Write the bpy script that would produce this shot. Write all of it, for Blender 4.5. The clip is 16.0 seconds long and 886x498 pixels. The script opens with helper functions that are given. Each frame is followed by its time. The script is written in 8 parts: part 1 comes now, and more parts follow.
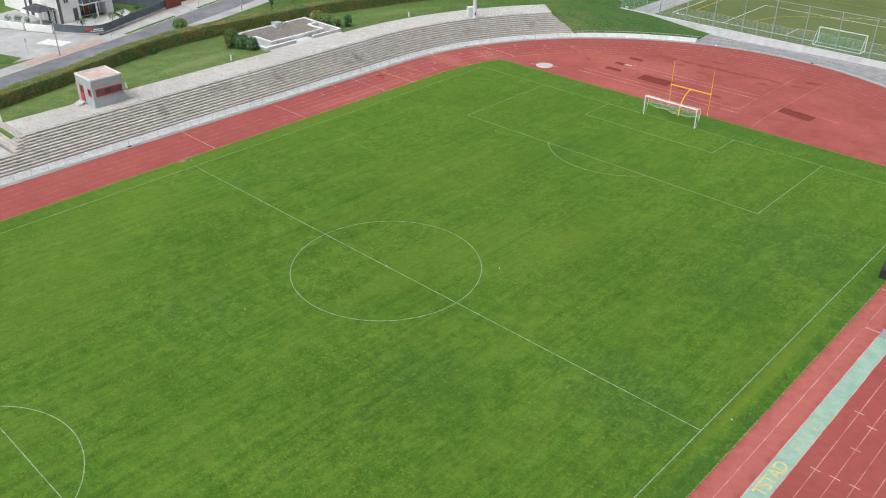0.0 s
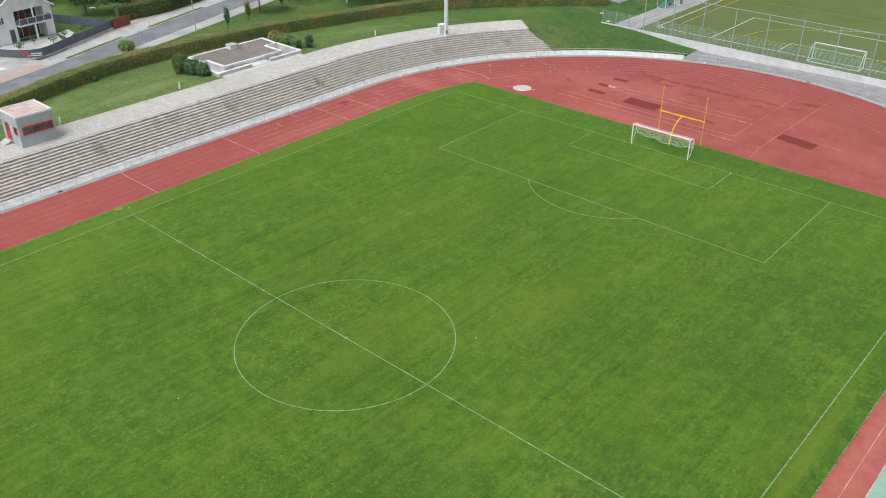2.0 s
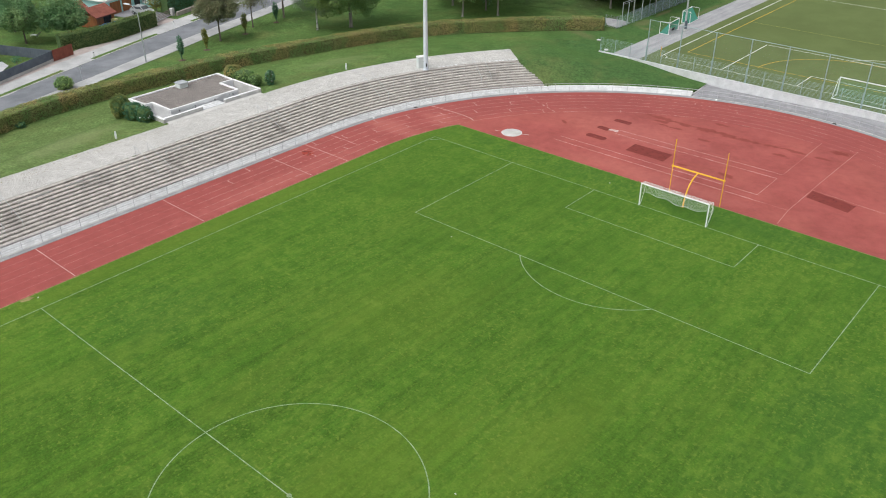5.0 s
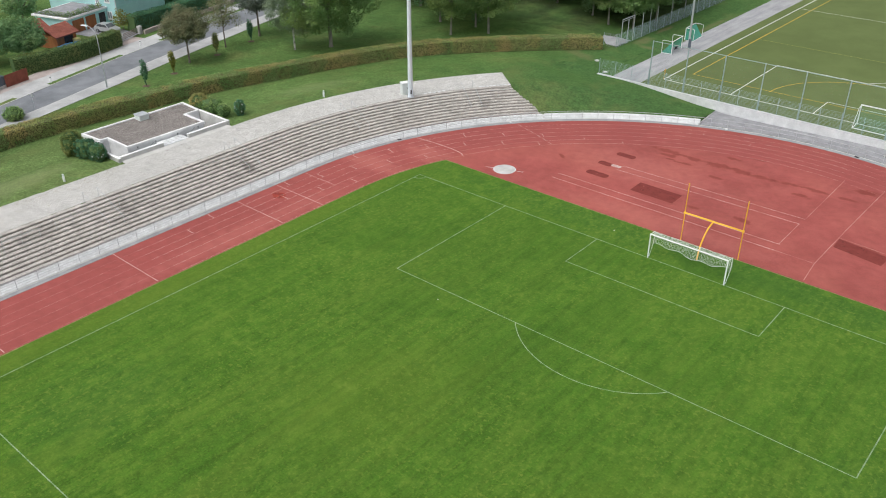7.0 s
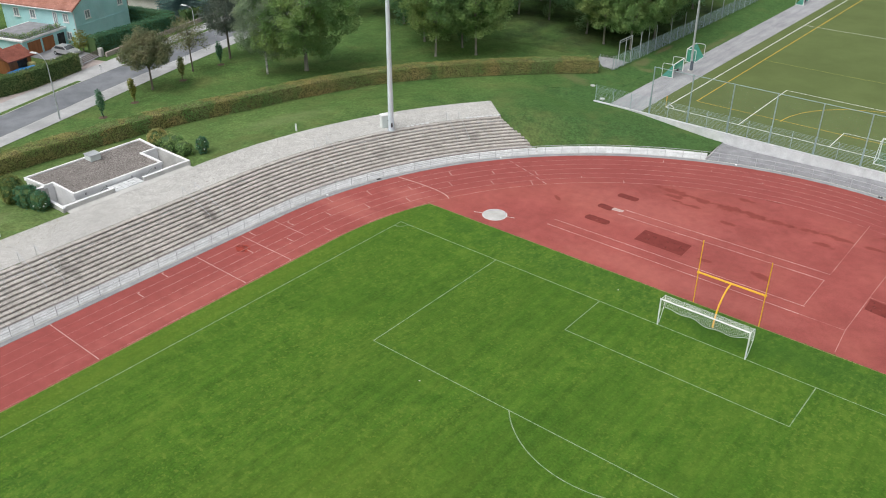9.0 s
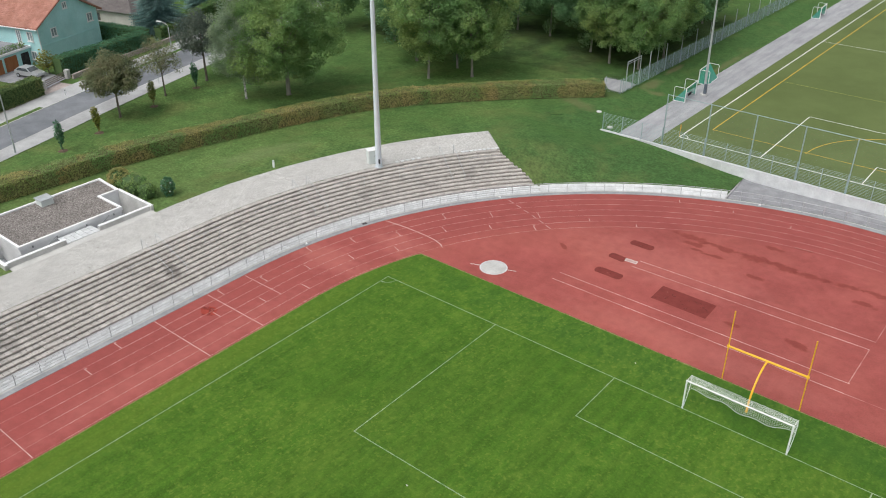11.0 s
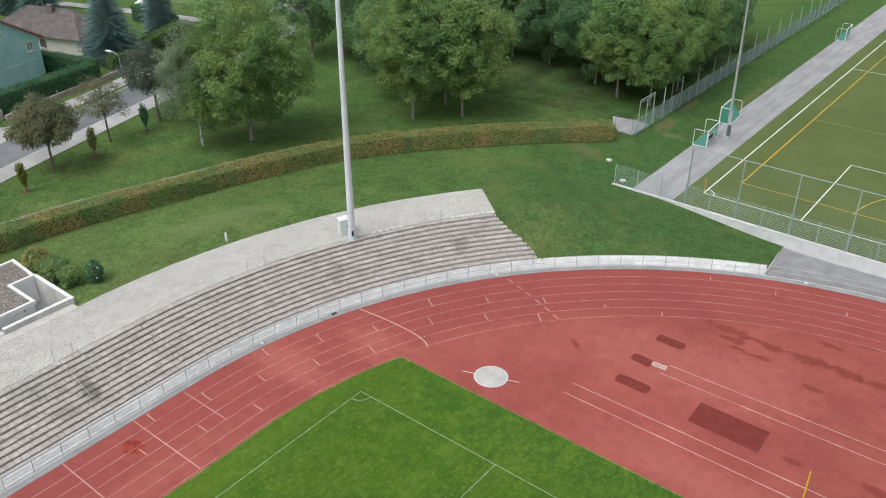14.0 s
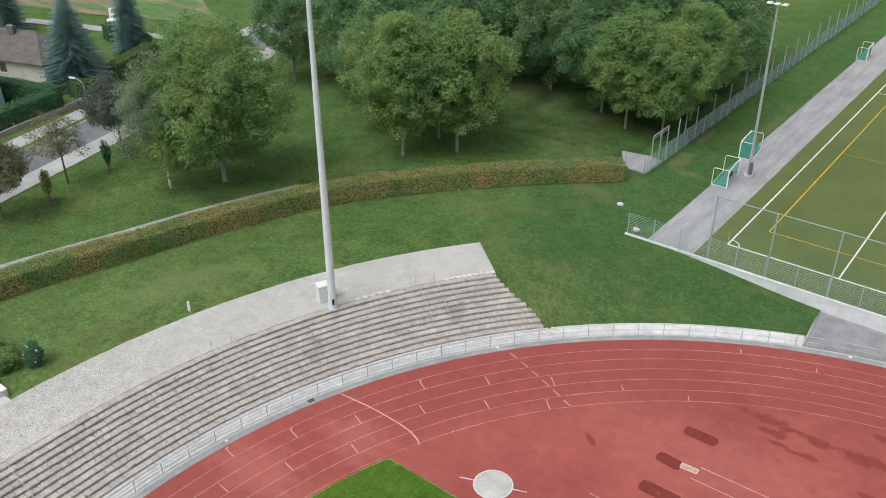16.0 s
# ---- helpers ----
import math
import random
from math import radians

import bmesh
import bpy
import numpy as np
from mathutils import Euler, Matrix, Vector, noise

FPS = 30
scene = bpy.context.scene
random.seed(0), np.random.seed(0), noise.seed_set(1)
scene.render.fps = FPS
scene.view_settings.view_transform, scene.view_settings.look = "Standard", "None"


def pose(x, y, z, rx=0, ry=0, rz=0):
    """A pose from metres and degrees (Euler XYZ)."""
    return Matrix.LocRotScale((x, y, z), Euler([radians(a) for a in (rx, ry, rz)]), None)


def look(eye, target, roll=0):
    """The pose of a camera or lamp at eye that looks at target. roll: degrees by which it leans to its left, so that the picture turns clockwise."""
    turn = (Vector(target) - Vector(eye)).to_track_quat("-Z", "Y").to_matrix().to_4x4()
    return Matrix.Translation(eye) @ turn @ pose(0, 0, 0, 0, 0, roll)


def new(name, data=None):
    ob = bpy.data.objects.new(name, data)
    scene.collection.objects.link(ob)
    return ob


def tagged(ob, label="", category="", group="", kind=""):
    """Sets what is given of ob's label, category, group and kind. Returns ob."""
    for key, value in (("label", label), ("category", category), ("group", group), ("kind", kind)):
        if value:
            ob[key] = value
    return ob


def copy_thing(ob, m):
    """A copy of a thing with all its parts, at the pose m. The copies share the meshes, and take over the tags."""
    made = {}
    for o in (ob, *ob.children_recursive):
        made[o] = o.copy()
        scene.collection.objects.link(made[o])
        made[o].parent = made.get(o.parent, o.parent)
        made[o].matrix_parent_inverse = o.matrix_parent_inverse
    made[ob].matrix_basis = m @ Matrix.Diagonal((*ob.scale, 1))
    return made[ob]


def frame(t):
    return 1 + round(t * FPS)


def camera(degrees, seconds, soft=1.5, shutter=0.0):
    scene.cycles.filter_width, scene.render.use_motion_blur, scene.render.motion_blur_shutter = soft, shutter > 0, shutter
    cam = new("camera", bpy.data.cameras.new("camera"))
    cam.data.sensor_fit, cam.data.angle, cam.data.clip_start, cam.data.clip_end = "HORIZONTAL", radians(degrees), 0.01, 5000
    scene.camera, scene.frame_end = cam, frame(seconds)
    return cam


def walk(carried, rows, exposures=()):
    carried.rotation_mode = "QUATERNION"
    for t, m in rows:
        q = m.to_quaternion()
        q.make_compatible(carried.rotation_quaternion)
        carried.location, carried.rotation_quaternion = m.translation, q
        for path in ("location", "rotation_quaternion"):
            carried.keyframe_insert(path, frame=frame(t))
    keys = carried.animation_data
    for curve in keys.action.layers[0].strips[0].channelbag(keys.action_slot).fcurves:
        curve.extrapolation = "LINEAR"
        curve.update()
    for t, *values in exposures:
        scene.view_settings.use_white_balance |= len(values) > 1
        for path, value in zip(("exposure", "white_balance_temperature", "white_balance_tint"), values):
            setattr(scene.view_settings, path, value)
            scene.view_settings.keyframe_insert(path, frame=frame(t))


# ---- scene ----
cam = camera(55.27, 16.0, soft=1.05)
# seconds, eye x, y, z, yaw, pitch, roll
PATH = [
    (0, 49.713, -95.207, 40.706, 43.339, -30.134, -0.164),
    (0.5, 47.926, -93.049, 40.384, 42.605, -29.981, -0.040),
    (1, 46.129, -90.760, 40.258, 42.081, -30.019, -0.039),
    (1.5, 44.395, -88.441, 40.241, 41.923, -30.016, 0.052),
    (2, 42.642, -86.240, 40.182, 41.736, -29.981, 0.046),
    (2.5, 40.946, -83.987, 40.174, 41.598, -29.978, 0.085),
    (3, 39.229, -81.698, 40.072, 41.431, -30.015, 0.039),
    (3.5, 37.540, -79.424, 39.965, 41.308, -29.977, -0.057),
    (4, 35.868, -77.199, 39.901, 41.222, -29.940, -0.073),
    (6.5, 27.309, -66.234, 39.889, 40.518, -29.821, 0.065),
    (7, 25.673, -64.067, 39.869, 40.308, -29.840, 0.018),
    (7.5, 24.080, -61.953, 39.901, 39.707, -29.790, 0.002),
    (8, 22.455, -59.807, 39.940, 39.579, -29.766, -0.008),
    (10.5, 14.244, -49.134, 39.922, 39.245, -29.715, 0.006),
    (11, 12.636, -46.985, 39.824, 39.224, -29.756, 0.027),
    (11.5, 10.987, -44.787, 39.726, 39.180, -29.783, -0.009),
    (12, 9.356, -42.597, 39.689, 39.134, -29.764, -0.002),
    (12.5, 7.705, -40.449, 39.656, 38.991, -29.753, 0.039),
    (13, 5.990, -38.293, 39.569, 38.817, -29.711, 0.033),
    (13.5, 4.253, -36.126, 39.487, 38.634, -29.713, 0.047),
    (14, 2.563, -33.966, 39.455, 38.493, -29.777, 0.101),
    (14.5, 0.928, -31.860, 39.510, 38.364, -29.739, 0.086),
    (15, -0.679, -29.710, 39.559, 38.267, -29.731, 0.219),
    (15.5, -2.343, -27.589, 39.598, 38.135, -29.808, 0.220),
    (16, -4.040, -25.476, 39.639, 38.062, -29.812, 0.170),
]
walk(cam, [(t, pose(x, y, z, 0, 0, yaw) @ pose(0, 0, 0, 90 + pitch) @ pose(0, 0, 0, 0, 0, -roll)) for t, x, y, z, yaw, pitch, roll in PATH], exposures=[(0, 0.46), (7, 0.4), (16, 0.31)])

# ---- world and light: a bright overcast day ----
world = bpy.data.worlds.new("overcast_sky")
scene.world = world
world.use_nodes = True
wn, wl = world.node_tree.nodes, world.node_tree.links
wn.clear()
sky = wn.new("ShaderNodeTexSky")
sky.sky_type = "NISHITA"
sky.sun_disc = False
SUN_UP, SUN_ROUND = radians(60), radians(190)
sky.sun_elevation, sky.sun_rotation = SUN_UP, SUN_ROUND
sky.air_density, sky.dust_density, sky.ozone_density = 1.0, 4.0, 1.0
cloud = wn.new("ShaderNodeHueSaturation")
cloud.inputs["Saturation"].default_value = 0.22
wbg, wout = wn.new("ShaderNodeBackground"), wn.new("ShaderNodeOutputWorld")
wbg.inputs["Strength"].default_value = 0.125
wl.new(sky.outputs[0], cloud.inputs["Color"])
wl.new(cloud.outputs[0], wbg.inputs[0])
wl.new(wbg.outputs[0], wout.inputs[0])
sun_data = bpy.data.lights.new("sun", "SUN")
sun_data.energy, sun_data.angle, sun_data.color = 1.0, radians(40), (1.0, 0.97, 0.93)
sun = new("sun", sun_data)
sun.matrix_world = look((0, 0, 100), Vector((0, 0, 100)) - 10 * Vector((math.sin(SUN_ROUND) * math.cos(SUN_UP), math.cos(SUN_ROUND) * math.cos(SUN_UP), math.sin(SUN_UP))))

# ---- materials ----
def mat(name, stops, scale=1.0, rough=0.85, metal=0.0, detail=5.0, stretch=(1, 1, 1), big=None, fine=None, bump=0.0, bump_scale=None,
        rand=None, space="world", spec=0.3, alpha=None, extra=None, through_light=0.0, sheen=0.0, ragged=None):
    """Noise-driven surface. stops: (position, colour); big, fine: (scale, amount) of a slow and a fine change of value; rand: (island or object, amount)."""
    m = bpy.data.materials.new(name)
    m.use_nodes = True
    t = m.node_tree
    n, l = t.nodes, t.links
    n.clear()
    out, b = n.new("ShaderNodeOutputMaterial"), n.new("ShaderNodeBsdfPrincipled")
    l.new(b.outputs[0], out.inputs[0])
    if space == "world":
        co = n.new("ShaderNodeNewGeometry").outputs["Position"]
    else:
        co = n.new("ShaderNodeTexCoord").outputs["Object"]
    mp = n.new("ShaderNodeMapping")
    mp.inputs["Scale"].default_value = stretch
    l.new(co, mp.inputs[0])
    v = mp.outputs[0]

    def tex(s, d=4.0, src=v):
        k = n.new("ShaderNodeTexNoise")
        k.inputs["Scale"].default_value, k.inputs["Detail"].default_value, k.inputs["Roughness"].default_value = s, d, 0.6
        l.new(src, k.inputs["Vector"])
        return k.outputs["Fac"]

    def ramp(f, st):
        r = n.new("ShaderNodeValToRGB")
        r.color_ramp.elements[0].position, r.color_ramp.elements[-1].position = st[0][0], st[-1][0]
        r.color_ramp.elements[0].color, r.color_ramp.elements[-1].color = (*st[0][1], 1), (*st[-1][1], 1)
        for p, c in st[1:-1]:
            r.color_ramp.elements.new(p).color = (*c, 1)
        l.new(f, r.inputs[0])
        return r.outputs[0]

    def vary(col, f, amount, lo=0.3, hi=0.7):
        r = ramp(f, [(lo, (1 - amount,) * 3), (hi, (1 + amount,) * 3)])
        x = n.new("ShaderNodeMix")
        x.data_type, x.blend_type = "RGBA", "MULTIPLY"
        x.inputs[0].default_value = 1.0
        l.new(col, x.inputs[6]), l.new(r, x.inputs[7])
        return x.outputs[2]

    col = ramp(tex(scale, detail), stops)
    if big:
        col = vary(col, tex(big[0], 3.0, co), big[1])
    if fine:
        col = vary(col, tex(fine[0], 3.0), fine[1])
    if rand:
        src = n.new("ShaderNodeNewGeometry").outputs["Random Per Island"] if rand[0] == "island" else n.new("ShaderNodeObjectInfo").outputs["Random"]
        col = vary(col, src, rand[1], 0.0, 1.0)
    if extra:
        col = extra(n, l, co, col, vary, tex, ramp)
    l.new(col, b.inputs["Base Color"])
    b.inputs["Roughness"].default_value, b.inputs["Metallic"].default_value, b.inputs["Specular IOR Level"].default_value = rough, metal, spec
    if bump:
        k = n.new("ShaderNodeBump")
        k.inputs["Strength"].default_value, k.inputs["Distance"].default_value = bump, 0.05
        l.new(tex(bump_scale or scale * 6, 5.0), k.inputs["Height"])
        l.new(k.outputs[0], b.inputs["Normal"])
    if alpha is not None:
        b.inputs["Alpha"].default_value = alpha
    if ragged:
        l.new(ramp(tex(ragged[0], 6.0, co), [(ragged[1], (0, 0, 0)), (ragged[2], (ragged[3],) * 3)]), b.inputs["Alpha"])
    if sheen:
        b.inputs["Sheen Weight"].default_value, b.inputs["Sheen Roughness"].default_value = sheen, 0.35
        b.inputs["Sheen Tint"].default_value = (0.42, 0.8, 0.1, 1)
    if through_light:
        tl, mx = n.new("ShaderNodeBsdfTranslucent"), n.new("ShaderNodeMixShader")
        mx.inputs[0].default_value = through_light
        l.new(col, tl.inputs["Color"])
        l.new(b.outputs[0], mx.inputs[1]), l.new(tl.outputs[0], mx.inputs[2]), l.new(mx.outputs[0], out.inputs[0])
    return m


def two(a, b, lo=0.35, hi=0.65):
    return [(lo, a), (hi, b)]


def mixin(n, l, col, fac, colour):
    x = n.new("ShaderNodeMix")
    x.data_type = "RGBA"
    l.new(fac, x.inputs[0]), l.new(col, x.inputs[6])
    x.inputs[7].default_value = (*colour, 1)
    return x.outputs[2]


def spot(n, l, co, col, wave, ramp, x, y, rx, ry, colour, amount, rot=0.0, rag=0.9, soft=0.75):
    """A worn or stained place with a ragged rim: x, y its middle, rx, ry its reach, rot its turn in degrees."""
    mp, ln, ad = n.new("ShaderNodeMapping"), n.new("ShaderNodeVectorMath"), n.new("ShaderNodeMath")
    mp.vector_type = "TEXTURE"
    mp.inputs["Location"].default_value, mp.inputs["Rotation"].default_value, mp.inputs["Scale"].default_value = (x, y, 0), (0, 0, radians(rot)), (rx, ry, 1000)
    ln.operation, ad.operation = "LENGTH", "MULTIPLY_ADD"
    l.new(co, mp.inputs[0]), l.new(mp.outputs[0], ln.inputs[0])
    l.new(wave, ad.inputs[0]), l.new(ln.outputs["Value"], ad.inputs[2])
    ad.inputs[1].default_value = rag * 2
    half = n.new("ShaderNodeMath")
    half.operation, half.inputs[1].default_value = "SUBTRACT", 0.45 + rag
    l.new(ad.outputs[0], half.inputs[0])
    wide = n.new("ShaderNodeMapRange")
    l.new(half.outputs[0], wide.inputs["Value"])
    wide.inputs["From Min"].default_value, wide.inputs["From Max"].default_value, wide.inputs["To Min"].default_value, wide.inputs["To Max"].default_value = 0.0, soft, amount, 0.0
    return mixin(n, l, col, wide.outputs[0], colour)


def times(n, l, a, b):
    m = n.new("ShaderNodeMath")
    m.operation = "MULTIPLY"
    l.new(a, m.inputs[0]), l.new(b, m.inputs[1])
    return m.outputs[0]


def pitch_look(n, l, co, col, vary, tex, ramp):
    # mowing streaks that run along the touchlines
    mp = n.new("ShaderNodeMapping")
    mp.inputs["Scale"].default_value = (1.7, 0.03, 1)
    l.new(co, mp.inputs[0])
    col = vary(col, tex(1.0, 3.0, mp.outputs[0]), 0.16, 0.36, 0.64)
    col = vary(col, tex(1.9, 6.0, co), 0.08, 0.36, 0.64)
    mq = n.new("ShaderNodeMapping")
    mq.inputs["Scale"].default_value = (0.24, 0.07, 1)
    l.new(co, mq.inputs[0])
    f = ramp(tex(1.0, 4.0, mq.outputs[0]), [(0.48, (0, 0, 0)), (0.7, (0.4, 0.4, 0.4))])
    col = mixin(n, l, col, f, (0.115, 0.183, 0.024))
    # a darker green is mixed in towards the north goal
    sep, mr = n.new("ShaderNodeSeparateXYZ"), n.new("ShaderNodeMapRange")
    l.new(co, sep.inputs[0]), l.new(sep.outputs["Y"], mr.inputs["Value"])
    mr.inputs["From Min"].default_value, mr.inputs["From Max"].default_value, mr.inputs["To Max"].default_value = -48.0, -8.0, 0.34
    col = mixin(n, l, col, mr.outputs[0], (0.045, 0.112, 0.012))
    wave = tex(0.5, 5.0, co)
    for x, y, rx, ry, a in ((25.5, -20.5, 7.0, 8.0, 0.55), (25.9, -50.5, 6.5, 5.0, 0.6), (14.0, -58.0, 6.0, 4.0, 0.3), (24.0, -31.0, 6.0, 5.0, 0.35), (-24.0, -44.0, 5.0, 6.0, 0.35), (0.0, 3.2, 36.0, 2.6, 0.5), (34.1, -60.0, 0.9, 22.0, 0.7), (34.0, -22.0, 0.9, 16.0, 0.6), (-6.0, -66.0, 7.0, 6.0, 0.3)):
        col = spot(n, l, co, col, wave, ramp, x, y, rx, ry, (0.032, 0.098, 0.016), a)
    for x, y, rx, ry, a in ((32.75, -42.0, 0.55, 12.0, 0.7), (-33.4, -28.0, 1.6, 34.0, 0.45), (2.4, -45.0, 3.5, 9.0, 0.4), (-21.0, -74.0, 9.0, 9.0, 0.3), (-9.0, -30.0, 6.0, 8.0, 0.3), (9.0, -36.0, 3.0, 10.0, 0.35), (-28.0, -62.0, 5.0, 8.0, 0.4)):
        col = spot(n, l, co, col, wave, ramp, x, y, rx, ry, (0.13, 0.19, 0.022), a * 0.75)
    # tufts of coarser, paler grass that stand in loose groups
    mt = n.new("ShaderNodeMapping")
    mt.inputs["Scale"].default_value = (2.6, 1.2, 1)
    l.new(co, mt.inputs[0])
    tufts = times(n, l, ramp(tex(1.0, 5.0, mt.outputs[0]), [(0.44, (0, 0, 0)), (0.72, (0.7, 0.7, 0.7))]), ramp(tex(0.13, 4.0, co), [(0.4, (0.22,) * 3), (0.62, (1, 1, 1))]))
    col = mixin(n, l, col, tufts, (0.12, 0.2, 0.028))
    soft = times(n, l, ramp(tex(0.75, 4.0, co), [(0.5, (0, 0, 0)), (0.68, (0.6, 0.6, 0.6))]), ramp(tex(0.1, 3.0, co), [(0.42, (0.15,) * 3), (0.6, (1, 1, 1))]))
    col = mixin(n, l, col, soft, (0.116, 0.198, 0.026))
    f = times(n, l, ramp(tex(3.0, 3.0, co), [(0.55, (0, 0, 0)), (0.68, (0.65, 0.65, 0.65))]), ramp(tex(0.12, 3.0, co), [(0.42, (0.3,) * 3), (0.6, (1, 1, 1))]))
    col = mixin(n, l, col, f, (0.15, 0.21, 0.035))
    f = ramp(tex(0.9, 5.0, co), [(0.54, (0, 0, 0)), (0.7, (0.3, 0.3, 0.3))])
    return mixin(n, l, col, f, (0.038, 0.108, 0.015))


def tartan_look(n, l, co, col, vary, tex, ramp):
    # drying marks drawn out along the head of the field, paler worn stretches, darker lanes round the bend
    mp = n.new("ShaderNodeMapping")
    mp.inputs["Scale"].default_value, mp.inputs["Rotation"].default_value = (0.07, 0.4, 1), (0, 0, radians(6))
    l.new(co, mp.inputs[0])
    f = ramp(tex(1.0, 5.0, mp.outputs[0]), [(0.6, (0, 0, 0)), (0.78, (0.3, 0.3, 0.3))])
    col = mixin(n, l, col, f, (0.21, 0.043, 0.036))
    f = ramp(tex(0.11, 5.0, co), [(0.46, (0, 0, 0)), (0.7, (0.6, 0.6, 0.6))])
    col = mixin(n, l, col, f, (0.385, 0.112, 0.086))
    fro, dist, mr = n.new("ShaderNodeVectorMath"), n.new("ShaderNodeVectorMath"), n.new("ShaderNodeMapRange")
    fro.operation, dist.operation = "SUBTRACT", "LENGTH"
    fro.inputs[1].default_value = (0, -7.0, 0)
    l.new(co, fro.inputs[0]), l.new(fro.outputs[0], dist.inputs[0]), l.new(dist.outputs["Value"], mr.inputs["Value"])
    mr.inputs["From Min"].default_value, mr.inputs["From Max"].default_value, mr.inputs["To Max"].default_value = 34.9, 36.4, 0.55
    col = mixin(n, l, col, mr.outputs[0], (0.29, 0.066, 0.06))
    wave = tex(0.9, 6.0, co)
    for x, y, rx, ry, a in ((-38.5, -1.0, 4.0, 2.2, 0.5), (-35.5, 5.0, 3.0, 2.0, 0.45), (-14.0, 17.5, 9.0, 4.0, 0.35), (35.8, -45.0, 1.4, 40.0, 0.55), (-6.0, 7.0, 12.0, 1.6, 0.3), (-36.5, -20.0, 1.5, 14.0, 0.3)):
        col = spot(n, l, co, col, wave, ramp, x, y, rx, ry, (0.46, 0.15, 0.125), a)
    for x, y, rx, ry, rot in ((-14.0, 24.0, 2.2, 0.75, -3),
               (-10.8, 23.8, 2.3, 0.60, -4),
               (-7.8, 23.9, 2.0, 0.80, 10),
               (-5.2, 24.0, 1.8, 0.85, -6),
               (-2.5, 23.9, 2.0, 0.65, 5),
               (0.3, 24.2, 2.0, 0.60, 7),
               (3.3, 24.5, 2.3, 0.50, 2),
               (-13.3, 22.9, 1.3, 0.50, 6),
               (-11.1, 21.9, 1.5, 0.35, 6),
               (-7.1, 26.8, 1.2, 0.40, 6),
               (-6.6, 20.6, 1.1, 0.40, 6),
               (2.4, 22.2, 1.3, 0.60, 6),
               (7.8, 27.6, 1.6, 0.80, 6),
               (6.5, 24.4, 1.6, 0.40, 6),
               (-5.2, 12.3, 1.2, 0.35, 6),
               (-4.7, 28.4, 1.4, 0.25, 6),
               (-22.9, 14.7, 0.9, 0.30, -30),
               (0.1, 12.8, 1.3, 0.60, -10),
               (-12.7, 22.0, 1.0, 0.25, 5),
               (7.4, 27.3, 1.3, 0.50, 10),
               (11.9, 14.6, 1.6, 0.70, -8)):
        col = spot(n, l, co, col, wave, ramp, x, y, rx, ry, (0.2, 0.036, 0.027), 0.75, rot, 1.2, 0.4)
    return vary(col, tex(1.3, 5.0, co), 0.07, 0.35, 0.65)


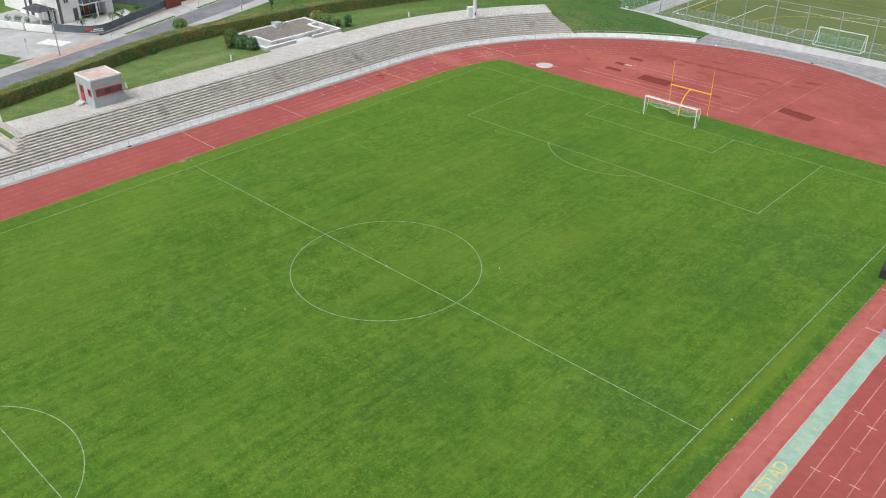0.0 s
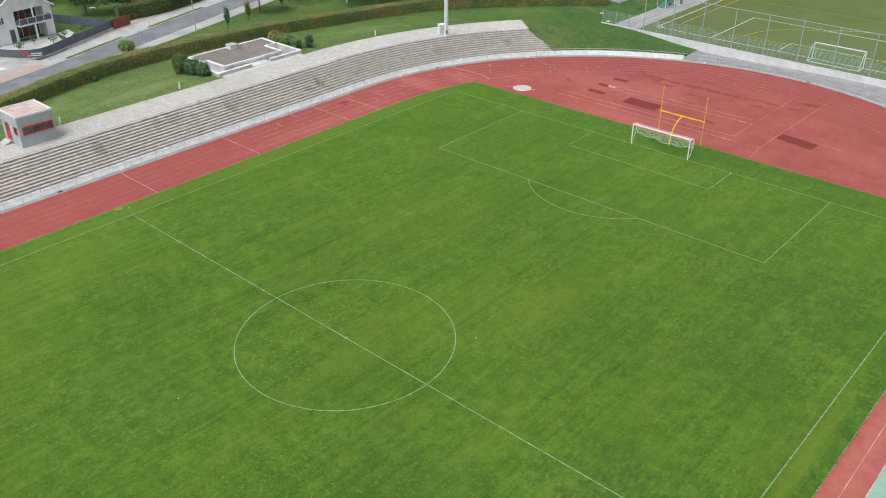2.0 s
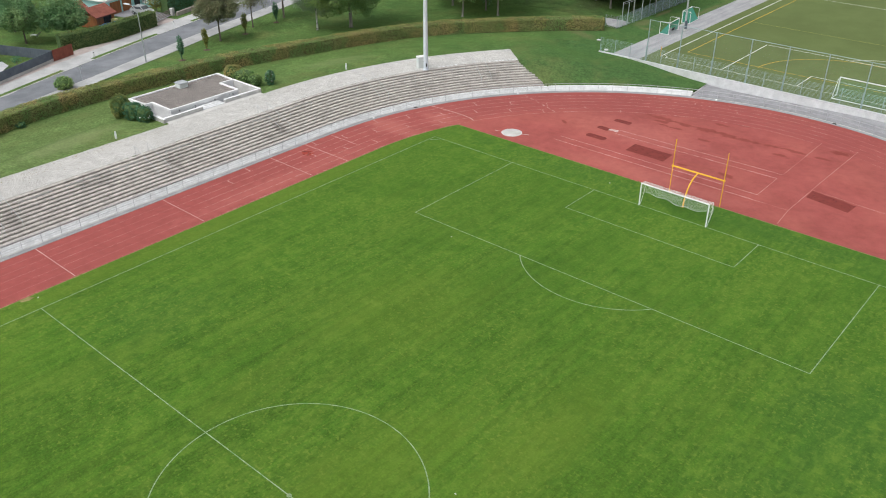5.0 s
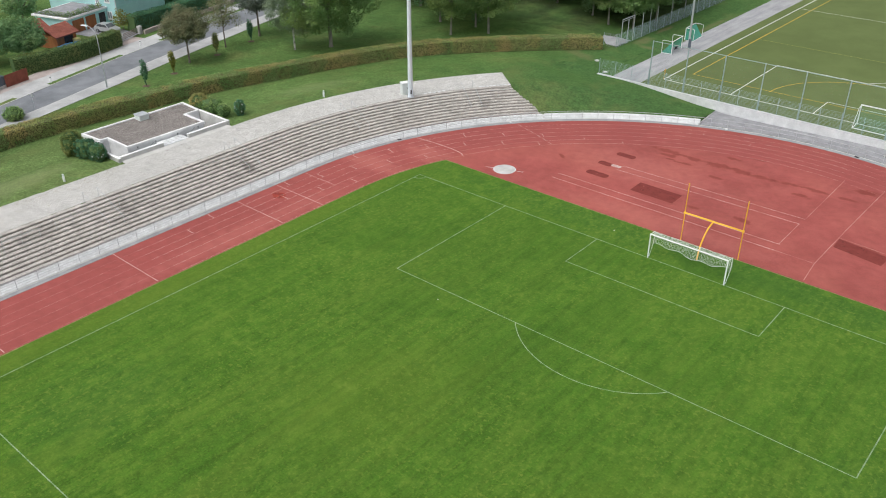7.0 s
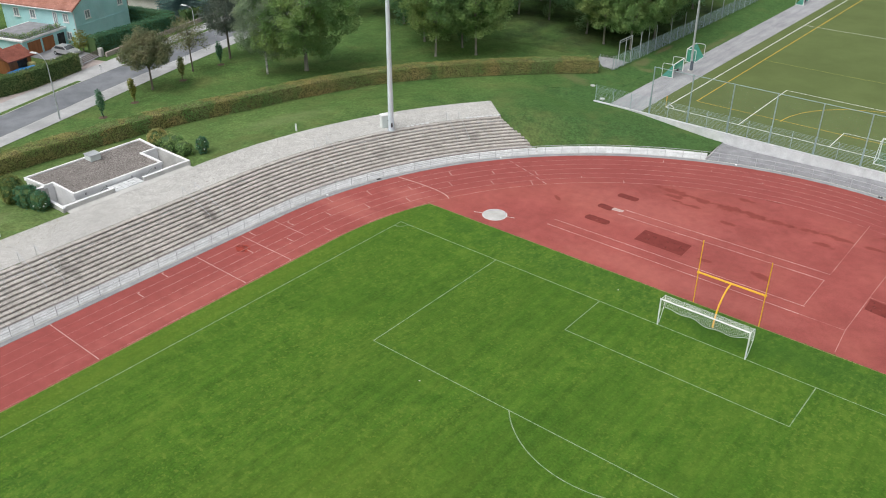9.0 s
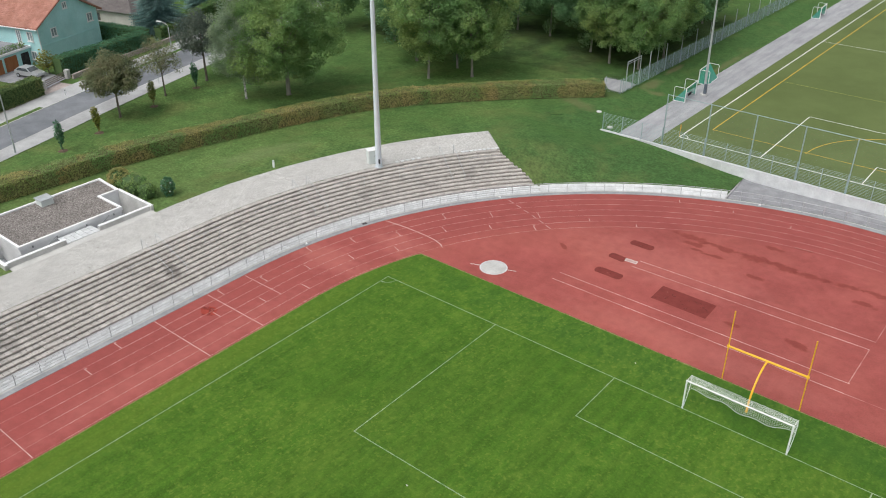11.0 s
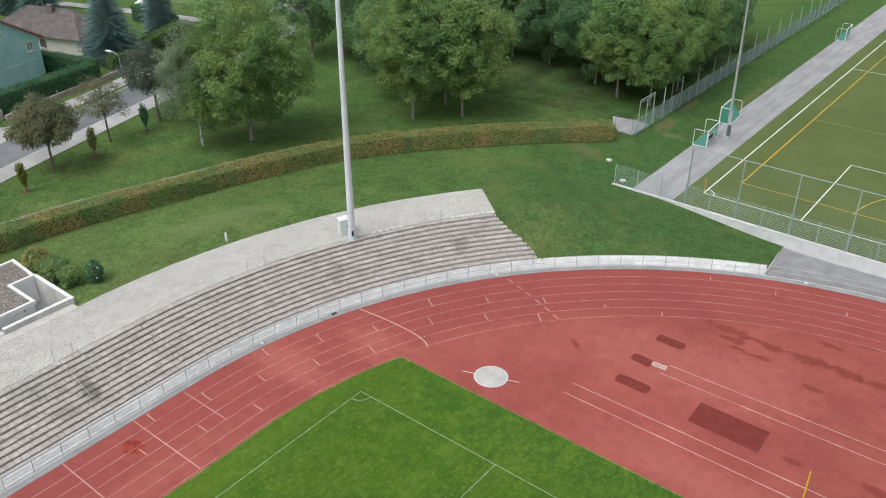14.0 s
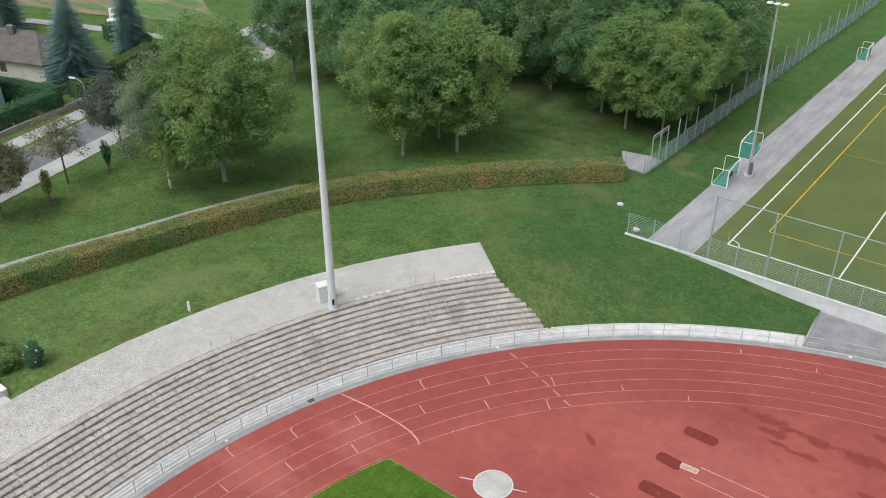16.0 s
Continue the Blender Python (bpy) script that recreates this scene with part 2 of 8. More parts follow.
def lawn_look(n, l, co, col, vary, tex, ramp):
    # the lawn is paler and yellower towards the south
    sep, mr = n.new("ShaderNodeSeparateXYZ"), n.new("ShaderNodeMapRange")
    l.new(co, sep.inputs[0]), l.new(sep.outputs["Y"], mr.inputs["Value"])
    mr.inputs["From Min"].default_value, mr.inputs["From Max"].default_value = 22.0, -30.0
    mr.inputs["To Max"].default_value = 0.72
    mx = n.new("ShaderNodeMapRange")
    l.new(sep.outputs["X"], mx.inputs["Value"])
    mx.inputs["From Min"].default_value, mx.inputs["From Max"].default_value = -74.0, -68.0
    both = n.new("ShaderNodeMath")
    both.operation = "MULTIPLY"
    l.new(mr.outputs[0], both.inputs[0]), l.new(mx.outputs[0], both.inputs[1])
    col = mixin(n, l, col, both.outputs[0], (0.125, 0.178, 0.062))
    # lusher green northward; the quarter share in the west paints in tree shade
    lush = n.new("ShaderNodeMapRange")
    l.new(sep.outputs["Y"], lush.inputs["Value"])
    lush.inputs["From Min"].default_value, lush.inputs["From Max"].default_value, lush.inputs["To Max"].default_value = 20.0, 34.0, 0.75
    east = n.new("ShaderNodeMapRange")
    l.new(sep.outputs["X"], east.inputs["Value"])
    east.inputs["From Min"].default_value, east.inputs["From Max"].default_value, east.inputs["To Min"].default_value = -46.0, -39.0, 0.25
    lush_and_shade = n.new("ShaderNodeMath")
    lush_and_shade.operation = "MULTIPLY"
    l.new(lush.outputs[0], lush_and_shade.inputs[0]), l.new(east.outputs[0], lush_and_shade.inputs[1])
    # and olive, thinner turf towards the ramp
    mz = n.new("ShaderNodeMapRange")
    l.new(sep.outputs["X"], mz.inputs["Value"])
    mz.inputs["From Min"].default_value, mz.inputs["From Max"].default_value = -33.0, -19.0
    mz.inputs["To Max"].default_value = 0.3
    col = mixin(n, l, col, mz.outputs[0], (0.088, 0.128, 0.036))
    col = vary(col, tex(4.0, 4.0, co), 0.22, 0.36, 0.64)
    col = vary(col, tex(0.35, 5.0, co), 0.14, 0.36, 0.64)
    f = ramp(tex(0.13, 5.0, co), [(0.52, (0, 0, 0)), (0.7, (0.65, 0.65, 0.65))])
    col = mixin(n, l, col, f, (0.15, 0.165, 0.06))
    f = ramp(tex(0.6, 5.0, co), [(0.55, (0, 0, 0)), (0.7, (0.45, 0.45, 0.45))])
    col = mixin(n, l, col, f, (0.045, 0.125, 0.034))
    col = mixin(n, l, col, lush_and_shade.outputs[0], (0.046, 0.108, 0.034))
    col = vary(col, tex(0.9, 6.0, co), 0.13, 0.36, 0.64)
    col = vary(col, tex(3.2, 5.0, co), 0.18, 0.38, 0.62)
    f = ramp(tex(0.21, 5.0, co), [(0.54, (0, 0, 0)), (0.7, (0.42, 0.42, 0.42))])
    col = mixin(n, l, col, f, (0.13, 0.155, 0.055))
    wave = tex(0.8, 5.0, co)
    for x, y, rx, ry, rot, a in ((-34.3, 56.3, 1.3, 0.8, 0, 0.5), (-37.0, 67.0, 0.5, 3.0, 0, 0.6), (-40.1, 45.6, 3.2, 1.2, -20, 0.35), (-36.5, 59.0, 1.0, 2.6, 0, 0.45), (-32.2, 75.0, 0.6, 7.0, 0, 0.4)):
        col = spot(n, l, co, col, wave, ramp, x, y, rx, ry, (0.2, 0.155, 0.09), a, rot)
    for x, y, rx, ry, rot, a in ((-60.0, -34.5, 8.8, 0.3, 100.5, 0.6), (-62.0, 1.0, 0.3, 9.0, 0, 0.2)):
        col = spot(n, l, co, col, wave, ramp, x, y, rx, ry, (0.045, 0.09, 0.03), a, rot, 0.3)
    for x, y, rx, ry, rot, a in ((-58.5, -33.0, 2.2, 7.0, 8, 0.5), (-61.5, -46.0, 2.0, 6.0, -10, 0.4), (-58.0, 8.0, 2.2, 6.0, -15, 0.35)):
        col = spot(n, l, co, col, wave, ramp, x, y, rx, ry, (0.2, 0.23, 0.11), a, rot)
    return col


PITCH = mat("pitch_grass", two((0.043, 0.115, 0.01), (0.072, 0.153, 0.016)), 0.5, 0.95, fine=(6, 0.24), big=(0.05, 0.12), bump=0.4, bump_scale=7, extra=pitch_look, spec=0.15, sheen=0.5)
LAWN = mat("lawn_grass", two((0.058, 0.116, 0.033), (0.094, 0.154, 0.046)), 0.3, 0.95, fine=(5, 0.32), big=(0.04, 0.15), bump=0.5, bump_scale=6, extra=lawn_look, spec=0.15, sheen=0.22)
TARTAN = mat("red_tartan", two((0.283, 0.066, 0.057), (0.342, 0.086, 0.074)), 0.35, 0.8, fine=(9, 0.13), big=(0.06, 0.14), extra=tartan_look, bump=0.12, bump_scale=60)
TARTAN_DARK = mat("worn_dark_tartan", two((0.2, 0.038, 0.031), (0.245, 0.049, 0.04)), 1.2, 0.85, fine=(12, 0.08), ragged=(2.2, 0.3, 0.4, 0.8))
ORANGE_PATCH = mat("fresh_tartan_patch", two((0.36, 0.052, 0.034), (0.41, 0.066, 0.045)), 2.0, 0.8, ragged=(1.6, 0.3, 0.5, 0.8))
DRY_GRASS = mat("dry_edge_grass", two((0.19, 0.17, 0.06), (0.3, 0.26, 0.11)), 2.0, 0.95, fine=(9, 0.25))
TICK = mat("bright_lane_mark", two((0.48, 0.28, 0.25), (0.68, 0.52, 0.48)), 2.0, 0.8)
LINE = mat("white_line_paint", two((0.62, 0.62, 0.6), (0.78, 0.78, 0.76)), 3.0, 0.8, fine=(20, 0.1))
FAINT_LINE = mat("nearly_worn_line_paint", two((0.37, 0.115, 0.1), (0.54, 0.3, 0.27)), 0.35, 0.8, fine=(2.0, 0.2))
TRACK_LINE = mat("faded_line_paint", two((0.46, 0.22, 0.195), (0.68, 0.48, 0.45)), 0.35, 0.8, fine=(2.0, 0.2))
GRASS_LINE = mat("chalk_line_on_grass", two((0.13, 0.235, 0.1), (0.31, 0.39, 0.26)), 2.0, 0.9)
STRIP_GREEN = mat("pale_green_tartan", two((0.23, 0.38, 0.31), (0.32, 0.46, 0.38)), 0.8, 0.85, fine=(8, 0.1))
YELLOW_TEXT = mat("faded_yellow_paint", two((0.5, 0.42, 0.16), (0.62, 0.55, 0.26)), 3.0, 0.85)
CONCRETE = mat("pale_concrete", two((0.42, 0.42, 0.405), (0.56, 0.56, 0.545)), 0.7, 0.85, fine=(7, 0.1), big=(0.15, 0.1), bump=0.1, rand=("island", 0.04))
WHITE_SLAB = mat("white_concrete_slab", two((0.56, 0.58, 0.585), (0.68, 0.7, 0.705)), 1.2, 0.8, fine=(9, 0.08), rand=("island", 0.07))
WHITE_PIECE = mat("white_concrete_piece", two((0.56, 0.58, 0.585), (0.68, 0.7, 0.705)), 1.2, 0.8, fine=(9, 0.08), rand=("object", 0.07))
WALL_CAST = mat("cast_wall_concrete", two((0.56, 0.58, 0.59), (0.68, 0.7, 0.71)), 0.9, 0.85, fine=(7, 0.07), big=(0.2, 0.08))
KERB = mat("grey_kerb_concrete", two((0.26, 0.275, 0.285), (0.37, 0.385, 0.395)), 0.6, 0.85, fine=(6, 0.12))


def seat_look(n, l, co, col, vary, tex, ramp):
    f = ramp(tex(0.3, 5.0, co), [(0.55, (0, 0, 0)), (0.72, (0.3, 0.3, 0.3))])
    col = mixin(n, l, col, f, (0.2, 0.185, 0.165))
    wave = tex(1.2, 5.0, co)
    for x, y, rx, ry, a in ((-45.9, -12.9, 1.1, 0.8, 0.75), (-45.2, -15.0, 0.7, 1.2, 0.4), (-46.2, -27.5, 1.3, 1.0, 0.45), (-46.4, -45.5, 1.2, 0.9, 0.45), (-47.5, -36.0, 1.2, 3.0, 0.3), (-43.0, 9.0, 1.0, 1.2, 0.4), (-38.0, 19.5, 1.0, 1.2, 0.4)):
        col = spot(n, l, co, col, wave, ramp, x, y, rx, ry, (0.12, 0.11, 0.098), a * 0.85, 0.0, 1.3, 0.5)
    f = ramp(tex(3.0, 3.0, co), [(0.62, (0, 0, 0)), (0.68, (0.6, 0.6, 0.6))])
    return mixin(n, l, col, f, (0.13, 0.12, 0.105))


SEAT = mat("weathered_step_concrete", two((0.385, 0.362, 0.336), (0.5, 0.474, 0.444)), 1.1, 0.9, fine=(8, 0.14), rand=("island", 0.06), extra=seat_look)
SEAT_PIECE = mat("weathered_step_concrete_piece", two((0.385, 0.362, 0.336), (0.5, 0.474, 0.444)), 1.1, 0.9, fine=(8, 0.14), rand=("object", 0.06), extra=seat_look)
# darker than the treads: the risers' shade is put into the concrete colour
RISER = mat("riser_concrete_painted_shade", two((0.3, 0.282, 0.258), (0.44, 0.418, 0.385)), 1.0, 0.95, fine=(5, 0.3))
COBBLE = mat("light_cobble_paving", two((0.49, 0.488, 0.468), (0.58, 0.576, 0.555)), 0.8, 0.92, fine=(9, 0.14), big=(0.1, 0.08), rand=("island", 0.13), bump=0.3, bump_scale=8)
JOINT_SAND = mat("dark_joint_sand", two((0.33, 0.32, 0.295), (0.42, 0.41, 0.38)), 1.0, 0.95, fine=(7, 0.2))
ASPHALT = mat("street_asphalt", two((0.155, 0.168, 0.185), (0.205, 0.218, 0.236)), 0.4, 0.9, fine=(12, 0.12), big=(0.1, 0.12))
ASPHALT_LIGHT = mat("pale_asphalt_path", two((0.29, 0.295, 0.31), (0.39, 0.395, 0.41)), 0.7, 0.9, fine=(10, 0.1), stretch=(1.6, 0.25, 1), big=(0.2, 0.08))
RAMP_ASPHALT = mat("grey_ramp_asphalt", two((0.23, 0.235, 0.25), (0.31, 0.315, 0.33)), 0.8, 0.9, fine=(10, 0.12))
SIDEWALK = mat("sidewalk_paving", two((0.35, 0.358, 0.36), (0.45, 0.458, 0.46)), 0.4, 0.9, fine=(6, 0.1), big=(0.15, 0.14))
ROAD_RED = mat("pinkish_block_paving", two((0.4, 0.3, 0.27), (0.48, 0.37, 0.335)), 0.8, 0.9, fine=(6, 0.1))
ROAD_PINK = mat("pink_block_paving", two((0.36, 0.31, 0.29), (0.44, 0.385, 0.36)), 0.8, 0.9, fine=(6, 0.1))
TURF = mat("olive_artificial_turf", two((0.106, 0.142, 0.048), (0.126, 0.165, 0.058)), 0.2, 0.95, fine=(10, 0.07), big=(0.03, 0.08), spec=0.15)
TURF_YELLOW = mat("yellow_turf_line", two((0.55, 0.36, 0.04), (0.65, 0.44, 0.06)), 1.0, 0.9)
TURF_PALE = mat("pale_yellow_turf_line", two((0.3, 0.33, 0.07), (0.36, 0.38, 0.1)), 1.0, 0.9)
STEEL = mat("galvanised_steel", two((0.42, 0.45, 0.47), (0.55, 0.58, 0.6)), 2.0, 0.5, metal=0.4, space="object")
RAIL_GREY = mat("grey_painted_rail", two((0.4, 0.42, 0.43), (0.52, 0.54, 0.55)), 2.0, 0.55, metal=0.2, space="object")
FENCE_GREEN = mat("grey_green_fence_steel", two((0.27, 0.37, 0.37), (0.35, 0.45, 0.45)), 2.0, 0.55, metal=0.2, space="object")
NET_GREEN = mat("green_goal_net", two((0.05, 0.34, 0.25), (0.08, 0.42, 0.32)), 6.0, 0.9, space="object", alpha=0.62)
NET_WHITE = mat("white_goal_net", two((0.62, 0.66, 0.64), (0.75, 0.78, 0.76)), 6.0, 0.9, space="object")
NET_FINE = mat("fine_ball_stop_net", two((0.2, 0.3, 0.27), (0.28, 0.36, 0.33)), 6.0, 0.9, space="object", alpha=0.06)
FRAME_WHITE = mat("white_powder_coat", two((0.74, 0.76, 0.77), (0.82, 0.84, 0.84)), 1.5, 0.4, space="object", spec=0.5)
FRAME_YELLOW = mat("yellow_powder_coat", two((0.78, 0.42, 0.02), (0.86, 0.5, 0.03)), 1.5, 0.45, space="object", spec=0.5)
MAST = mat("pale_mast_steel", two((0.6, 0.67, 0.73), (0.7, 0.77, 0.83)), 0.5, 0.5, metal=0.1, space="object")
CABINET = mat("pale_cabinet_plastic", two((0.6, 0.66, 0.64), (0.68, 0.73, 0.71)), 1.0, 0.5, space="object")
# near-black finish; on the walls it also paints the shade inside openings
DARK = mat("dark_finish_and_opening_shade", two((0.02, 0.022, 0.024), (0.05, 0.05, 0.052)), 2.0, 0.7, space="object")
PLASTER_WHITE = mat("white_plaster", two((0.78, 0.79, 0.8), (0.87, 0.88, 0.885)), 0.8, 0.9, fine=(5, 0.05), big=(0.2, 0.07))
PLASTER_TEAL = mat("turquoise_plaster", two((0.39, 0.68, 0.69), (0.46, 0.74, 0.75)), 0.6, 0.9, fine=(5, 0.05), big=(0.2, 0.08))
PLASTER_CREAM = mat("cream_plaster", two((0.6, 0.58, 0.53), (0.7, 0.68, 0.63)), 0.6, 0.9, fine=(5, 0.06))
HUT_GREY = mat("grey_hut_panel", two((0.36, 0.4, 0.43), (0.43, 0.47, 0.5)), 0.7, 0.7, fine=(4, 0.05), space="object")
HUT_RED = mat("red_frame_paint", two((0.5, 0.04, 0.04), (0.58, 0.06, 0.055)), 2.0, 0.5, space="object")
HUT_ROOF = mat("pinkish_roof_membrane", two((0.46, 0.34, 0.31), (0.62, 0.5, 0.47)), 1.2, 0.9, fine=(5, 0.1), space="object")
GLASS = mat("dark_window_glass", two((0.05, 0.06, 0.068), (0.12, 0.14, 0.15)), 0.8, 0.08, space="object", spec=0.7)
# the sky's reflection is put into the base colour of these panes
GLASS_SKY = mat("window_glass_painted_sky", two((0.2, 0.25, 0.27), (0.34, 0.4, 0.42)), 0.5, 0.08, space="object", spec=0.7)
ROOF_RED = mat("red_clay_roof", two((0.34, 0.155, 0.115), (0.45, 0.225, 0.175)), 0.7, 0.85, fine=(6, 0.15), rand=("island", 0.1))
ROOF_SHED = mat("dark_red_roof_tiles", two((0.25, 0.085, 0.062), (0.32, 0.115, 0.085)), 0.7, 0.85, fine=(6, 0.15), rand=("island", 0.1))
ROOF_BROWN = mat("brown_grey_roof", two((0.135, 0.122, 0.12), (0.2, 0.18, 0.174)), 0.7, 0.85, fine=(6, 0.15), rand=("island", 0.12))
ROOF_DARK = mat("dark_grey_roof", two((0.05, 0.055, 0.06), (0.09, 0.095, 0.1)), 0.7, 0.7, fine=(6, 0.1))
ROOF_GRAVEL = mat("grey_brown_roof_gravel", [(0.36, (0.08, 0.07, 0.064)), (0.5, (0.19, 0.172, 0.16)), (0.68, (0.4, 0.375, 0.35))], 8.5, 0.95, fine=(14, 0.3), big=(0.5, 0.15), bump=0.6, bump_scale=20)
WOOD_DOOR = mat("orange_brown_wood", two((0.26, 0.1, 0.04), (0.36, 0.15, 0.06)), 2.0, 0.6, stretch=(1, 1, 0.2), space="object")
ANTHRACITE = mat("anthracite_fence_panel", two((0.095, 0.115, 0.145), (0.13, 0.155, 0.185)), 1.5, 0.55)
FENCE_RUST = mat("red_brown_fence_board", two((0.2, 0.06, 0.04), (0.27, 0.085, 0.055)), 1.5, 0.75)
SILVER_PAINT = mat("silver_car_paint", two((0.5, 0.52, 0.54), (0.56, 0.58, 0.6)), 1.0, 0.3, metal=0.5, space="object", spec=0.6)
TYRE = mat("black_tyre_rubber", two((0.02, 0.02, 0.02), (0.035, 0.035, 0.035)), 3.0, 0.9, space="object")
POOL_BLUE = mat("bright_blue_pool_cover", two((0.03, 0.25, 0.6), (0.05, 0.32, 0.7)), 1.5, 0.4)
EARTH = mat("dark_bed_earth", two((0.09, 0.06, 0.045), (0.15, 0.1, 0.075)), 2.0, 0.95, fine=(9, 0.2))
FIELD_SOIL = mat("crop_field", [(0.4, (0.24, 0.2, 0.15)), (0.5, (0.2, 0.2, 0.11)), (0.58, (0.1, 0.19, 0.06))], 0.5, 0.95, stretch=(0.12, 0.7, 1), fine=(3, 0.25), big=(0.12, 0.1))
ORANGE = mat("orange_plastic", two((0.7, 0.25, 0.03), (0.8, 0.32, 0.05)), 2.0, 0.6, space="object")
SIGN_RED = mat("red_sign_panel", two((0.5, 0.05, 0.06), (0.6, 0.08, 0.08)), 2.0, 0.6, space="object")


def plant_by_plant(n, l, co, col, vary, tex, ramp):
    # each bush of the row has turned in its own way: green, straw or rust
    cell = n.new("ShaderNodeTexVoronoi")
    cell.inputs["Scale"].default_value, cell.inputs["Randomness"].default_value = 0.38, 1.0
    warp, ad = n.new("ShaderNodeTexNoise"), n.new("ShaderNodeVectorMath")
    warp.inputs["Scale"].default_value = 0.8
    ad.operation = "MULTIPLY_ADD"
    ad.inputs[1].default_value = (1.6, 1.6, 1.6)
    l.new(co, warp.inputs["Vector"]), l.new(warp.outputs["Color"], ad.inputs[0]), l.new(co, ad.inputs[2]), l.new(ad.outputs[0], cell.inputs["Vector"])
    sep = n.new("ShaderNodeSeparateColor")
    l.new(cell.outputs["Color"], sep.inputs[0])
    hue = ramp(sep.outputs[0], [(0.25, (0.68, 0.95, 0.8)), (0.5, (1.0, 1.0, 0.9)), (0.7, (1.12, 0.97, 0.9)), (0.95, (0.82, 0.96, 0.85))])
    x = n.new("ShaderNodeMix")
    x.data_type, x.blend_type = "RGBA", "MULTIPLY"
    x.inputs[0].default_value = 1.0
    l.new(col, x.inputs[6]), l.new(hue, x.inputs[7])
    return x.outputs[2]


def leaf(name, a, b, c, scale=0.35, amount=0.35, mixed=False):
    return mat(name, [(0.36, a), (0.5, b), (0.66, c)], scale, 0.6, rand=("island", amount), spec=0.35, detail=3.0, through_light=0.5, extra=plant_by_plant if mixed else None)


LEAF_LIME = leaf("lime_tree_leaves", (0.185, 0.335, 0.13), (0.245, 0.39, 0.142), (0.32, 0.42, 0.148), 0.2, 0.14)
LEAF_GREEN = leaf("green_tree_leaves", (0.135, 0.28, 0.135), (0.18, 0.33, 0.148), (0.24, 0.365, 0.155), 0.2, 0.14)
LEAF_BIRCH = leaf("birch_leaves", (0.22, 0.3, 0.2), (0.27, 0.35, 0.225), (0.31, 0.37, 0.235), 0.4, 0.15)
LEAF_OLIVE = leaf("olive_brown_leaves", (0.17, 0.215, 0.12), (0.23, 0.25, 0.135), (0.28, 0.26, 0.15), 0.5, 0.2)
LEAF_DARK = leaf("dark_purple_green_leaves", (0.11, 0.15, 0.125), (0.145, 0.185, 0.145), (0.185, 0.21, 0.17), 0.4, 0.2)
LEAF_SPRUCE = leaf("blue_green_needles", (0.15, 0.27, 0.265), (0.2, 0.325, 0.31), (0.26, 0.38, 0.35), 0.4, 0.22)
LEAF_YELLOW = leaf("yellow_green_leaves", (0.17, 0.2, 0.04), (0.25, 0.25, 0.05), (0.29, 0.29, 0.07), 0.9)
LEAF_HEDGE = leaf("autumn_hedge_leaves", (0.27, 0.35, 0.13), (0.37, 0.39, 0.165), (0.46, 0.41, 0.2), 0.5, 0.2, True)
LEAF_YEW = leaf("yellowish_yew_leaves", (0.17, 0.24, 0.075), (0.23, 0.275, 0.085), (0.29, 0.3, 0.1), 0.7, 0.25)
LEAF_THUJA = leaf("dark_thuja_leaves", (0.065, 0.19, 0.11), (0.088, 0.225, 0.122), (0.12, 0.26, 0.135), 0.4, 0.26)
LEAF_OLIVE_BOX = leaf("olive_hedge_leaves", (0.13, 0.21, 0.075), (0.18, 0.25, 0.088), (0.26, 0.28, 0.105), 0.5, 0.25)
LEAF_BOX = leaf("clipped_shrub_leaves", (0.09, 0.2, 0.065), (0.13, 0.24, 0.078), (0.2, 0.26, 0.09), 0.7, 0.28)
# soil and litter, with the shade under the grove put into the colour
GROVE_SOIL_SHADE = mat("litter_with_painted_shade", two((0.055, 0.055, 0.032), (0.042, 0.075, 0.028)), 0.6, 0.95, fine=(5, 0.25), ragged=(0.2, 0.35, 0.7, 0.6))
BARK = mat("grey_brown_bark", two((0.12, 0.1, 0.08), (0.22, 0.19, 0.16)), 3.0, 0.95, stretch=(1, 1, 0.25), space="object")
BARK_PALE = mat("pale_trunk_bark", two((0.2, 0.19, 0.16), (0.34, 0.32, 0.28)), 3.0, 0.95, stretch=(1, 1, 0.25), space="object")
BARK_BIRCH = mat("birch_bark", [(0.42, (0.08, 0.075, 0.07)), (0.5, (0.62, 0.61, 0.58)), (0.7, (0.72, 0.71, 0.69))], 4.0, 0.9, stretch=(0.4, 0.4, 1.5), space="object")
# solid cores, darker than the leaves, that fill the gaps between them
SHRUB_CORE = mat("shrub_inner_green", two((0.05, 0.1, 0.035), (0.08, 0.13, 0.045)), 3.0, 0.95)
HEDGE_CORE = mat("hedge_core_tone", two((0.12, 0.125, 0.055), (0.18, 0.17, 0.08)), 2.0, 0.95)


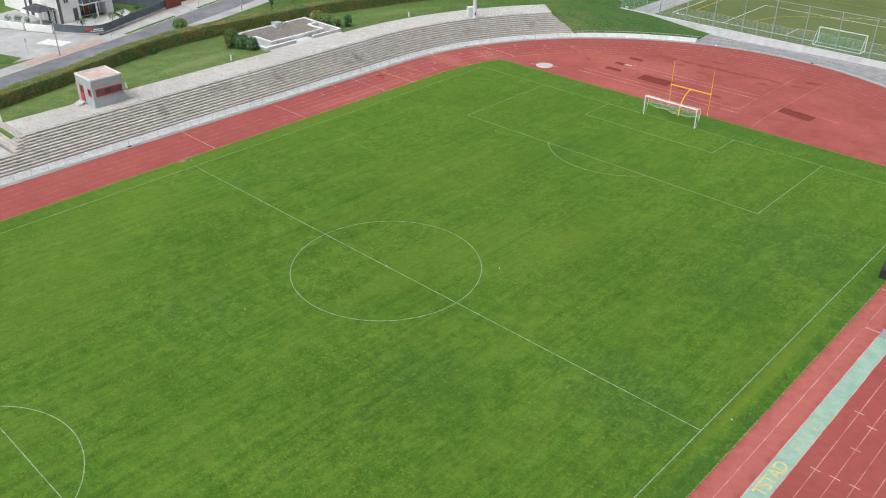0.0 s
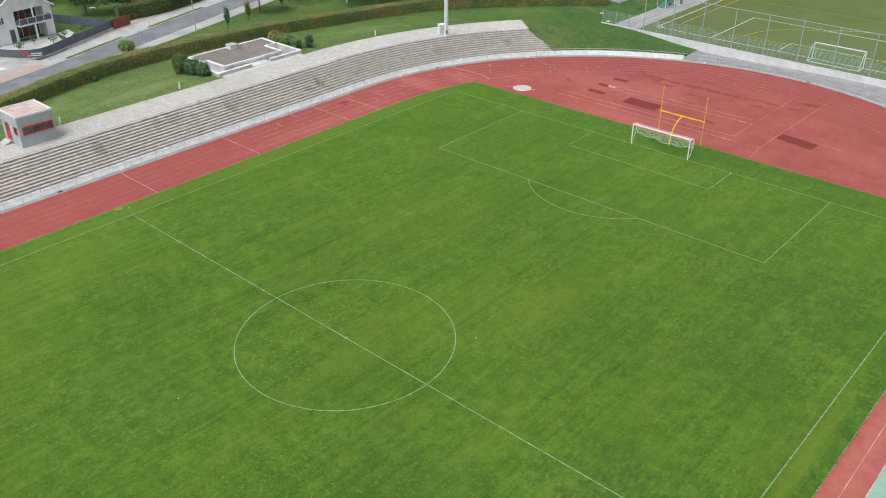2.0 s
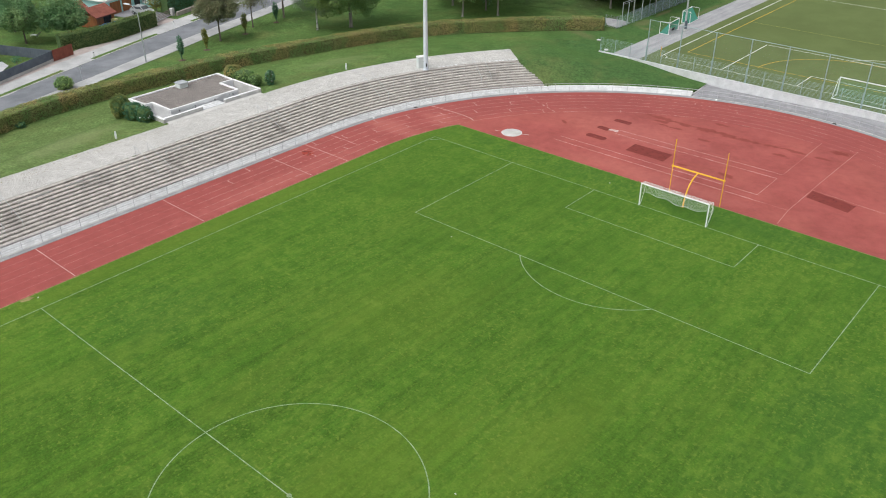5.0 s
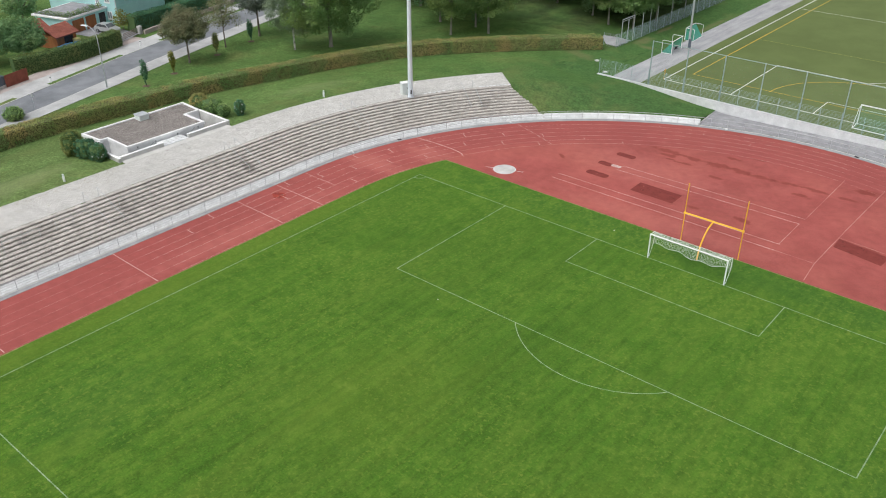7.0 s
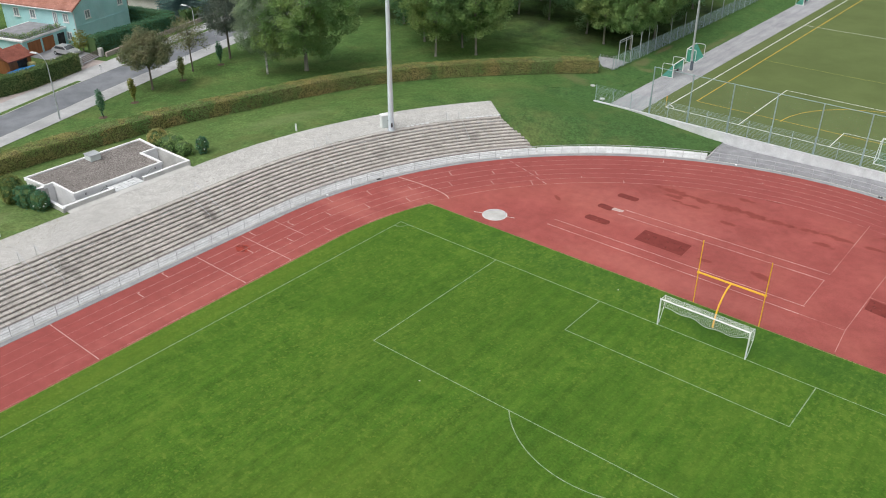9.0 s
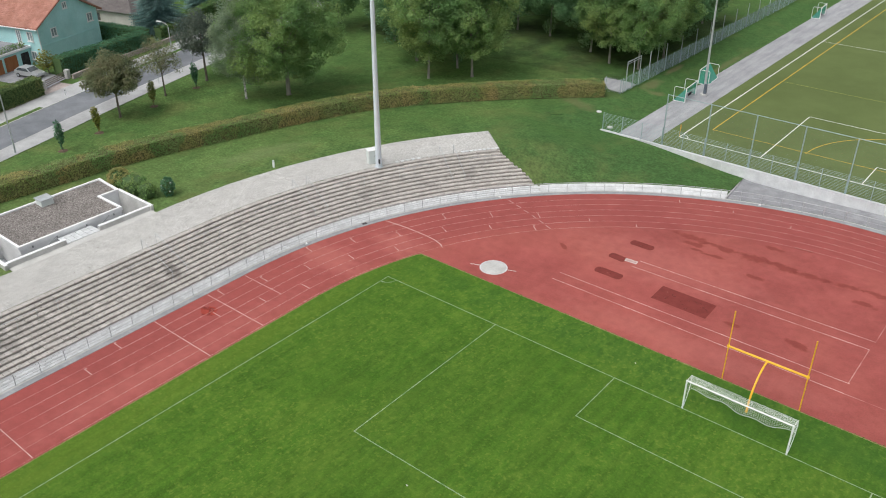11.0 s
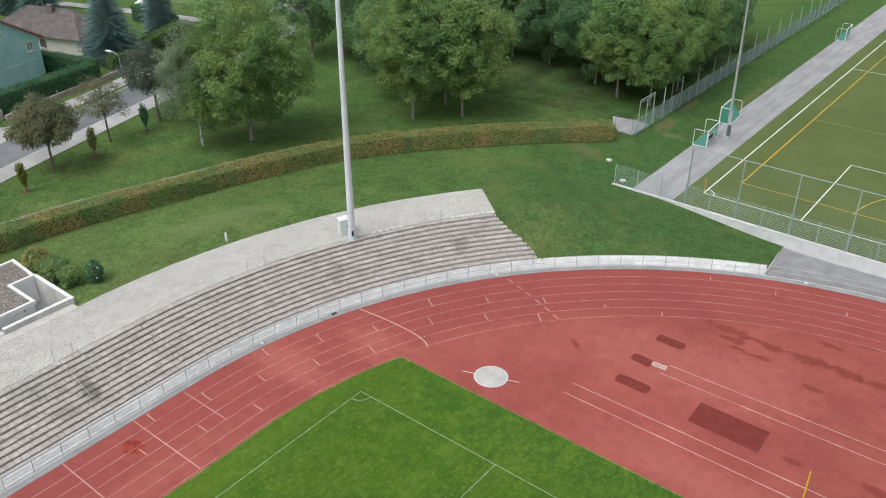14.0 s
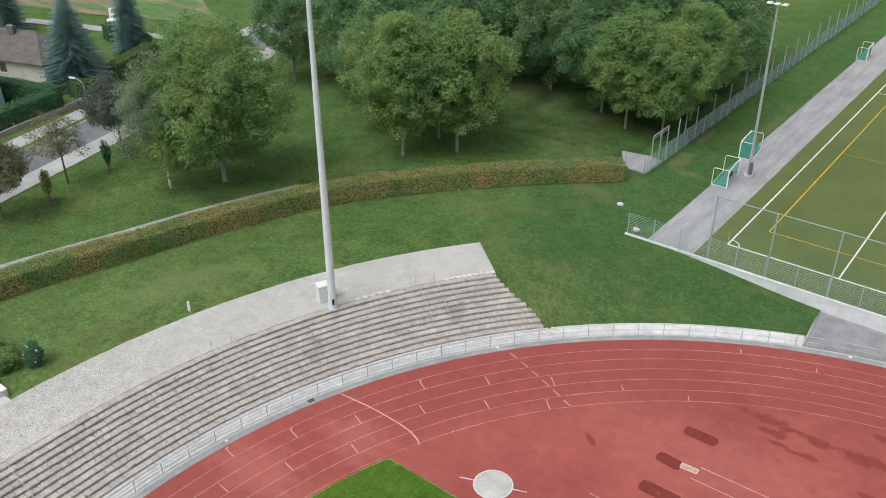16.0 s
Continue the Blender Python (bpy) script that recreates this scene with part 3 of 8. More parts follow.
# ---- mesh helpers ----
class Geo:
    """Collects corners and faces of one mesh."""

    def __init__(self):
        self.v, self.f = [], []

    def add(self, vs, fs):
        k = len(self.v)
        self.v += [tuple(p) for p in vs]
        self.f += [tuple(i + k for i in q) for q in fs]
        return self

    def box(self, c, s, rz=0.0, taper=0.0, m=None):
        x, y, z = s[0] / 2, s[1] / 2, s[2] / 2
        q = 1 - taper
        vs = [(-x, -y, -z), (x, -y, -z), (x, y, -z), (-x, y, -z), (-x * q, -y * q, z), (x * q, -y * q, z), (x * q, y * q, z), (-x * q, y * q, z)]
        ca, sa = math.cos(rz), math.sin(rz)
        vs = [(c[0] + a * ca - b * sa, c[1] + a * sa + b * ca, c[2] + h) for a, b, h in vs]
        return self.add(vs, [(3, 2, 1, 0), (4, 5, 6, 7), (0, 1, 5, 4), (1, 2, 6, 5), (2, 3, 7, 6), (3, 0, 4, 7)])

    def bevel_box(self, c, s, rz=0.0, r=0.02):
        """A box whose upper edges are chamfered by r."""
        x, y, z = s[0] / 2, s[1] / 2, s[2] / 2
        rings = [(x, y, -z), (x, y, z - r), (x - r, y - r, z)]
        ca, sa = math.cos(rz), math.sin(rz)
        vs = []
        for a, b, h in rings:
            vs += [(c[0] + p * ca - q * sa, c[1] + p * sa + q * ca, c[2] + h) for p, q in ((-a, -b), (a, -b), (a, b), (-a, b))]
        fs = [(3, 2, 1, 0), (8, 9, 10, 11)]
        for k in (0, 4):
            fs += [(k + i, k + (i + 1) % 4, k + 4 + (i + 1) % 4, k + 4 + i) for i in range(4)]
        return self.add(vs, fs)

    def tube(self, pts, r, n=6, cap=True):
        """A round bar through pts; r: one radius or one for each point."""
        pts = [Vector(p) for p in pts]
        rs = r if isinstance(r, (list, tuple)) else [r] * len(pts)
        base = len(self.v)
        for i, p in enumerate(pts):
            d = (pts[min(i + 1, len(pts) - 1)] - pts[max(i - 1, 0)]).normalized()
            up = Vector((0, 0, 1)) if abs(d.z) < 0.95 else Vector((1, 0, 0))
            a = d.cross(up).normalized()
            b = d.cross(a)
            for k in range(n):
                w = 2 * math.pi * k / n
                self.v.append(tuple(p + rs[i] * (math.cos(w) * a + math.sin(w) * b)))
        for i in range(len(pts) - 1):
            for k in range(n):
                j = base + i * n
                self.f.append((j + k, j + n + k, j + n + (k + 1) % n, j + (k + 1) % n))
        if cap:
            self.f.append(tuple(base + k for k in range(n)))
            self.f.append(tuple(base + (len(pts) - 1) * n + k for k in reversed(range(n))))
        return self

    def poly(self, pts, z0, z1):
        """An upright prism over the outline pts, which runs counterclockwise."""
        n = len(pts)
        vs = [(x, y, z0) for x, y in pts] + [(x, y, z1) for x, y in pts]
        return self.add(vs, [tuple(reversed(range(n))), tuple(range(n, 2 * n))] + [(i, (i + 1) % n, n + (i + 1) % n, n + i) for i in range(n)])

    def strip(self, left, right):
        """A sheet between two rows of points."""
        n = len(left)
        return self.add(list(left) + list(right), [(i, i + 1, n + i + 1, n + i) for i in range(n - 1)])

    def mesh(self, name):
        m = bpy.data.meshes.new(name)
        m.from_pydata(self.v, [], self.f)
        m.validate()
        return m


def part(name, geo, material, parent=None, label="", at=None):
    """One mesh object, under a thing or under a part. geo: a Geo or a mesh that is shared."""
    me = geo.mesh(name) if isinstance(geo, Geo) else geo
    if not me.materials:
        me.materials.append(material)
    ob = new(name, me)
    if parent is not None:
        ob.parent = parent
    if at is not None:
        ob.matrix_basis = at
    if label:
        ob["label"] = label
    return ob


def thing(name, label, category, at, group="", kind=""):
    ob = new(name)
    ob.empty_display_size = 0.3
    ob.matrix_basis = at if isinstance(at, Matrix) else pose(*at)
    return tagged(ob, label, category, group, kind)


def smooth(a, b, x):
    t = min(1.0, max(0.0, (x - a) / (b - a)))
    return t * t * (3 - 2 * t)


# ---- the plan: the stadium's ring lines ----
YC, RX = -7.0, 42.3


def bulge(d, a):
    """How far the bend swells beyond a half circle: little on the track, more behind the terraces."""
    k = min(1.0, max(0.0, (d - 43.9) / 5.0))
    s = math.sin(a) ** 2
    return (1 - k) * s ** 3 + k * 1.35 * s


def ring(d, u, z=0.0):
    """d metres out from the long axis, u along the west straight (north is +) and then round the bend."""
    if u <= YC:
        return Vector((-d, u, z))
    a = (u - YC) / RX
    if a <= math.pi:
        r = d + bulge(d, a)
        return Vector((-r * math.cos(a), YC + r * math.sin(a), z))
    return Vector((d, YC - (a - math.pi) * RX, z))


def ring_turn(u):
    """How far a piece at u is turned from the west straight, in radians."""
    return -min(math.pi, max(0.0, (u - YC) / RX))


def ring_of(x, y):
    if y <= YC:
        return abs(x), (y if x < 0 else YC + math.pi * RX + (YC - y))
    a = math.atan2(y - YC, -x)
    r = math.hypot(x, y - YC)
    d = r
    for _ in range(4):
        d = r - bulge(d, a)
    return d, YC + a * RX


def end_u(d):
    """Where the terraces end in the north, by distance."""
    return YC + RX * radians(43.4 - 3.4 * smooth(43.8, 49.2, d))


STEP0, STEPS, TREAD, Z0, ZTOP = 43.85, 11, 0.468, 0.5, 2.65
RISE = (ZTOP - Z0) / STEPS
STEP_END = STEP0 + STEPS * TREAD
SOUTH = -150.0


RAMP_DEG = 70.1


def ramp_edge(y):
    """x of the line where the lawn stops at the ramp."""
    r = ring(43.9, YC + RX * radians(RAMP_DEG))
    return -15.3 + (39.78 - y) * (r.x + 15.3) / (39.78 - r.y)


def wall_foot(x):
    """Height of the lawn where it meets the retaining wall."""
    return 1.32 - 1.1 * smooth(-30.0, -14.0, x)


def ground_z(x, y):
    d, u = ring_of(x, y)
    if d < 42.6:
        return -0.06
    if x > 0 and y < 20:
        return -0.06
    a = math.degrees((u - YC) / RX)
    fade = 1.0 - 0.62 * smooth(41, 60, a) - 0.33 * smooth(58, 72, a)
    if d < 43.9:
        bank = -0.06
    else:
        bank = 0.42 + 2.18 * min(1.0, max(0.0, (d - 43.85) / 5.6)) * fade
        if a > 73.0:
            bank = 0.0
    if a < 39.5 and d < STEP_END + 0.3:
        bank = -0.06
    out = 1.55 - 0.5 * smooth(74, 84, d) * (1 - smooth(35, 60, a)) + 0.6 * smooth(66, 72, d) * smooth(25, 45, a) * (1 - smooth(52, 58, a))
    h = bank + (out - bank) * smooth(55.5, 68, d) if d > 43.9 else bank
    if x > -40 and y > 38 and a > 50:
        k = smooth(-39.5, -34, x)
        h = h + (1.3 - h) * k * smooth(52, 57, d)
    if -43.0 < x < -14.5 and 33.0 < y < 40.2 and d > 44.2:
        h = h + (wall_foot(x) - h) * smooth(33.0, 38.6, y) * smooth(-43.0, -36.0, x)
    if d > 43.9 and 28.0 < y < 45.0 and ramp_edge(y) - 0.9 < x < 0:
        h = -0.06
    if -61.0 < x < -55.1 and -22.7 < y < -8.5:
        h = 0.3
    if u < -63.3 and STEP_END - 2.4 < d < 58:
        h = 1.3
    if x > -33.0 and y > 39.9:
        h = min(wall_foot(x) - 0.35, 1.0) if y < 45 else 1.0
    return h

# ---- ground ----
def frange(a, b, s):
    n = max(1, round(abs(b - a) / s))
    return [a + (b - a) * i / n for i in range(n + 1)]


UA, UB = YC, YC + math.pi * RX


def build_ground():
    ds = [0, 20, 42.0, 42.58, 42.62, 43.88, 43.92] + frange(44.5, STEP_END + 0.28, 0.8) + [STEP_END + 0.32] + frange(50.0, 55.0, 1.0) + [55.08, 55.16] + frange(56.0, 60.0, 1.0) + [60.94, 61.02] + frange(62, 76, 1.0) + [78, 80, 82, 84, 87, 90, 95, 100, 110, 125, 150, 200, 300, 600, 1200, 2500]
    us = [-2500, -1000, -400, -250] + frange(-180, -66, 4) + [-63.4, -63.2] + frange(-60, -24, 4) + [-22.78, -22.66, -18, -13, -8.54, -8.42, UA] + frange(UA, UB, 0.75)[1:] + [UB + 20, UB + 60, UB + 200, UB + 1000, UB + 2500]
    g = Geo()
    for u in us:
        for d in ds:
            p = ring(d, u)
            g.v.append((p.x, p.y, ground_z(p.x, p.y)))
    n = len(ds)
    for i in range(len(us) - 1):
        for j in range(n - 1):
            k = i * n + j
            g.f.append((k, k + n, k + n + 1, k + 1))
    ob = part("ground", g, LAWN)
    tagged(ob, "mown lawn of an embankment and a park, yellowed in places", "ground", kind="structure")
    for p in ob.data.polygons:
        p.use_smooth = False


build_ground()


def band(g, d0, d1, u0, u1, z0, z1=None, step=1.0):
    us = frange(u0, u1, step)
    g.strip([ring(d1, u, z1 if z1 is not None else z0) for u in us], [ring(d0, u, z0) for u in us])
    return g


def build_track():
    g = Geo()
    band(g, 0.0, 34.0, SOUTH, UB + 143, 0.0)
    band(g, 34.0, RX, SOUTH, UB + 143, 0.0)
    g.add([(RX, YC, 0), (RX, SOUTH, 0), (52, SOUTH, 0), (52, YC, 0)], [(0, 1, 2, 3)])
    tr = tagged(part("running_track", g, TARTAN), "red tartan running track and run-up area, faded and stained", "running track", kind="structure")
    lines, faint = Geo(), Geo()
    for d in (41.04, 39.82, 38.58, 37.34, 36.1, 34.86):
        band(lines, d - 0.016, d + 0.016, -30.0, 64.0, 0.006)
        band(faint, d - 0.016, d + 0.016, 64.0, UB - 12, 0.006)
        band(faint, d - 0.014, d + 0.014, SOUTH, -30.0, 0.006)

    def radial(u, d0, d1, w=0.07, z=0.008, u1=None):
        nonlocal lines
        a, b = ring(d0, u, z), ring(d1, u if u1 is None else u1, z)
        n = (b - a).cross(Vector((0, 0, 1))).normalized() * w / 2
        lines.add([a - n, b - n, b + n, a + n], [(0, 1, 2, 3)])

    # finish and start lines across the lanes, the staggered bend start, and exchange marks
    radial(-12.1, 34.9, 42.2, 0.07)
    radial(-8.0, 37.3, 42.2, 0.05)
    seg = [(42.2, 8.15), (40.0, 9.25), (38.8, 9.8), (37.3, 10.45), (36.2, 10.84), (35.3, 10.95), (34.7, 10.8)]
    ticks = Geo()
    lines_was = lines
    lines = ticks
    for d, u in ((39.82, 3.35), (38.58, 7.95), (39.82, 13.95), (38.58, 18.95), (37.34, 12.8), (36.1, 17.87), (34.86, 22.8), (37.34, 24.1), (41.04, -1.0), (36.1, 6.2), (37.34, 1.35), (38.58, -3.13), (41.04, -11.15), (39.82, -7.33),
                 (37.34, -9.6), (36.1, -5.6), (38.58, -13.5), (41.04, -21.2), (39.82, -24.5), (36.1, 29.65), (34.86, 35.0), (41.04, 40.04), (39.82, 45.6), (38.58, 51.55)):
        half = u > 27
        radial(u, d + 0.06, d + (0.6 if half else 1.0), 0.065)
        if not half and int(d * 7) % 3:
            radial(u + 0.1, d + 1.02, d + 1.1, 0.22)
    for k in range(6):
        radial(21.78 + 0.5 * k, 41.85 - k * 1.24, 41.15 - k * 1.24, 0.07, u1=22.1 + 0.5 * k)
    for (d0, u0), (d1, u1) in zip(seg, seg[1:]):
        radial(u0, d0, d1, 0.1, u1=u1)
    for u in (-17.4, -31.8, -45.6):
        radial(u, 34.9, 42.25, 0.06)
    lines = lines_was
    part("lane_tick", ticks, TICK, tr, "pale pink start and exchange marks")
    part("lane_marking", lines, TRACK_LINE, tr, "faded white lane lines")
    part("worn_lane_marking", faint, FAINT_LINE, tr, "almost worn-off lane lines")

    def seg_line(g, x0, y0, x1, y1, w=0.07, z=0.009):
        a, b = Vector((x0, y0, z)), Vector((x1, y1, z))
        n = (b - a).cross(Vector((0, 0, 1))).normalized() * w / 2
        g.add([a - n, b - n, b + n, a + n], [(0, 1, 2, 3)])

    runs, old = Geo(), Geo()
    seg_line(runs, -20.5, 10.37, 4.7, 10.4), seg_line(runs, -20.5, 9.07, 4.7, 8.97), seg_line(old, 4.7, 8.97, 8.5, 8.95), seg_line(old, 8.5, 8.95, 8.6, 17.0)
    seg_line(runs, -15.9, 16.75, 4.7, 17.1), seg_line(runs, -16.05, 15.45, 4.6, 15.75), seg_line(old, 4.6, 15.75, 4.6, 10.4), seg_line(old, 4.7, 17.1, 4.7, 29.1)
    seg_line(old, 8.6, 17.0, 8.9, 29.2), seg_line(old, 8.6, 15.4, 16.5, 14.6), seg_line(old, 8.8, 5.4, 8.5, 8.95)
    for x in (35.72, 39.42, 40.67, 41.9, 43.1):
        seg_line(old, x, -130, x, -14)
    for x, y in ((39.42, -48.3), (40.67, -48.2), (41.9, -48.1), (39.42, -40.6), (40.67, -44.6), (40.67, -41.6)):
        seg_line(runs, x - 0.35, y, x + 0.35, y, 0.08)
    seg_line(runs, 35.75, -29.42, 36.95, -29.4, 0.2), seg_line(runs, 34.6, -22.44, 35.7, -22.44, 0.14)
    part("run_up_marking", runs, TRACK_LINE, tr, "thin white run-up lines")
    part("worn_run_up_marking", old, FAINT_LINE, tr, "almost worn-off run-up lines")

    def patch(name, pts, m, z=0.011, label=""):
        g = Geo()
        g.add([(x, y, z) for x, y in pts], [tuple(range(len(pts)))])
        return part(name, g, m, tr, label)

    def blob(x, y, sx, sy, seed, m, rot=0.0, name="repair_patch"):
        random.seed(seed)
        n, pts = 26, []
        for k in range(n):
            w = 2 * math.pi * k / n
            r = 1 + 0.28 * noise.noise((math.cos(w) * 1.6 + seed, math.sin(w) * 1.6, seed * 1.7)) + 0.1 * random.uniform(-1, 1)
            a, b = sx * r * math.cos(w), sy * r * math.sin(w)
            pts.append((x + a * math.cos(rot) - b * math.sin(rot), y + a * math.sin(rot) + b * math.cos(rot)))
        patch(name, pts, m, 0.0032 + 0.0004 * (seed % 9), "fresh orange-red repair patch")

    patch("dark_mat_patch", [(-12.2, 11.75), (-7.2, 11.65), (-7.25, 14.1), (-12.25, 14.15)], TARTAN_DARK, label="dark worn rectangle of tartan")
    patch("dark_mat_patch", [(8.75, 13.2), (13.3, 12.4), (13.5, 14.4), (8.7, 15.2)], TARTAN_DARK, label="dark worn rectangle of tartan")
    for x0, y0, x1, y1, w in ((-18.1, 13.05, -16.0, 13.05, 0.52), (-18.4, 16.1, -17.2, 16.0, 0.48), (-18.0, 19.55, -16.2, 19.55, 0.48)):
        pts = []
        for k in range(9):
            a = math.pi / 2 + math.pi * k / 8
            pts.append((x0 + w * math.cos(a) * 0.6, y0 + w * math.sin(a)))
        for k in range(9):
            a = -math.pi / 2 + math.pi * k / 8
            pts.append((x1 + w * math.cos(a) * 0.6, y1 + w * math.sin(a)))
        patch("dark_take_off_patch", pts, TARTAN_DARK, label="dark worn oval of tartan")
    blob(-40.0, -13.6, 0.8, 0.6, 5, ORANGE_PATCH, name="repair_patch")
    # throwing circle with its pale rim, take-off plate, shot ring
    g = Geo()
    g.add([(-25.68 + 1.2 * math.cos(2 * math.pi * k / 40), 7.25 + 1.2 * math.sin(2 * math.pi * k / 40), 0.014) for k in range(40)], [tuple(range(40))])
    part("throwing_circle", g, CONCRETE, tr, "pale grey concrete throwing circle")
    g = Geo()
    ins = [(-25.68 + 1.2 * math.cos(2 * math.pi * k / 40), 7.25 + 1.2 * math.sin(2 * math.pi * k / 40), 0.02) for k in range(41)]
    out = [(-25.68 + 1.28 * math.cos(2 * math.pi * k / 40), 7.25 + 1.28 * math.sin(2 * math.pi * k / 40), 0.02) for k in range(41)]
    g.strip(ins, out)
    part("circle_rim", g, WHITE_SLAB, tr, "white circle rim")
    g = Geo()
    g.box((-16.45, 16.2, 0.012), (1.05, 0.45, 0.02), 0.07)
    part("take_off_plate", g, mat("worn_pale_plate", two((0.4, 0.22, 0.19), (0.52, 0.4, 0.37)), 2.0, 0.8), tr, "pale worn take-off plate")
    g = Geo()
    for x0, y0, x1, y1 in ((-17.0, 15.93, -15.9, 16.0), (-17.03, 16.37, -15.93, 16.45), (-17.0, 15.93, -17.03, 16.37), (-15.9, 16.0, -15.93, 16.45)):
        seg_line(g, x0, y0, x1, y1, 0.05, 0.025)
    seg_line(g, -27.75, 6.47, -26.85, 6.81, 0.07, 0.02), seg_line(g, -24.52, 7.66, -23.65, 7.99, 0.07, 0.02)
    part("plate_outline", g, LINE, tr, "white outline")
    # pale green run-up strip with worn yellow lettering
    g = Geo()
    g.add([(37.0, -130, 0.012), (38.28, -130, 0.012), (38.28, -30.0, 0.012), (37.0, -30.0, 0.012)], [(0, 1, 2, 3)])
    strip = part("green_strip", g, STRIP_GREEN, tr, "pale green strip")
    g = Geo()
    for x in (36.98, 38.3):
        seg_line(g, x, -130, x, -30, 0.06, 0.016)
    part("strip_edge_line", g, TRACK_LINE, strip)
    fc = bpy.data.curves.new("painted_lettering", "FONT")
    fc.body, fc.size, fc.space_character, fc.offset, fc.extrude = "TSTAD", 1.25, 1.0, 0.015, 0.001
    fc.materials.append(YELLOW_TEXT)
    tx = new("painted_lettering", fc)
    tx.parent = strip
    tx.matrix_basis = pose(38.06, -53.0, 0.018, 0, 0, 90)
    tx["label"] = "worn yellow painted capitals"
    g = Geo()
    for k in range(6):
        y = -47.2 + 0.9 * k
        g.box((37.64, y, 0.016), (0.8, 0.42, 0.004))
    part("worn_lettering", g, mat("rubbed_off_paint", two((0.3, 0.41, 0.31), (0.38, 0.46, 0.33)), 3.0, 0.9), strip, "almost rubbed-off lettering")


build_track()

# ---- football pitch ----
HALF, LEN = 32.08, 100.3


def build_pitch():
    pts = []
    u = UA
    while ring(34.62, u).y < 4.95:
        pts.append(ring(34.62, u))
        u += 0.6
    left = [(p.x, p.y) for p in pts]
    outline = [(-34.62, -112.0), (34.5, -112.0)] + [(-x * 34.5 / 34.62, y) for x, y in left] + [(32.3, 4.95), (-32.4, 4.95)] + [(x, y) for x, y in reversed(left)]
    g = Geo()
    g.add([(x, y, 0.02) for x, y in outline], [tuple(range(len(outline)))])
    ob = tagged(part("football_pitch", g, PITCH), "worn green natural grass football pitch with yellowish patches", "football pitch", kind="structure")
    # ragged blades along the edge of the grass
    e = Geo()
    random.seed(3)
    edge = [(x, y) for x, y in reversed(left)]
    path = [(34.5, -112.0), (34.5, 4.9), (-32.4, 4.95)] + [p for p in edge] + [(-34.62, -112)]
    for (x0, y0), (x1, y1) in zip(path, path[1:]):
        n = max(1, int(math.hypot(x1 - x0, y1 - y0) / 0.12))
        for k in range(n):
            t = (k + random.random()) / n
            x, y = x0 + (x1 - x0) * t + random.uniform(-0.06, 0.08), y0 + (y1 - y0) * t + random.uniform(-0.06, 0.08)
            w, a = random.uniform(0.04, 0.1), random.uniform(0, 6.3)
            e.add([(x - w * math.cos(a), y - w * math.sin(a), 0.022), (x + w * math.cos(a), y + w * math.sin(a), 0.022), (x - w * math.sin(a), y + w * math.cos(a), 0.03)], [(0, 1, 2)])
    tagged(part("grass_tuft", e, PITCH, ob), kind="stuff")
    # the pale earth rim between grass and track
    rim = Geo()
    for (x0, y0), (x1, y1) in zip(path, path[1:]):
        n = max(1, int(math.hypot(x1 - x0, y1 - y0) / 0.5))
        dx, dy = (y1 - y0), -(x1 - x0)
        q = math.hypot(dx, dy)
        for k in range(n):
            f0, f1 = k / n, (k + 1) / n
            xa, ya, xb, yb = x0 + (x1 - x0) * f0, y0 + (y1 - y0) * f0, x0 + (x1 - x0) * f1, y0 + (y1 - y0) * f1
            w0, w1 = (0.02 + 0.05 * max(0.0, 0.6 + noise.noise((a * 0.5, b * 0.5, 4.0))) for a, b in ((xa, ya), (xb, yb)))
            rim.add([(xa - dx / q * w0, ya - dy / q * w0, 0.023), (xb - dx / q * w1, yb - dy / q * w1, 0.023), (xb + dx / q * w1, yb + dy / q * w1, 0.023), (xa + dx / q * w0, ya + dy / q * w0, 0.023)], [(0, 1, 2, 3)])
    part("earth_rim", rim, DRY_GRASS, ob, "thin pale rim of dry earth")
    dry = Geo()
    for (x0, y0), (x1, y1) in zip(path, path[1:]):
        n = max(1, int(math.hypot(x1 - x0, y1 - y0) / 0.35))
        for k in range(n):
            t = (k + random.random()) / n
            x, y = x0 + (x1 - x0) * t, y0 + (y1 - y0) * t
            w, a = random.uniform(0.1, 0.3), math.atan2(y1 - y0, x1 - x0) + random.uniform(-0.12, 0.12)
            c, q = math.cos(a), math.sin(a)
            h = random.uniform(0.015, 0.045)
            dry.add([(x - w * c - h * q, y - w * q + h * c, 0.024), (x - w * c + h * q, y - w * q - h * c, 0.024), (x + w * c + h * q, y + w * q - h * c, 0.024), (x + w * c - h * q, y + w * q + h * c, 0.024)], [(0, 1, 2, 3)])
    tagged(part("dry_grass_edge", dry, DRY_GRASS, ob, "dry yellowed blades along the edge"), kind="stuff")
    g = Geo()

    def ln(x0, y0, x1, y1, w=0.08):
        a, b = Vector((x0, y0, 0.027)), Vector((x1, y1, 0.027))
        n = (b - a).cross(Vector((0, 0, 1))).normalized() * w / 2
        g.add([a - n, b - n, b + n, a + n], [(0, 1, 2, 3)])

    def arc(cx, cy, r, a0, a1, w=0.08, n=64):
        q = [a0 + (a1 - a0) * k / n for k in range(n + 1)]
        g.strip([(cx + (r - w / 2) * math.cos(a), cy + (r - w / 2) * math.sin(a), 0.027) for a in q], [(cx + (r + w / 2) * math.cos(a), cy + (r + w / 2) * math.sin(a), 0.027) for a in q])

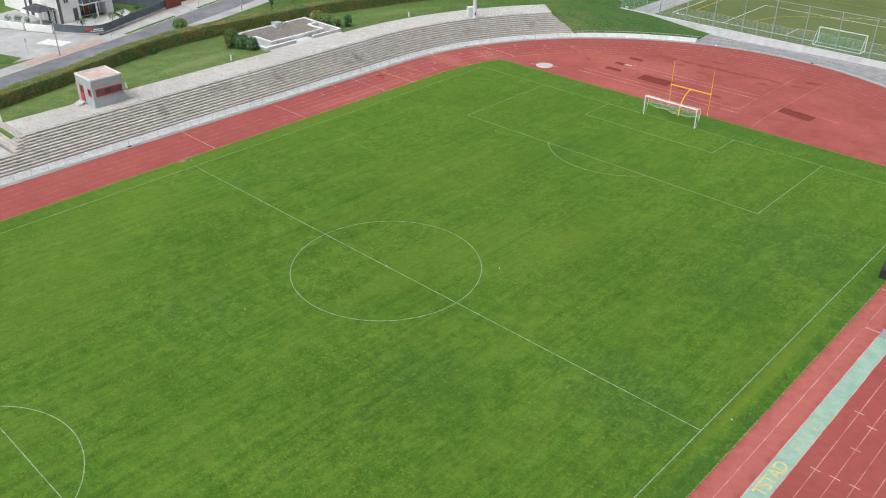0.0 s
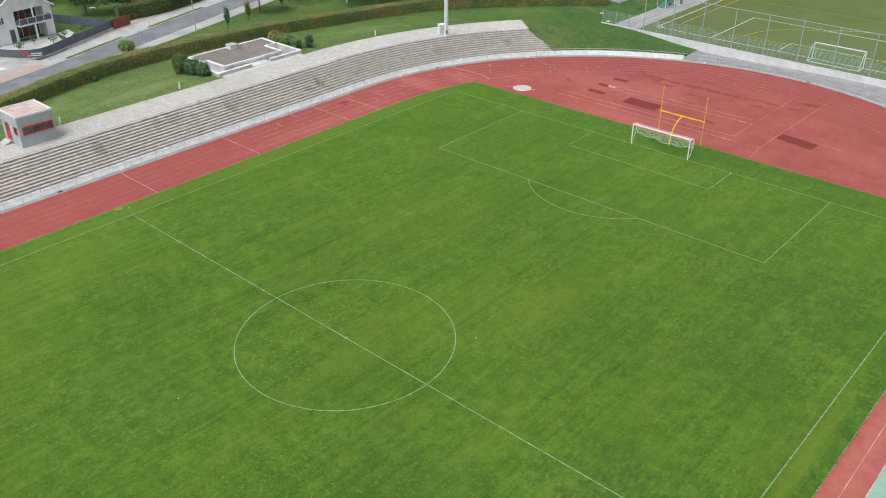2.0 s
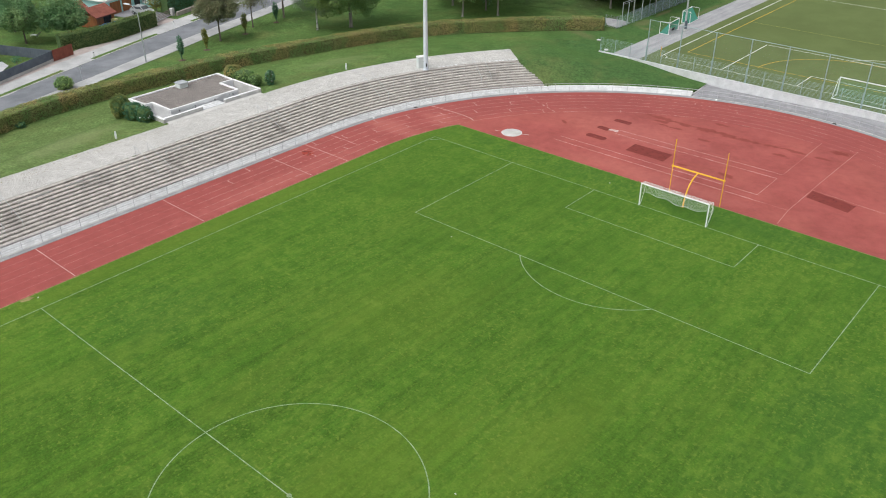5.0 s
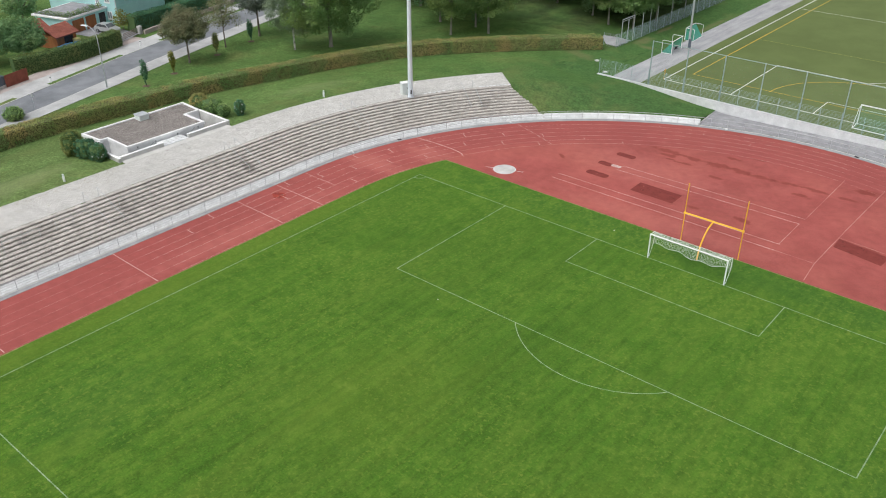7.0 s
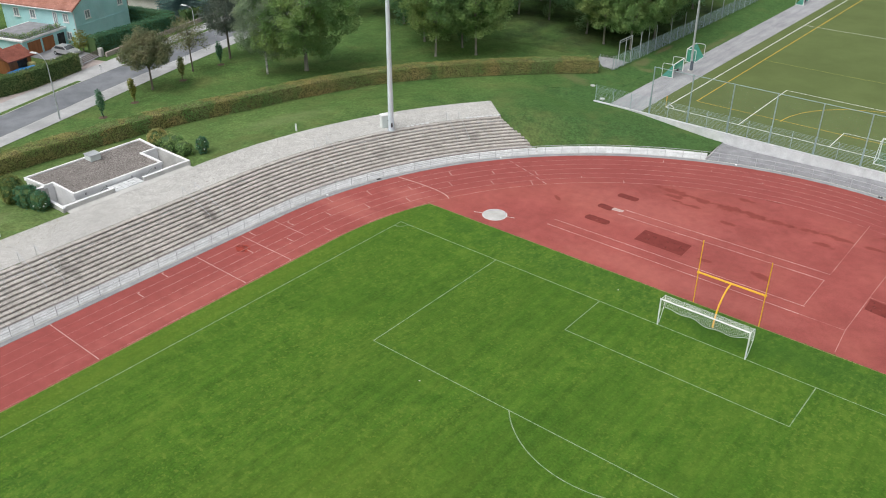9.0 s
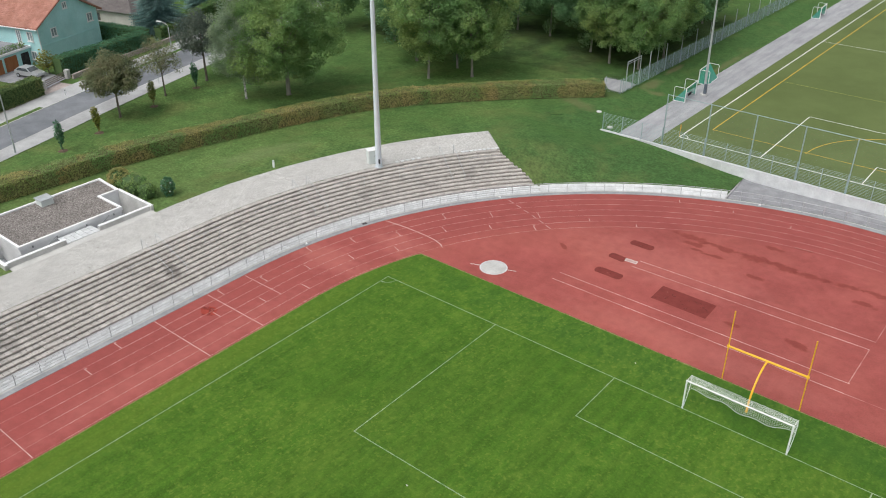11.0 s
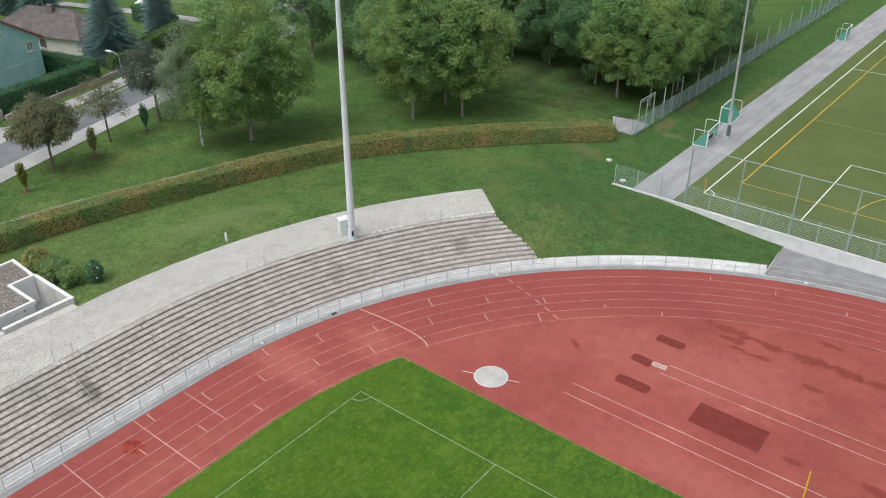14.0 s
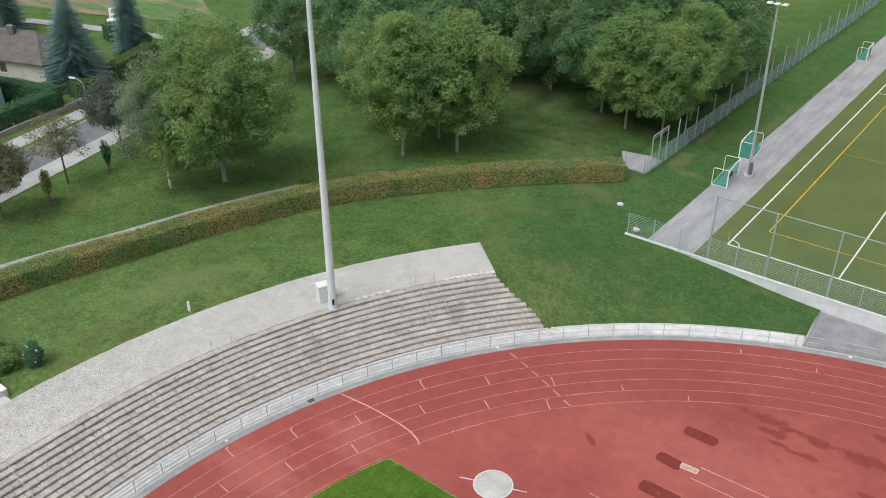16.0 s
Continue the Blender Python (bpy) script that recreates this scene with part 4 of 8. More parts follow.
    for s, y0 in ((1, 0.0), (-1, -LEN)):
        ln(-HALF, y0, HALF, y0)
        for w, d in ((20.16, 16.5), (9.16, 5.5)):
            ln(-w, y0, -w, y0 - s * d), ln(w, y0, w, y0 - s * d), ln(-w, y0 - s * d, w, y0 - s * d)
        c = y0 - s * 11.1
        h = math.asin(5.4 / 8.75)
        arc(0, c, 8.75, -s * math.pi / 2 - (math.pi / 2 - h), -s * math.pi / 2 + (math.pi / 2 - h))
    ln(-HALF, 0, -HALF, -LEN), ln(HALF, 0, HALF, -LEN), ln(-HALF, -LEN / 2, HALF, -LEN / 2)
    arc(0, -LEN / 2, 8.8, 0, 2 * math.pi, n=128)
    arc(0, -LEN / 2, 0.12, 0, 2 * math.pi, 0.1, 12)
    arc(-HALF, 0, 1.0, -math.pi / 2, 0, n=16), arc(HALF, 0, 1.0, math.pi, 1.5 * math.pi, n=16)
    part("pitch_marking", g, GRASS_LINE, ob, "thin white chalk lines")
    g = Geo()
    random.seed(8)
    for x, y in ((-3.6, -63.3), (7.8, -43.2), (33.1, -47.6), (-8.8, 2.6), (2.4, 3.4), (-33.9, -49.5), (-14, -18)):
        g.box((x, y, 0.028), (0.13, 0.08, 0.02), random.random() * 3)
    part("litter_scrap", g, CONCRETE, ob, "pale scraps lying on the grass")
    g = Geo()
    g.add([(-34.6, -50.9, 0.026), (-34.2, -50.8, 0.026), (-34.0, -50.2, 0.026), (-34.2, -49.7, 0.026), (-34.6, -50.0, 0.026)], [(0, 1, 2, 3, 4)])
    part("bare_spot", g, DRY_GRASS, ob, "bare trodden spot")


build_pitch()

# ---- kerb, white facing, railing ----
RAIL_END = YC + RX * radians(128)
RAMP_U = YC + RX * radians(RAMP_DEG)


def build_edge():
    k = Geo()
    band(k, RX, 42.98, SOUTH, RAIL_END + 20, 0.03, 0.06, 1.0)
    band(k, RX - 0.001, RX, SOUTH, RAIL_END + 20, -0.02, 0.03, 1.0)
    kerb = tagged(part("kerb", k, KERB), "grey concrete kerb and drain beside the track", "kerb", kind="structure")
    part("gutter_joint", band(Geo(), 42.6, 42.64, SOUTH, RAIL_END + 20, 0.052, 0.054, 1.0), RAMP_ASPHALT, kerb, "dark gutter joint")
    part("kerb_edge", band(Geo(), 42.8, 42.97, SOUTH, RAIL_END + 20, 0.062, 0.07, 1.0), CONCRETE, kerb, "paler kerb edge")
    # terraces side: rows of white pieces; further on long white slabs
    wall = tagged(part("sloped_facing", band(Geo(), 42.99, 43.86, SOUTH, RAMP_U, -0.02, 0.44, 1.0), CONCRETE), "low sloped facing of white concrete pieces", "low wall", kind="structure")
    slope = 0.47 / 0.86
    ta = math.atan(slope)

    def piece(w, l, t=0.05):
        g = Geo().bevel_box((0, 0, 0), (w, l, t), r=0.012)
        g.v = [(x * math.cos(ta) + z * math.sin(ta) * 0, y, z - x * math.sin(ta)) for x, y, z in g.v]
        return g

    shared = piece(0.205, 0.456, 0.03).mesh("facing_piece")
    rest = Geo()
    count = 0
    random.seed(21)
    for r in range(4):
        d = 43.0 + 0.11 + r * 0.213
        z = 0.058 + (d - 43.0) * slope
        u = -78.0 + 0.235 * (r % 2)
        while u < end_u(43.9) + 0.4:
            p = ring(d, u, z)
            if -6.0 < u and count < 300:
                count += 1
                part("facing_piece", shared, WHITE_PIECE, wall, at=Matrix.Translation(p) @ Matrix.Rotation(ring_turn(u), 4, "Z"))
            else:
                q = Matrix.Translation(p) @ Matrix.Rotation(ring_turn(u), 4, "Z")
                t = piece(0.205, 0.456, 0.03)
                rest.add([q @ Vector(v) for v in t.v], t.f)
            u += 0.47
    tagged(part("facing_piece_row", rest, WHITE_SLAB, wall), kind="stuff")
    u = end_u(43.9) + 0.55
    while u < RAMP_U - 0.1:
        u1 = min(u + 1.955, RAMP_U)
        for r in range(3):
            g = Geo()
            us = frange(u, u1, 0.4)
            rows = []
            for d, lift in ((43.005 + r * 0.285, 0.0), (43.012 + r * 0.285, 0.03), (43.272 + r * 0.285, 0.03), (43.28 + r * 0.285, 0.0)):
                rows.append([ring(d, v, 0.045 + (d - 43.0) * slope + lift) for v in us])
            for a, b in zip(rows, rows[1:]):
                g.strip(b, a)
            for i in (0, -1):
                g.add([q[i] for q in rows], [(0, 1, 2, 3)])
            part("facing_slab", g, WHITE_PIECE, wall)
        u = u1 + 0.02
    # railing
    rail = thing("track_railing", "grey steel tube railing along the running track", "railing", (0, 0, 0))
    post = Geo().tube([(0, 0, 0), (0, 0, 1.08)], 0.03, 6)
    post.box((0, 0, 0.01), (0.14, 0.14, 0.02))
    pm = post.mesh("post")
    u = -78.0 - 0.03
    while u < RAIL_END:
        part("post", pm, RAIL_GREY, rail, at=Matrix.Translation(ring(42.9, u, 0.05)) @ Matrix.Rotation(ring_turn(u), 4, "Z"))
        u += 1.97
    for z, r in ((1.1, 0.03), (0.6, 0.018)):
        part("rail", Geo().tube([ring(42.9, v, z) for v in frange(-80, RAIL_END, 0.9)], r, 5), RAIL_GREY, rail)
    # small white floodlights and drains on the kerb
    for u in (-0.6, 21.0, 48.0):
        t = thing("kerb_box", "small white plastic box on the grey kerb", "box", Matrix.Translation(ring(42.6, u, 0.045)) @ Matrix.Rotation(ring_turn(u), 4, "Z"), "kerb boxes")
        part("body", Geo().bevel_box((0, 0, 0.06), (0.16, 0.22, 0.12), r=0.02), FRAME_WHITE, t)
    for u in (-52.5, 6.0, 63.0):
        t = thing("drain_grate", "dark iron drain grate set in the kerb", "drain", Matrix.Translation(ring(42.65, u, 0.05)) @ Matrix.Rotation(ring_turn(u), 4, "Z"), "drain grates")
        g = Geo()
        for k in range(6):
            g.box((0, -0.2 + 0.08 * k, 0.02), (0.2, 0.03, 0.04))
        g.box((-0.12, 0, 0.02), (0.04, 0.5, 0.05)), g.box((0.12, 0, 0.02), (0.04, 0.5, 0.05))
        part("bars", g, DARK, t)


build_edge()


# ---- terraces ----
def build_terraces():
    stand = thing("terrace", "weathered grey-beige concrete terrace steps round the bend", "terrace", (0, 0, 0), kind="structure")
    g = Geo()
    for k in range(STEPS):
        d0, z = STEP0 + k * TREAD, Z0 + RISE * (k + 1)
        lo = -78.0 if k < STEPS - 5 else -63.6 + 0.35 * (k - STEPS + 5)
        hi = end_u(d0 + TREAD / 2)
        us = frange(lo, hi, 1.0)
        top = z - 0.09
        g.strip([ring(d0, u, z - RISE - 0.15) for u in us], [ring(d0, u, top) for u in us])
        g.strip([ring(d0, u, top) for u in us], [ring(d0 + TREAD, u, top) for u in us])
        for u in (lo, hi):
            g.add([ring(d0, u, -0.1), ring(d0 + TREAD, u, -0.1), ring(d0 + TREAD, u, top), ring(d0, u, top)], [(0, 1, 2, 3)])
    part("riser_body", g, RISER, stand, "concrete risers with their shade painted into the tone")
    shared = Geo().bevel_box((0, 0, 0), (TREAD + 0.02, 0.486, 0.1), r=0.02).mesh("step_block")
    rest = Geo()
    count = 0
    random.seed(5)
    for k in range(STEPS):
        d, z = STEP0 + (k + 0.5) * TREAD - 0.03, Z0 + RISE * (k + 1) - 0.045
        u = (-78.0 if k < STEPS - 5 else -63.4 + 0.35 * (k - STEPS + 5)) + random.random() * 0.3
        hi = end_u(d) - 0.2
        while u < hi:
            sunk = random.uniform(0.02, 0.05) if random.random() < 0.04 else 0.0
            p = ring(d + random.uniform(-0.018, 0.018), u, z - sunk + random.uniform(-0.012, 0.012))
            q = Matrix.Translation(p) @ Matrix.Rotation(ring_turn(u) + random.uniform(-0.012, 0.012), 4, "Z")
            if 8.0 < u and count < 300:
                count += 1
                part("step_block", shared, SEAT_PIECE, stand, at=q)
            else:
                t = Geo().bevel_box((0, 0, 0), (TREAD + 0.02, 0.486, 0.1), r=0.02)
                rest.add([q @ Vector(v) for v in t.v], t.f)
            u += 0.5 * (RX / (d if u > UA else RX))
    tagged(part("step_block_row", rest, SEAT, stand), kind="stuff")
    # landing and side steps where the upper rows stop in the south
    g = Geo()
    zl = Z0 + RISE * (STEPS - 5)
    g.box((-(STEP0 + 6 * TREAD) - 4.5, -71.5, zl - 0.2), (9.0, 14.0, 0.4))
    part("landing", g, CONCRETE, stand)
    for k in range(5):
        part("side_step", Geo().bevel_box((-(STEP0 + (6.5 + k) * TREAD) - 2.72, -63.78 + 0.345 * k, (zl + RISE * (k + 1)) / 2), (6.5, 0.9, zl + RISE * (k + 1)), r=0.02), SEAT_PIECE, stand)
    # light broken white pieces on the top edge
    for u0, u1, n in ((19.0, 22.4, 9), (12.4, 14.6, 5)):
        for i in range(n):
            u = u0 + (u1 - u0) * i / (n - 1)
            part("edge_slab", Geo().bevel_box((0, 0, 0), (0.3, 0.36, 0.06), r=0.01), WHITE_PIECE, stand, "white edge slab", at=Matrix.Translation(ring(STEP_END + 0.12, u, ZTOP + 0.02)) @ Matrix.Rotation(ring_turn(u), 4, "Z"))
    # paved promenade behind the steps
    pave = Geo()
    for a, b in ((STEP_END - 0.02, 51.5), (51.5, 54.3)):
        us = frange(-62.7, YC + RX * radians(40.1), 1.0)
        wob = [0.12 * noise.noise((u * 0.9, 3.1, 0)) if b > 54 else 0 for u in us]
        pave.strip([ring(b + w, u, ZTOP + 0.005) for u, w in zip(us, wob)], [ring(a, u, ZTOP + 0.005) for u in us])
    us = frange(-62.7, YC + RX * radians(40.1), 1.0)
    for e in (us[0], us[-1]):
        pave.add([ring(STEP_END, e, 0.0), ring(54.3, e, 0.0), ring(54.3, e, ZTOP + 0.005), ring(STEP_END, e, ZTOP + 0.005)], [(0, 1, 2, 3)])
    promenade = tagged(part("promenade", pave, JOINT_SAND), "light grey cobbled promenade behind the terrace steps", "paving", kind="structure")
    # the cobbles of the promenade, laid in rows along the bend
    random.seed(9)
    vs, fs = [], []
    d = STEP_END + 0.16
    while d < 54.2:
        u, hi = -61.9 + 0.12 * random.random(), YC + RX * radians(40.0)
        while u < hi:
            stretch_u = 1.0 if u < UA else RX / d
            h, l, a = random.uniform(0.056, 0.07), random.uniform(0.058, 0.072), ring_turn(u) + random.uniform(-0.25, 0.25)
            z = ZTOP + 0.018 + random.uniform(-0.006, 0.008)
            p = ring(d + random.uniform(-0.015, 0.015), u)
            ca, sa, k = math.cos(a), math.sin(a), len(vs)
            for q, zz in ((1.0, ZTOP), (0.86, z)):
                for x, y in ((-h, -l), (h, -l), (h, l), (-h, l)):
                    vs.append((p.x + q * (x * ca - y * sa), p.y + q * (x * sa + y * ca), zz))
            fs += [(k + 4, k + 5, k + 6, k + 7)] + [(k + i, k + (i + 1) % 4, k + 4 + (i + 1) % 4, k + 4 + i) for i in range(4)]
            u += 0.158 * stretch_u
        d += 0.152
    g = Geo()
    g.v, g.f = vs, fs
    tagged(part("cobble", g, COBBLE, promenade), kind="stuff")
    g = Geo().add([(-55.02, -22.6, ZTOP + 0.03), (-54.15, -22.6, ZTOP + 0.03), (-54.15, -8.5, ZTOP + 0.03), (-55.02, -8.5, ZTOP + 0.03)], [(0, 1, 2, 3)])
    tagged(part("promenade_margin", g, COBBLE), "light paving between promenade and court wall", "paving", kind="structure")
    # dark leaves and gaps scattered on the paving
    g = Geo()
    for _ in range(800):
        d, u = STEP_END + 0.3 + 4.8 * random.random() ** 0.8, random.uniform(-60, 22.5)
        if noise.noise((d * 0.5, u * 0.25, 7.0)) + random.uniform(-0.2, 0.5) < 0.12:
            continue
        p, a, w = ring(d, u, ZTOP + 0.036), random.uniform(0, 6.28), random.uniform(0.03, 0.085)
        c, q = math.cos(a) * w, math.sin(a) * w
        g.add([(p.x - c, p.y - q, p.z), (p.x + q * 0.6, p.y - c * 0.6, p.z + 0.01), (p.x + c, p.y + q, p.z), (p.x - q * 0.6, p.y + c * 0.6, p.z + 0.01)], [(0, 1, 2, 3)])
    tagged(part("fallen_leaf", g, BARK), "dry brown leaves scattered on the promenade", "leaves", kind="stuff")
    g = Geo()
    for _ in range(900):
        d, u = 54.2 - random.expovariate(1.0), random.uniform(-58.0, -24.0)
        if d < 50.5:
            continue
        p, a, w = ring(d, u, ZTOP + 0.036), random.uniform(0, 6.28), random.uniform(0.03, 0.08)
        c, q = math.cos(a) * w, math.sin(a) * w
        g.add([(p.x - c, p.y - q, p.z), (p.x + q * 0.6, p.y - c * 0.6, p.z + 0.01), (p.x + c, p.y + q, p.z), (p.x - q * 0.6, p.y + c * 0.6, p.z + 0.01)], [(0, 1, 2, 3)])
    tagged(part("yellow_leaf", g, DRY_GRASS, promenade, "yellowed leaves along the lawn edge"), kind="stuff")
    # stair handrails
    first = None
    for u in (-63.0, -61.3, -46.9, -45.1, -30.2, -28.65, -13.4, -11.95, 2.0, 3.35, 16.7, 18.05):
        m = Matrix.Translation(ring(STEP_END + 0.1, u, ZTOP)) @ Matrix.Rotation(ring_turn(u), 4, "Z")
        if first is None:
            first = thing("stair_handrail", "thin grey steel handrail running down the terrace steps", "handrail", m, "stair handrails")
            run, drop = 4.1, 4.1 * RISE / TREAD
            part("post", Geo().tube([(0, 0, 0), (0, 0, 1.0)], 0.025, 6), RAIL_GREY, first)
            part("post", Geo().tube([(run, 0, -drop - 0.05), (run, 0, -drop + 0.95)], 0.025, 6), RAIL_GREY, first)
            part("post", Geo().tube([(run / 2, 0, -drop / 2 - 0.1), (run / 2, 0, -drop / 2 + 0.95)], 0.02, 6), RAIL_GREY, first)
            part("rail", Geo().tube([(-0.1, 0, 1.0), (0, 0, 1.0), (run, 0, -drop + 0.95), (run + 0.12, 0, -drop + 0.85)], 0.026, 6), STEEL, first)
        else:
            copy_thing(first, m)
    # crowd barriers half way up, each a rail on three legs
    first = None
    row = 6
    d, z = STEP0 + row * TREAD + 0.25, Z0 + RISE * (row + 1)
    bu = []
    for s0, s1 in ((-61.3, -46.9), (-45.1, -30.2), (-28.65, -13.4), (-11.95, 2.0), (3.35, 16.7), (18.05, 23.2)):
        n = max(1, int((s1 - s0 - 1) / 4.35))
        for i in range(n):
            bu.append(s0 + (i + 0.5) * (s1 - s0) / n)
    for u in bu:
        m = Matrix.Translation(ring(d, u, z)) @ Matrix.Rotation(ring_turn(u), 4, "Z")
        if first is None:
            first = thing("crowd_barrier", "rusty grey crowd barrier rail on three thin legs", "barrier", m, "crowd barriers on the steps")
            for y in (-1.7, 0, 1.7):
                part("leg", Geo().tube([(0, y, 0), (0, y, 0.98)], 0.022, 6), RAIL_GREY, first)
            part("rail", Geo().tube([(0, -1.78, 0.9), (0, -1.7, 1.0), (0, 1.7, 1.0), (0, 1.78, 0.9)], 0.024, 6), RAIL_GREY, first)
        else:
            copy_thing(first, m)


build_terraces()


# ---- ramp, retaining wall, fence ----
def build_north():
    g = Geo()
    us = frange(RAMP_U, RAIL_END + 10, 1.0)
    inner = [ring(43.0, u, 0.07) for u in us]
    outer = []
    for u, p in zip(us, inner):
        outer.append((p.x, 39.78, 0.1 + 0.45 * smooth(-13.0, 8.0, p.x)))
    outer[0] = (-15.3, 39.78, 0.2)
    g.strip(outer, inner)
    g.add([inner[0] + Vector((-0.2, 0, 0.05)), inner[0] + Vector((0, 0, 0.06)), Vector((-15.3, 39.75, 0.26)), Vector((-15.5, 39.75, 0.26))], [(0, 1, 2, 3)])
    tagged(part("ramp", g, RAMP_ASPHALT), "grey asphalt ramp between track and retaining wall", "ramp", kind="structure")
    a, b = inner[0], Vector((-15.3, 39.74, 0.2))
    m, d = (a + b) / 2, b - a
    tagged(part("ramp_kerb", Geo().bevel_box((m.x - 0.1, m.y, -0.02), (d.length, 0.16, 0.5), math.atan2(d.y, d.x), 0.02), CONCRETE), "pale kerb stone between lawn and ramp", "kerb", kind="structure")
    wall = thing("retaining_wall", "pale cast concrete retaining wall with white coping, slightly stained", "retaining wall", (0, 39.88, 0), kind="structure")
    panel = Geo().bevel_box((0, 0, 0.41), (5.13, 0.26, 2.02), r=0.02).mesh("wall_panel")
    cap = Geo().bevel_box((0, 0, 1.45), (5.14, 0.34, 0.07), r=0.015).mesh("coping")
    for i in range(14):
        x = -33.5 + 5.15 * i + 2.57
        part("wall_panel", panel, WALL_CAST, wall, at=pose(x, 0, 0))
        part("coping", cap, WHITE_PIECE, wall, "white coping slab", at=pose(x, 0, 0))
    # low bar fence on the wall
    f = thing("bar_fence", "grey-green steel bar fence on top of the concrete wall", "fence", (0, 39.9, 1.46))
    pm = Geo().box((0, 0, 1.1), (0.06, 0.05, 2.2)).mesh("post")
    bar = Geo().tube([(0, -0.02, 0), (2.55, -0.02, 0)], 0.012, 4).mesh("bar")
    for i in range(27):
        x = -33.3 + 2.575 * i
        part("post", pm, FENCE_GREEN, f, at=pose(x, 0, 0))
        for k in range(14):
            part("bar", bar, FENCE_GREEN, f, at=pose(x, 0, 0.1 + 0.158 * k))
    # tall ball-stop fence
    t = thing("ball_stop_fence", "tall grey steel ball-stop fence with fine green netting", "fence", (0, 40.02, 1.36))
    pm = Geo().box((0, 0, 3.12), (0.11, 0.11, 6.24)).box((0, 0, 0.05), (0.3, 0.3, 0.1)).mesh("mast_post")
    for i in range(11):
        x = -25.5 + 5.15 * i
        part("post", pm, FENCE_GREEN, t, at=pose(x, 0, 0))
        if i < 10:
            part("top_rail", Geo().tube([(x, 0, 6.2), (x + 5.15, 0, 6.2)], 0.04, 6), FENCE_GREEN, t)
            n = Geo()
            n.add([(x, 0.01, 1.3), (x + 5.15, 0.01, 1.3), (x + 5.15, 0.01, 6.18), (x, 0.01, 6.18)], [(0, 1, 2, 3)])
            part("netting", n, NET_FINE, t)
    g = Geo()
    xs = frange(-34.5, -15.35, 0.55)
    n = len(xs) - 1
    low, zl = [], []
    for i, x in enumerate(xs):
        w, end = smooth(0.35, 0.8, i / n), ring(43.92, RAMP_U - 9.0 * (1 - i / n))
        px, py = x + (end.x - x) * w, 38.3 + (end.y - 38.3) * w
        low.append((px, py))
        zl.append(max(ground_z(px, py), wall_foot(x) * (1 - w) + 0.43 * w) - 0.08 * (1 - w))
    rows = []
    for k in range(7):
        f = k / 6
        row = []
        for x, (a, b), z in zip(xs, low, zl):
            px, py = x + (a - x) * f, 39.76 + (b - 39.76) * f
            if k == 6:
                row.append((px, py, ground_z(px, py) + 0.022 if px < ramp_edge(py) - 1.0 else z + 0.02))
                continue
            row.append((px, py, max((wall_foot(x) + 0.03) * (1 - f) + (z + 0.02) * f, ground_z(px, py) + 0.03 if px < ramp_edge(py) - 1.0 else 0.0)))
        rows.append(row)
    for a, b in zip(rows, rows[1:]):
        g.strip(a, b)
    tagged(part("lawn_edge", g, LAWN), "mown grass running up to the retaining wall", "grass", kind="structure")
    # artificial pitch, paved way, verge
    g = Geo()
    g.add([(-33.2, 40.0, 1.34), (-31.3, 40.0, 1.34), (-31.3, 220, 1.34), (-33.2, 220, 1.34)], [(0, 1, 2, 3)])
    tagged(part("verge", g, LAWN), "mown grass verge beside the paved way", "grass", kind="structure")
    g = Geo()
    g.add([(-31.35, 40.0, 1.36), (-26.9, 40.0, 1.36), (-26.9, 220, 1.36), (-31.35, 220, 1.36)], [(0, 1, 2, 3)])
    tagged(part("paved_way", g, ASPHALT_LIGHT), "pale streaked asphalt way beside the artificial pitch", "path", kind="structure")
    g = Geo()
    g.add([(-26.9, 40.0, 1.35), (42, 40.0, 1.35), (42, 220, 1.35), (-26.9, 220, 1.35)], [(0, 1, 2, 3)])
    turf = tagged(part("artificial_pitch", g, TURF), "olive green artificial turf pitch with coloured lines", "sports pitch", kind="structure")
    wl_, yl, pl = Geo(), Geo(), Geo()

    def ln(g, x0, y0, x1, y1, w=0.12, z=1.362):
        a, b = Vector((x0, y0, z)), Vector((x1, y1, z))
        n = (b - a).cross(Vector((0, 0, 1))).normalized() * w / 2
        g.add([a - n, b - n, b + n, a + n], [(0, 1, 2, 3)])

    def arc(g, cx, cy, r, a0, a1, w=0.12, n=40, z=1.362):
        q = [radians(a0 + (a1 - a0) * k / n) for k in range(n + 1)]
        g.strip([(cx + (r - w / 2) * math.cos(a), cy + (r - w / 2) * math.sin(a), z) for a in q], [(cx + (r + w / 2) * math.cos(a), cy + (r + w / 2) * math.sin(a), z) for a in q])

    ln(wl_, -25.1, 43.8, -25.1, 148, 0.16), ln(wl_, -25.1, 43.8, 34.9, 43.8, 0.16), ln(wl_, -15.3, 43.8, -15.3, 60.3, 0.14), ln(wl_, -15.3, 60.3, 25.1, 60.3, 0.14)
    ln(wl_, -4.3, 43.8, -4.3, 49.3), ln(wl_, -4.3, 49.3, 14.0, 49.3), ln(wl_, 14, 49.3, 14, 43.8), ln(wl_, -25.1, 95.6, 34.9, 95.6), arc(wl_, 4.8, 54.8, 9.15, 37, 143), arc(wl_, -25.1, 43.8, 1.0, 0, 90)
    ln(yl, -22.95, 48.5, -22.95, 140, 0.13), ln(yl, -22.95, 48.5, 32.5, 48.7, 0.1), arc(yl, 0.6, 47.8, 12.3, 90, 178), ln(yl, 0.6, 60.1, 9, 60.1)
    ln(pl, -23.0, 71.8, 32, 71.8, 0.1)
    part("white_turf_line", wl_, LINE, turf, "white inlaid lines")
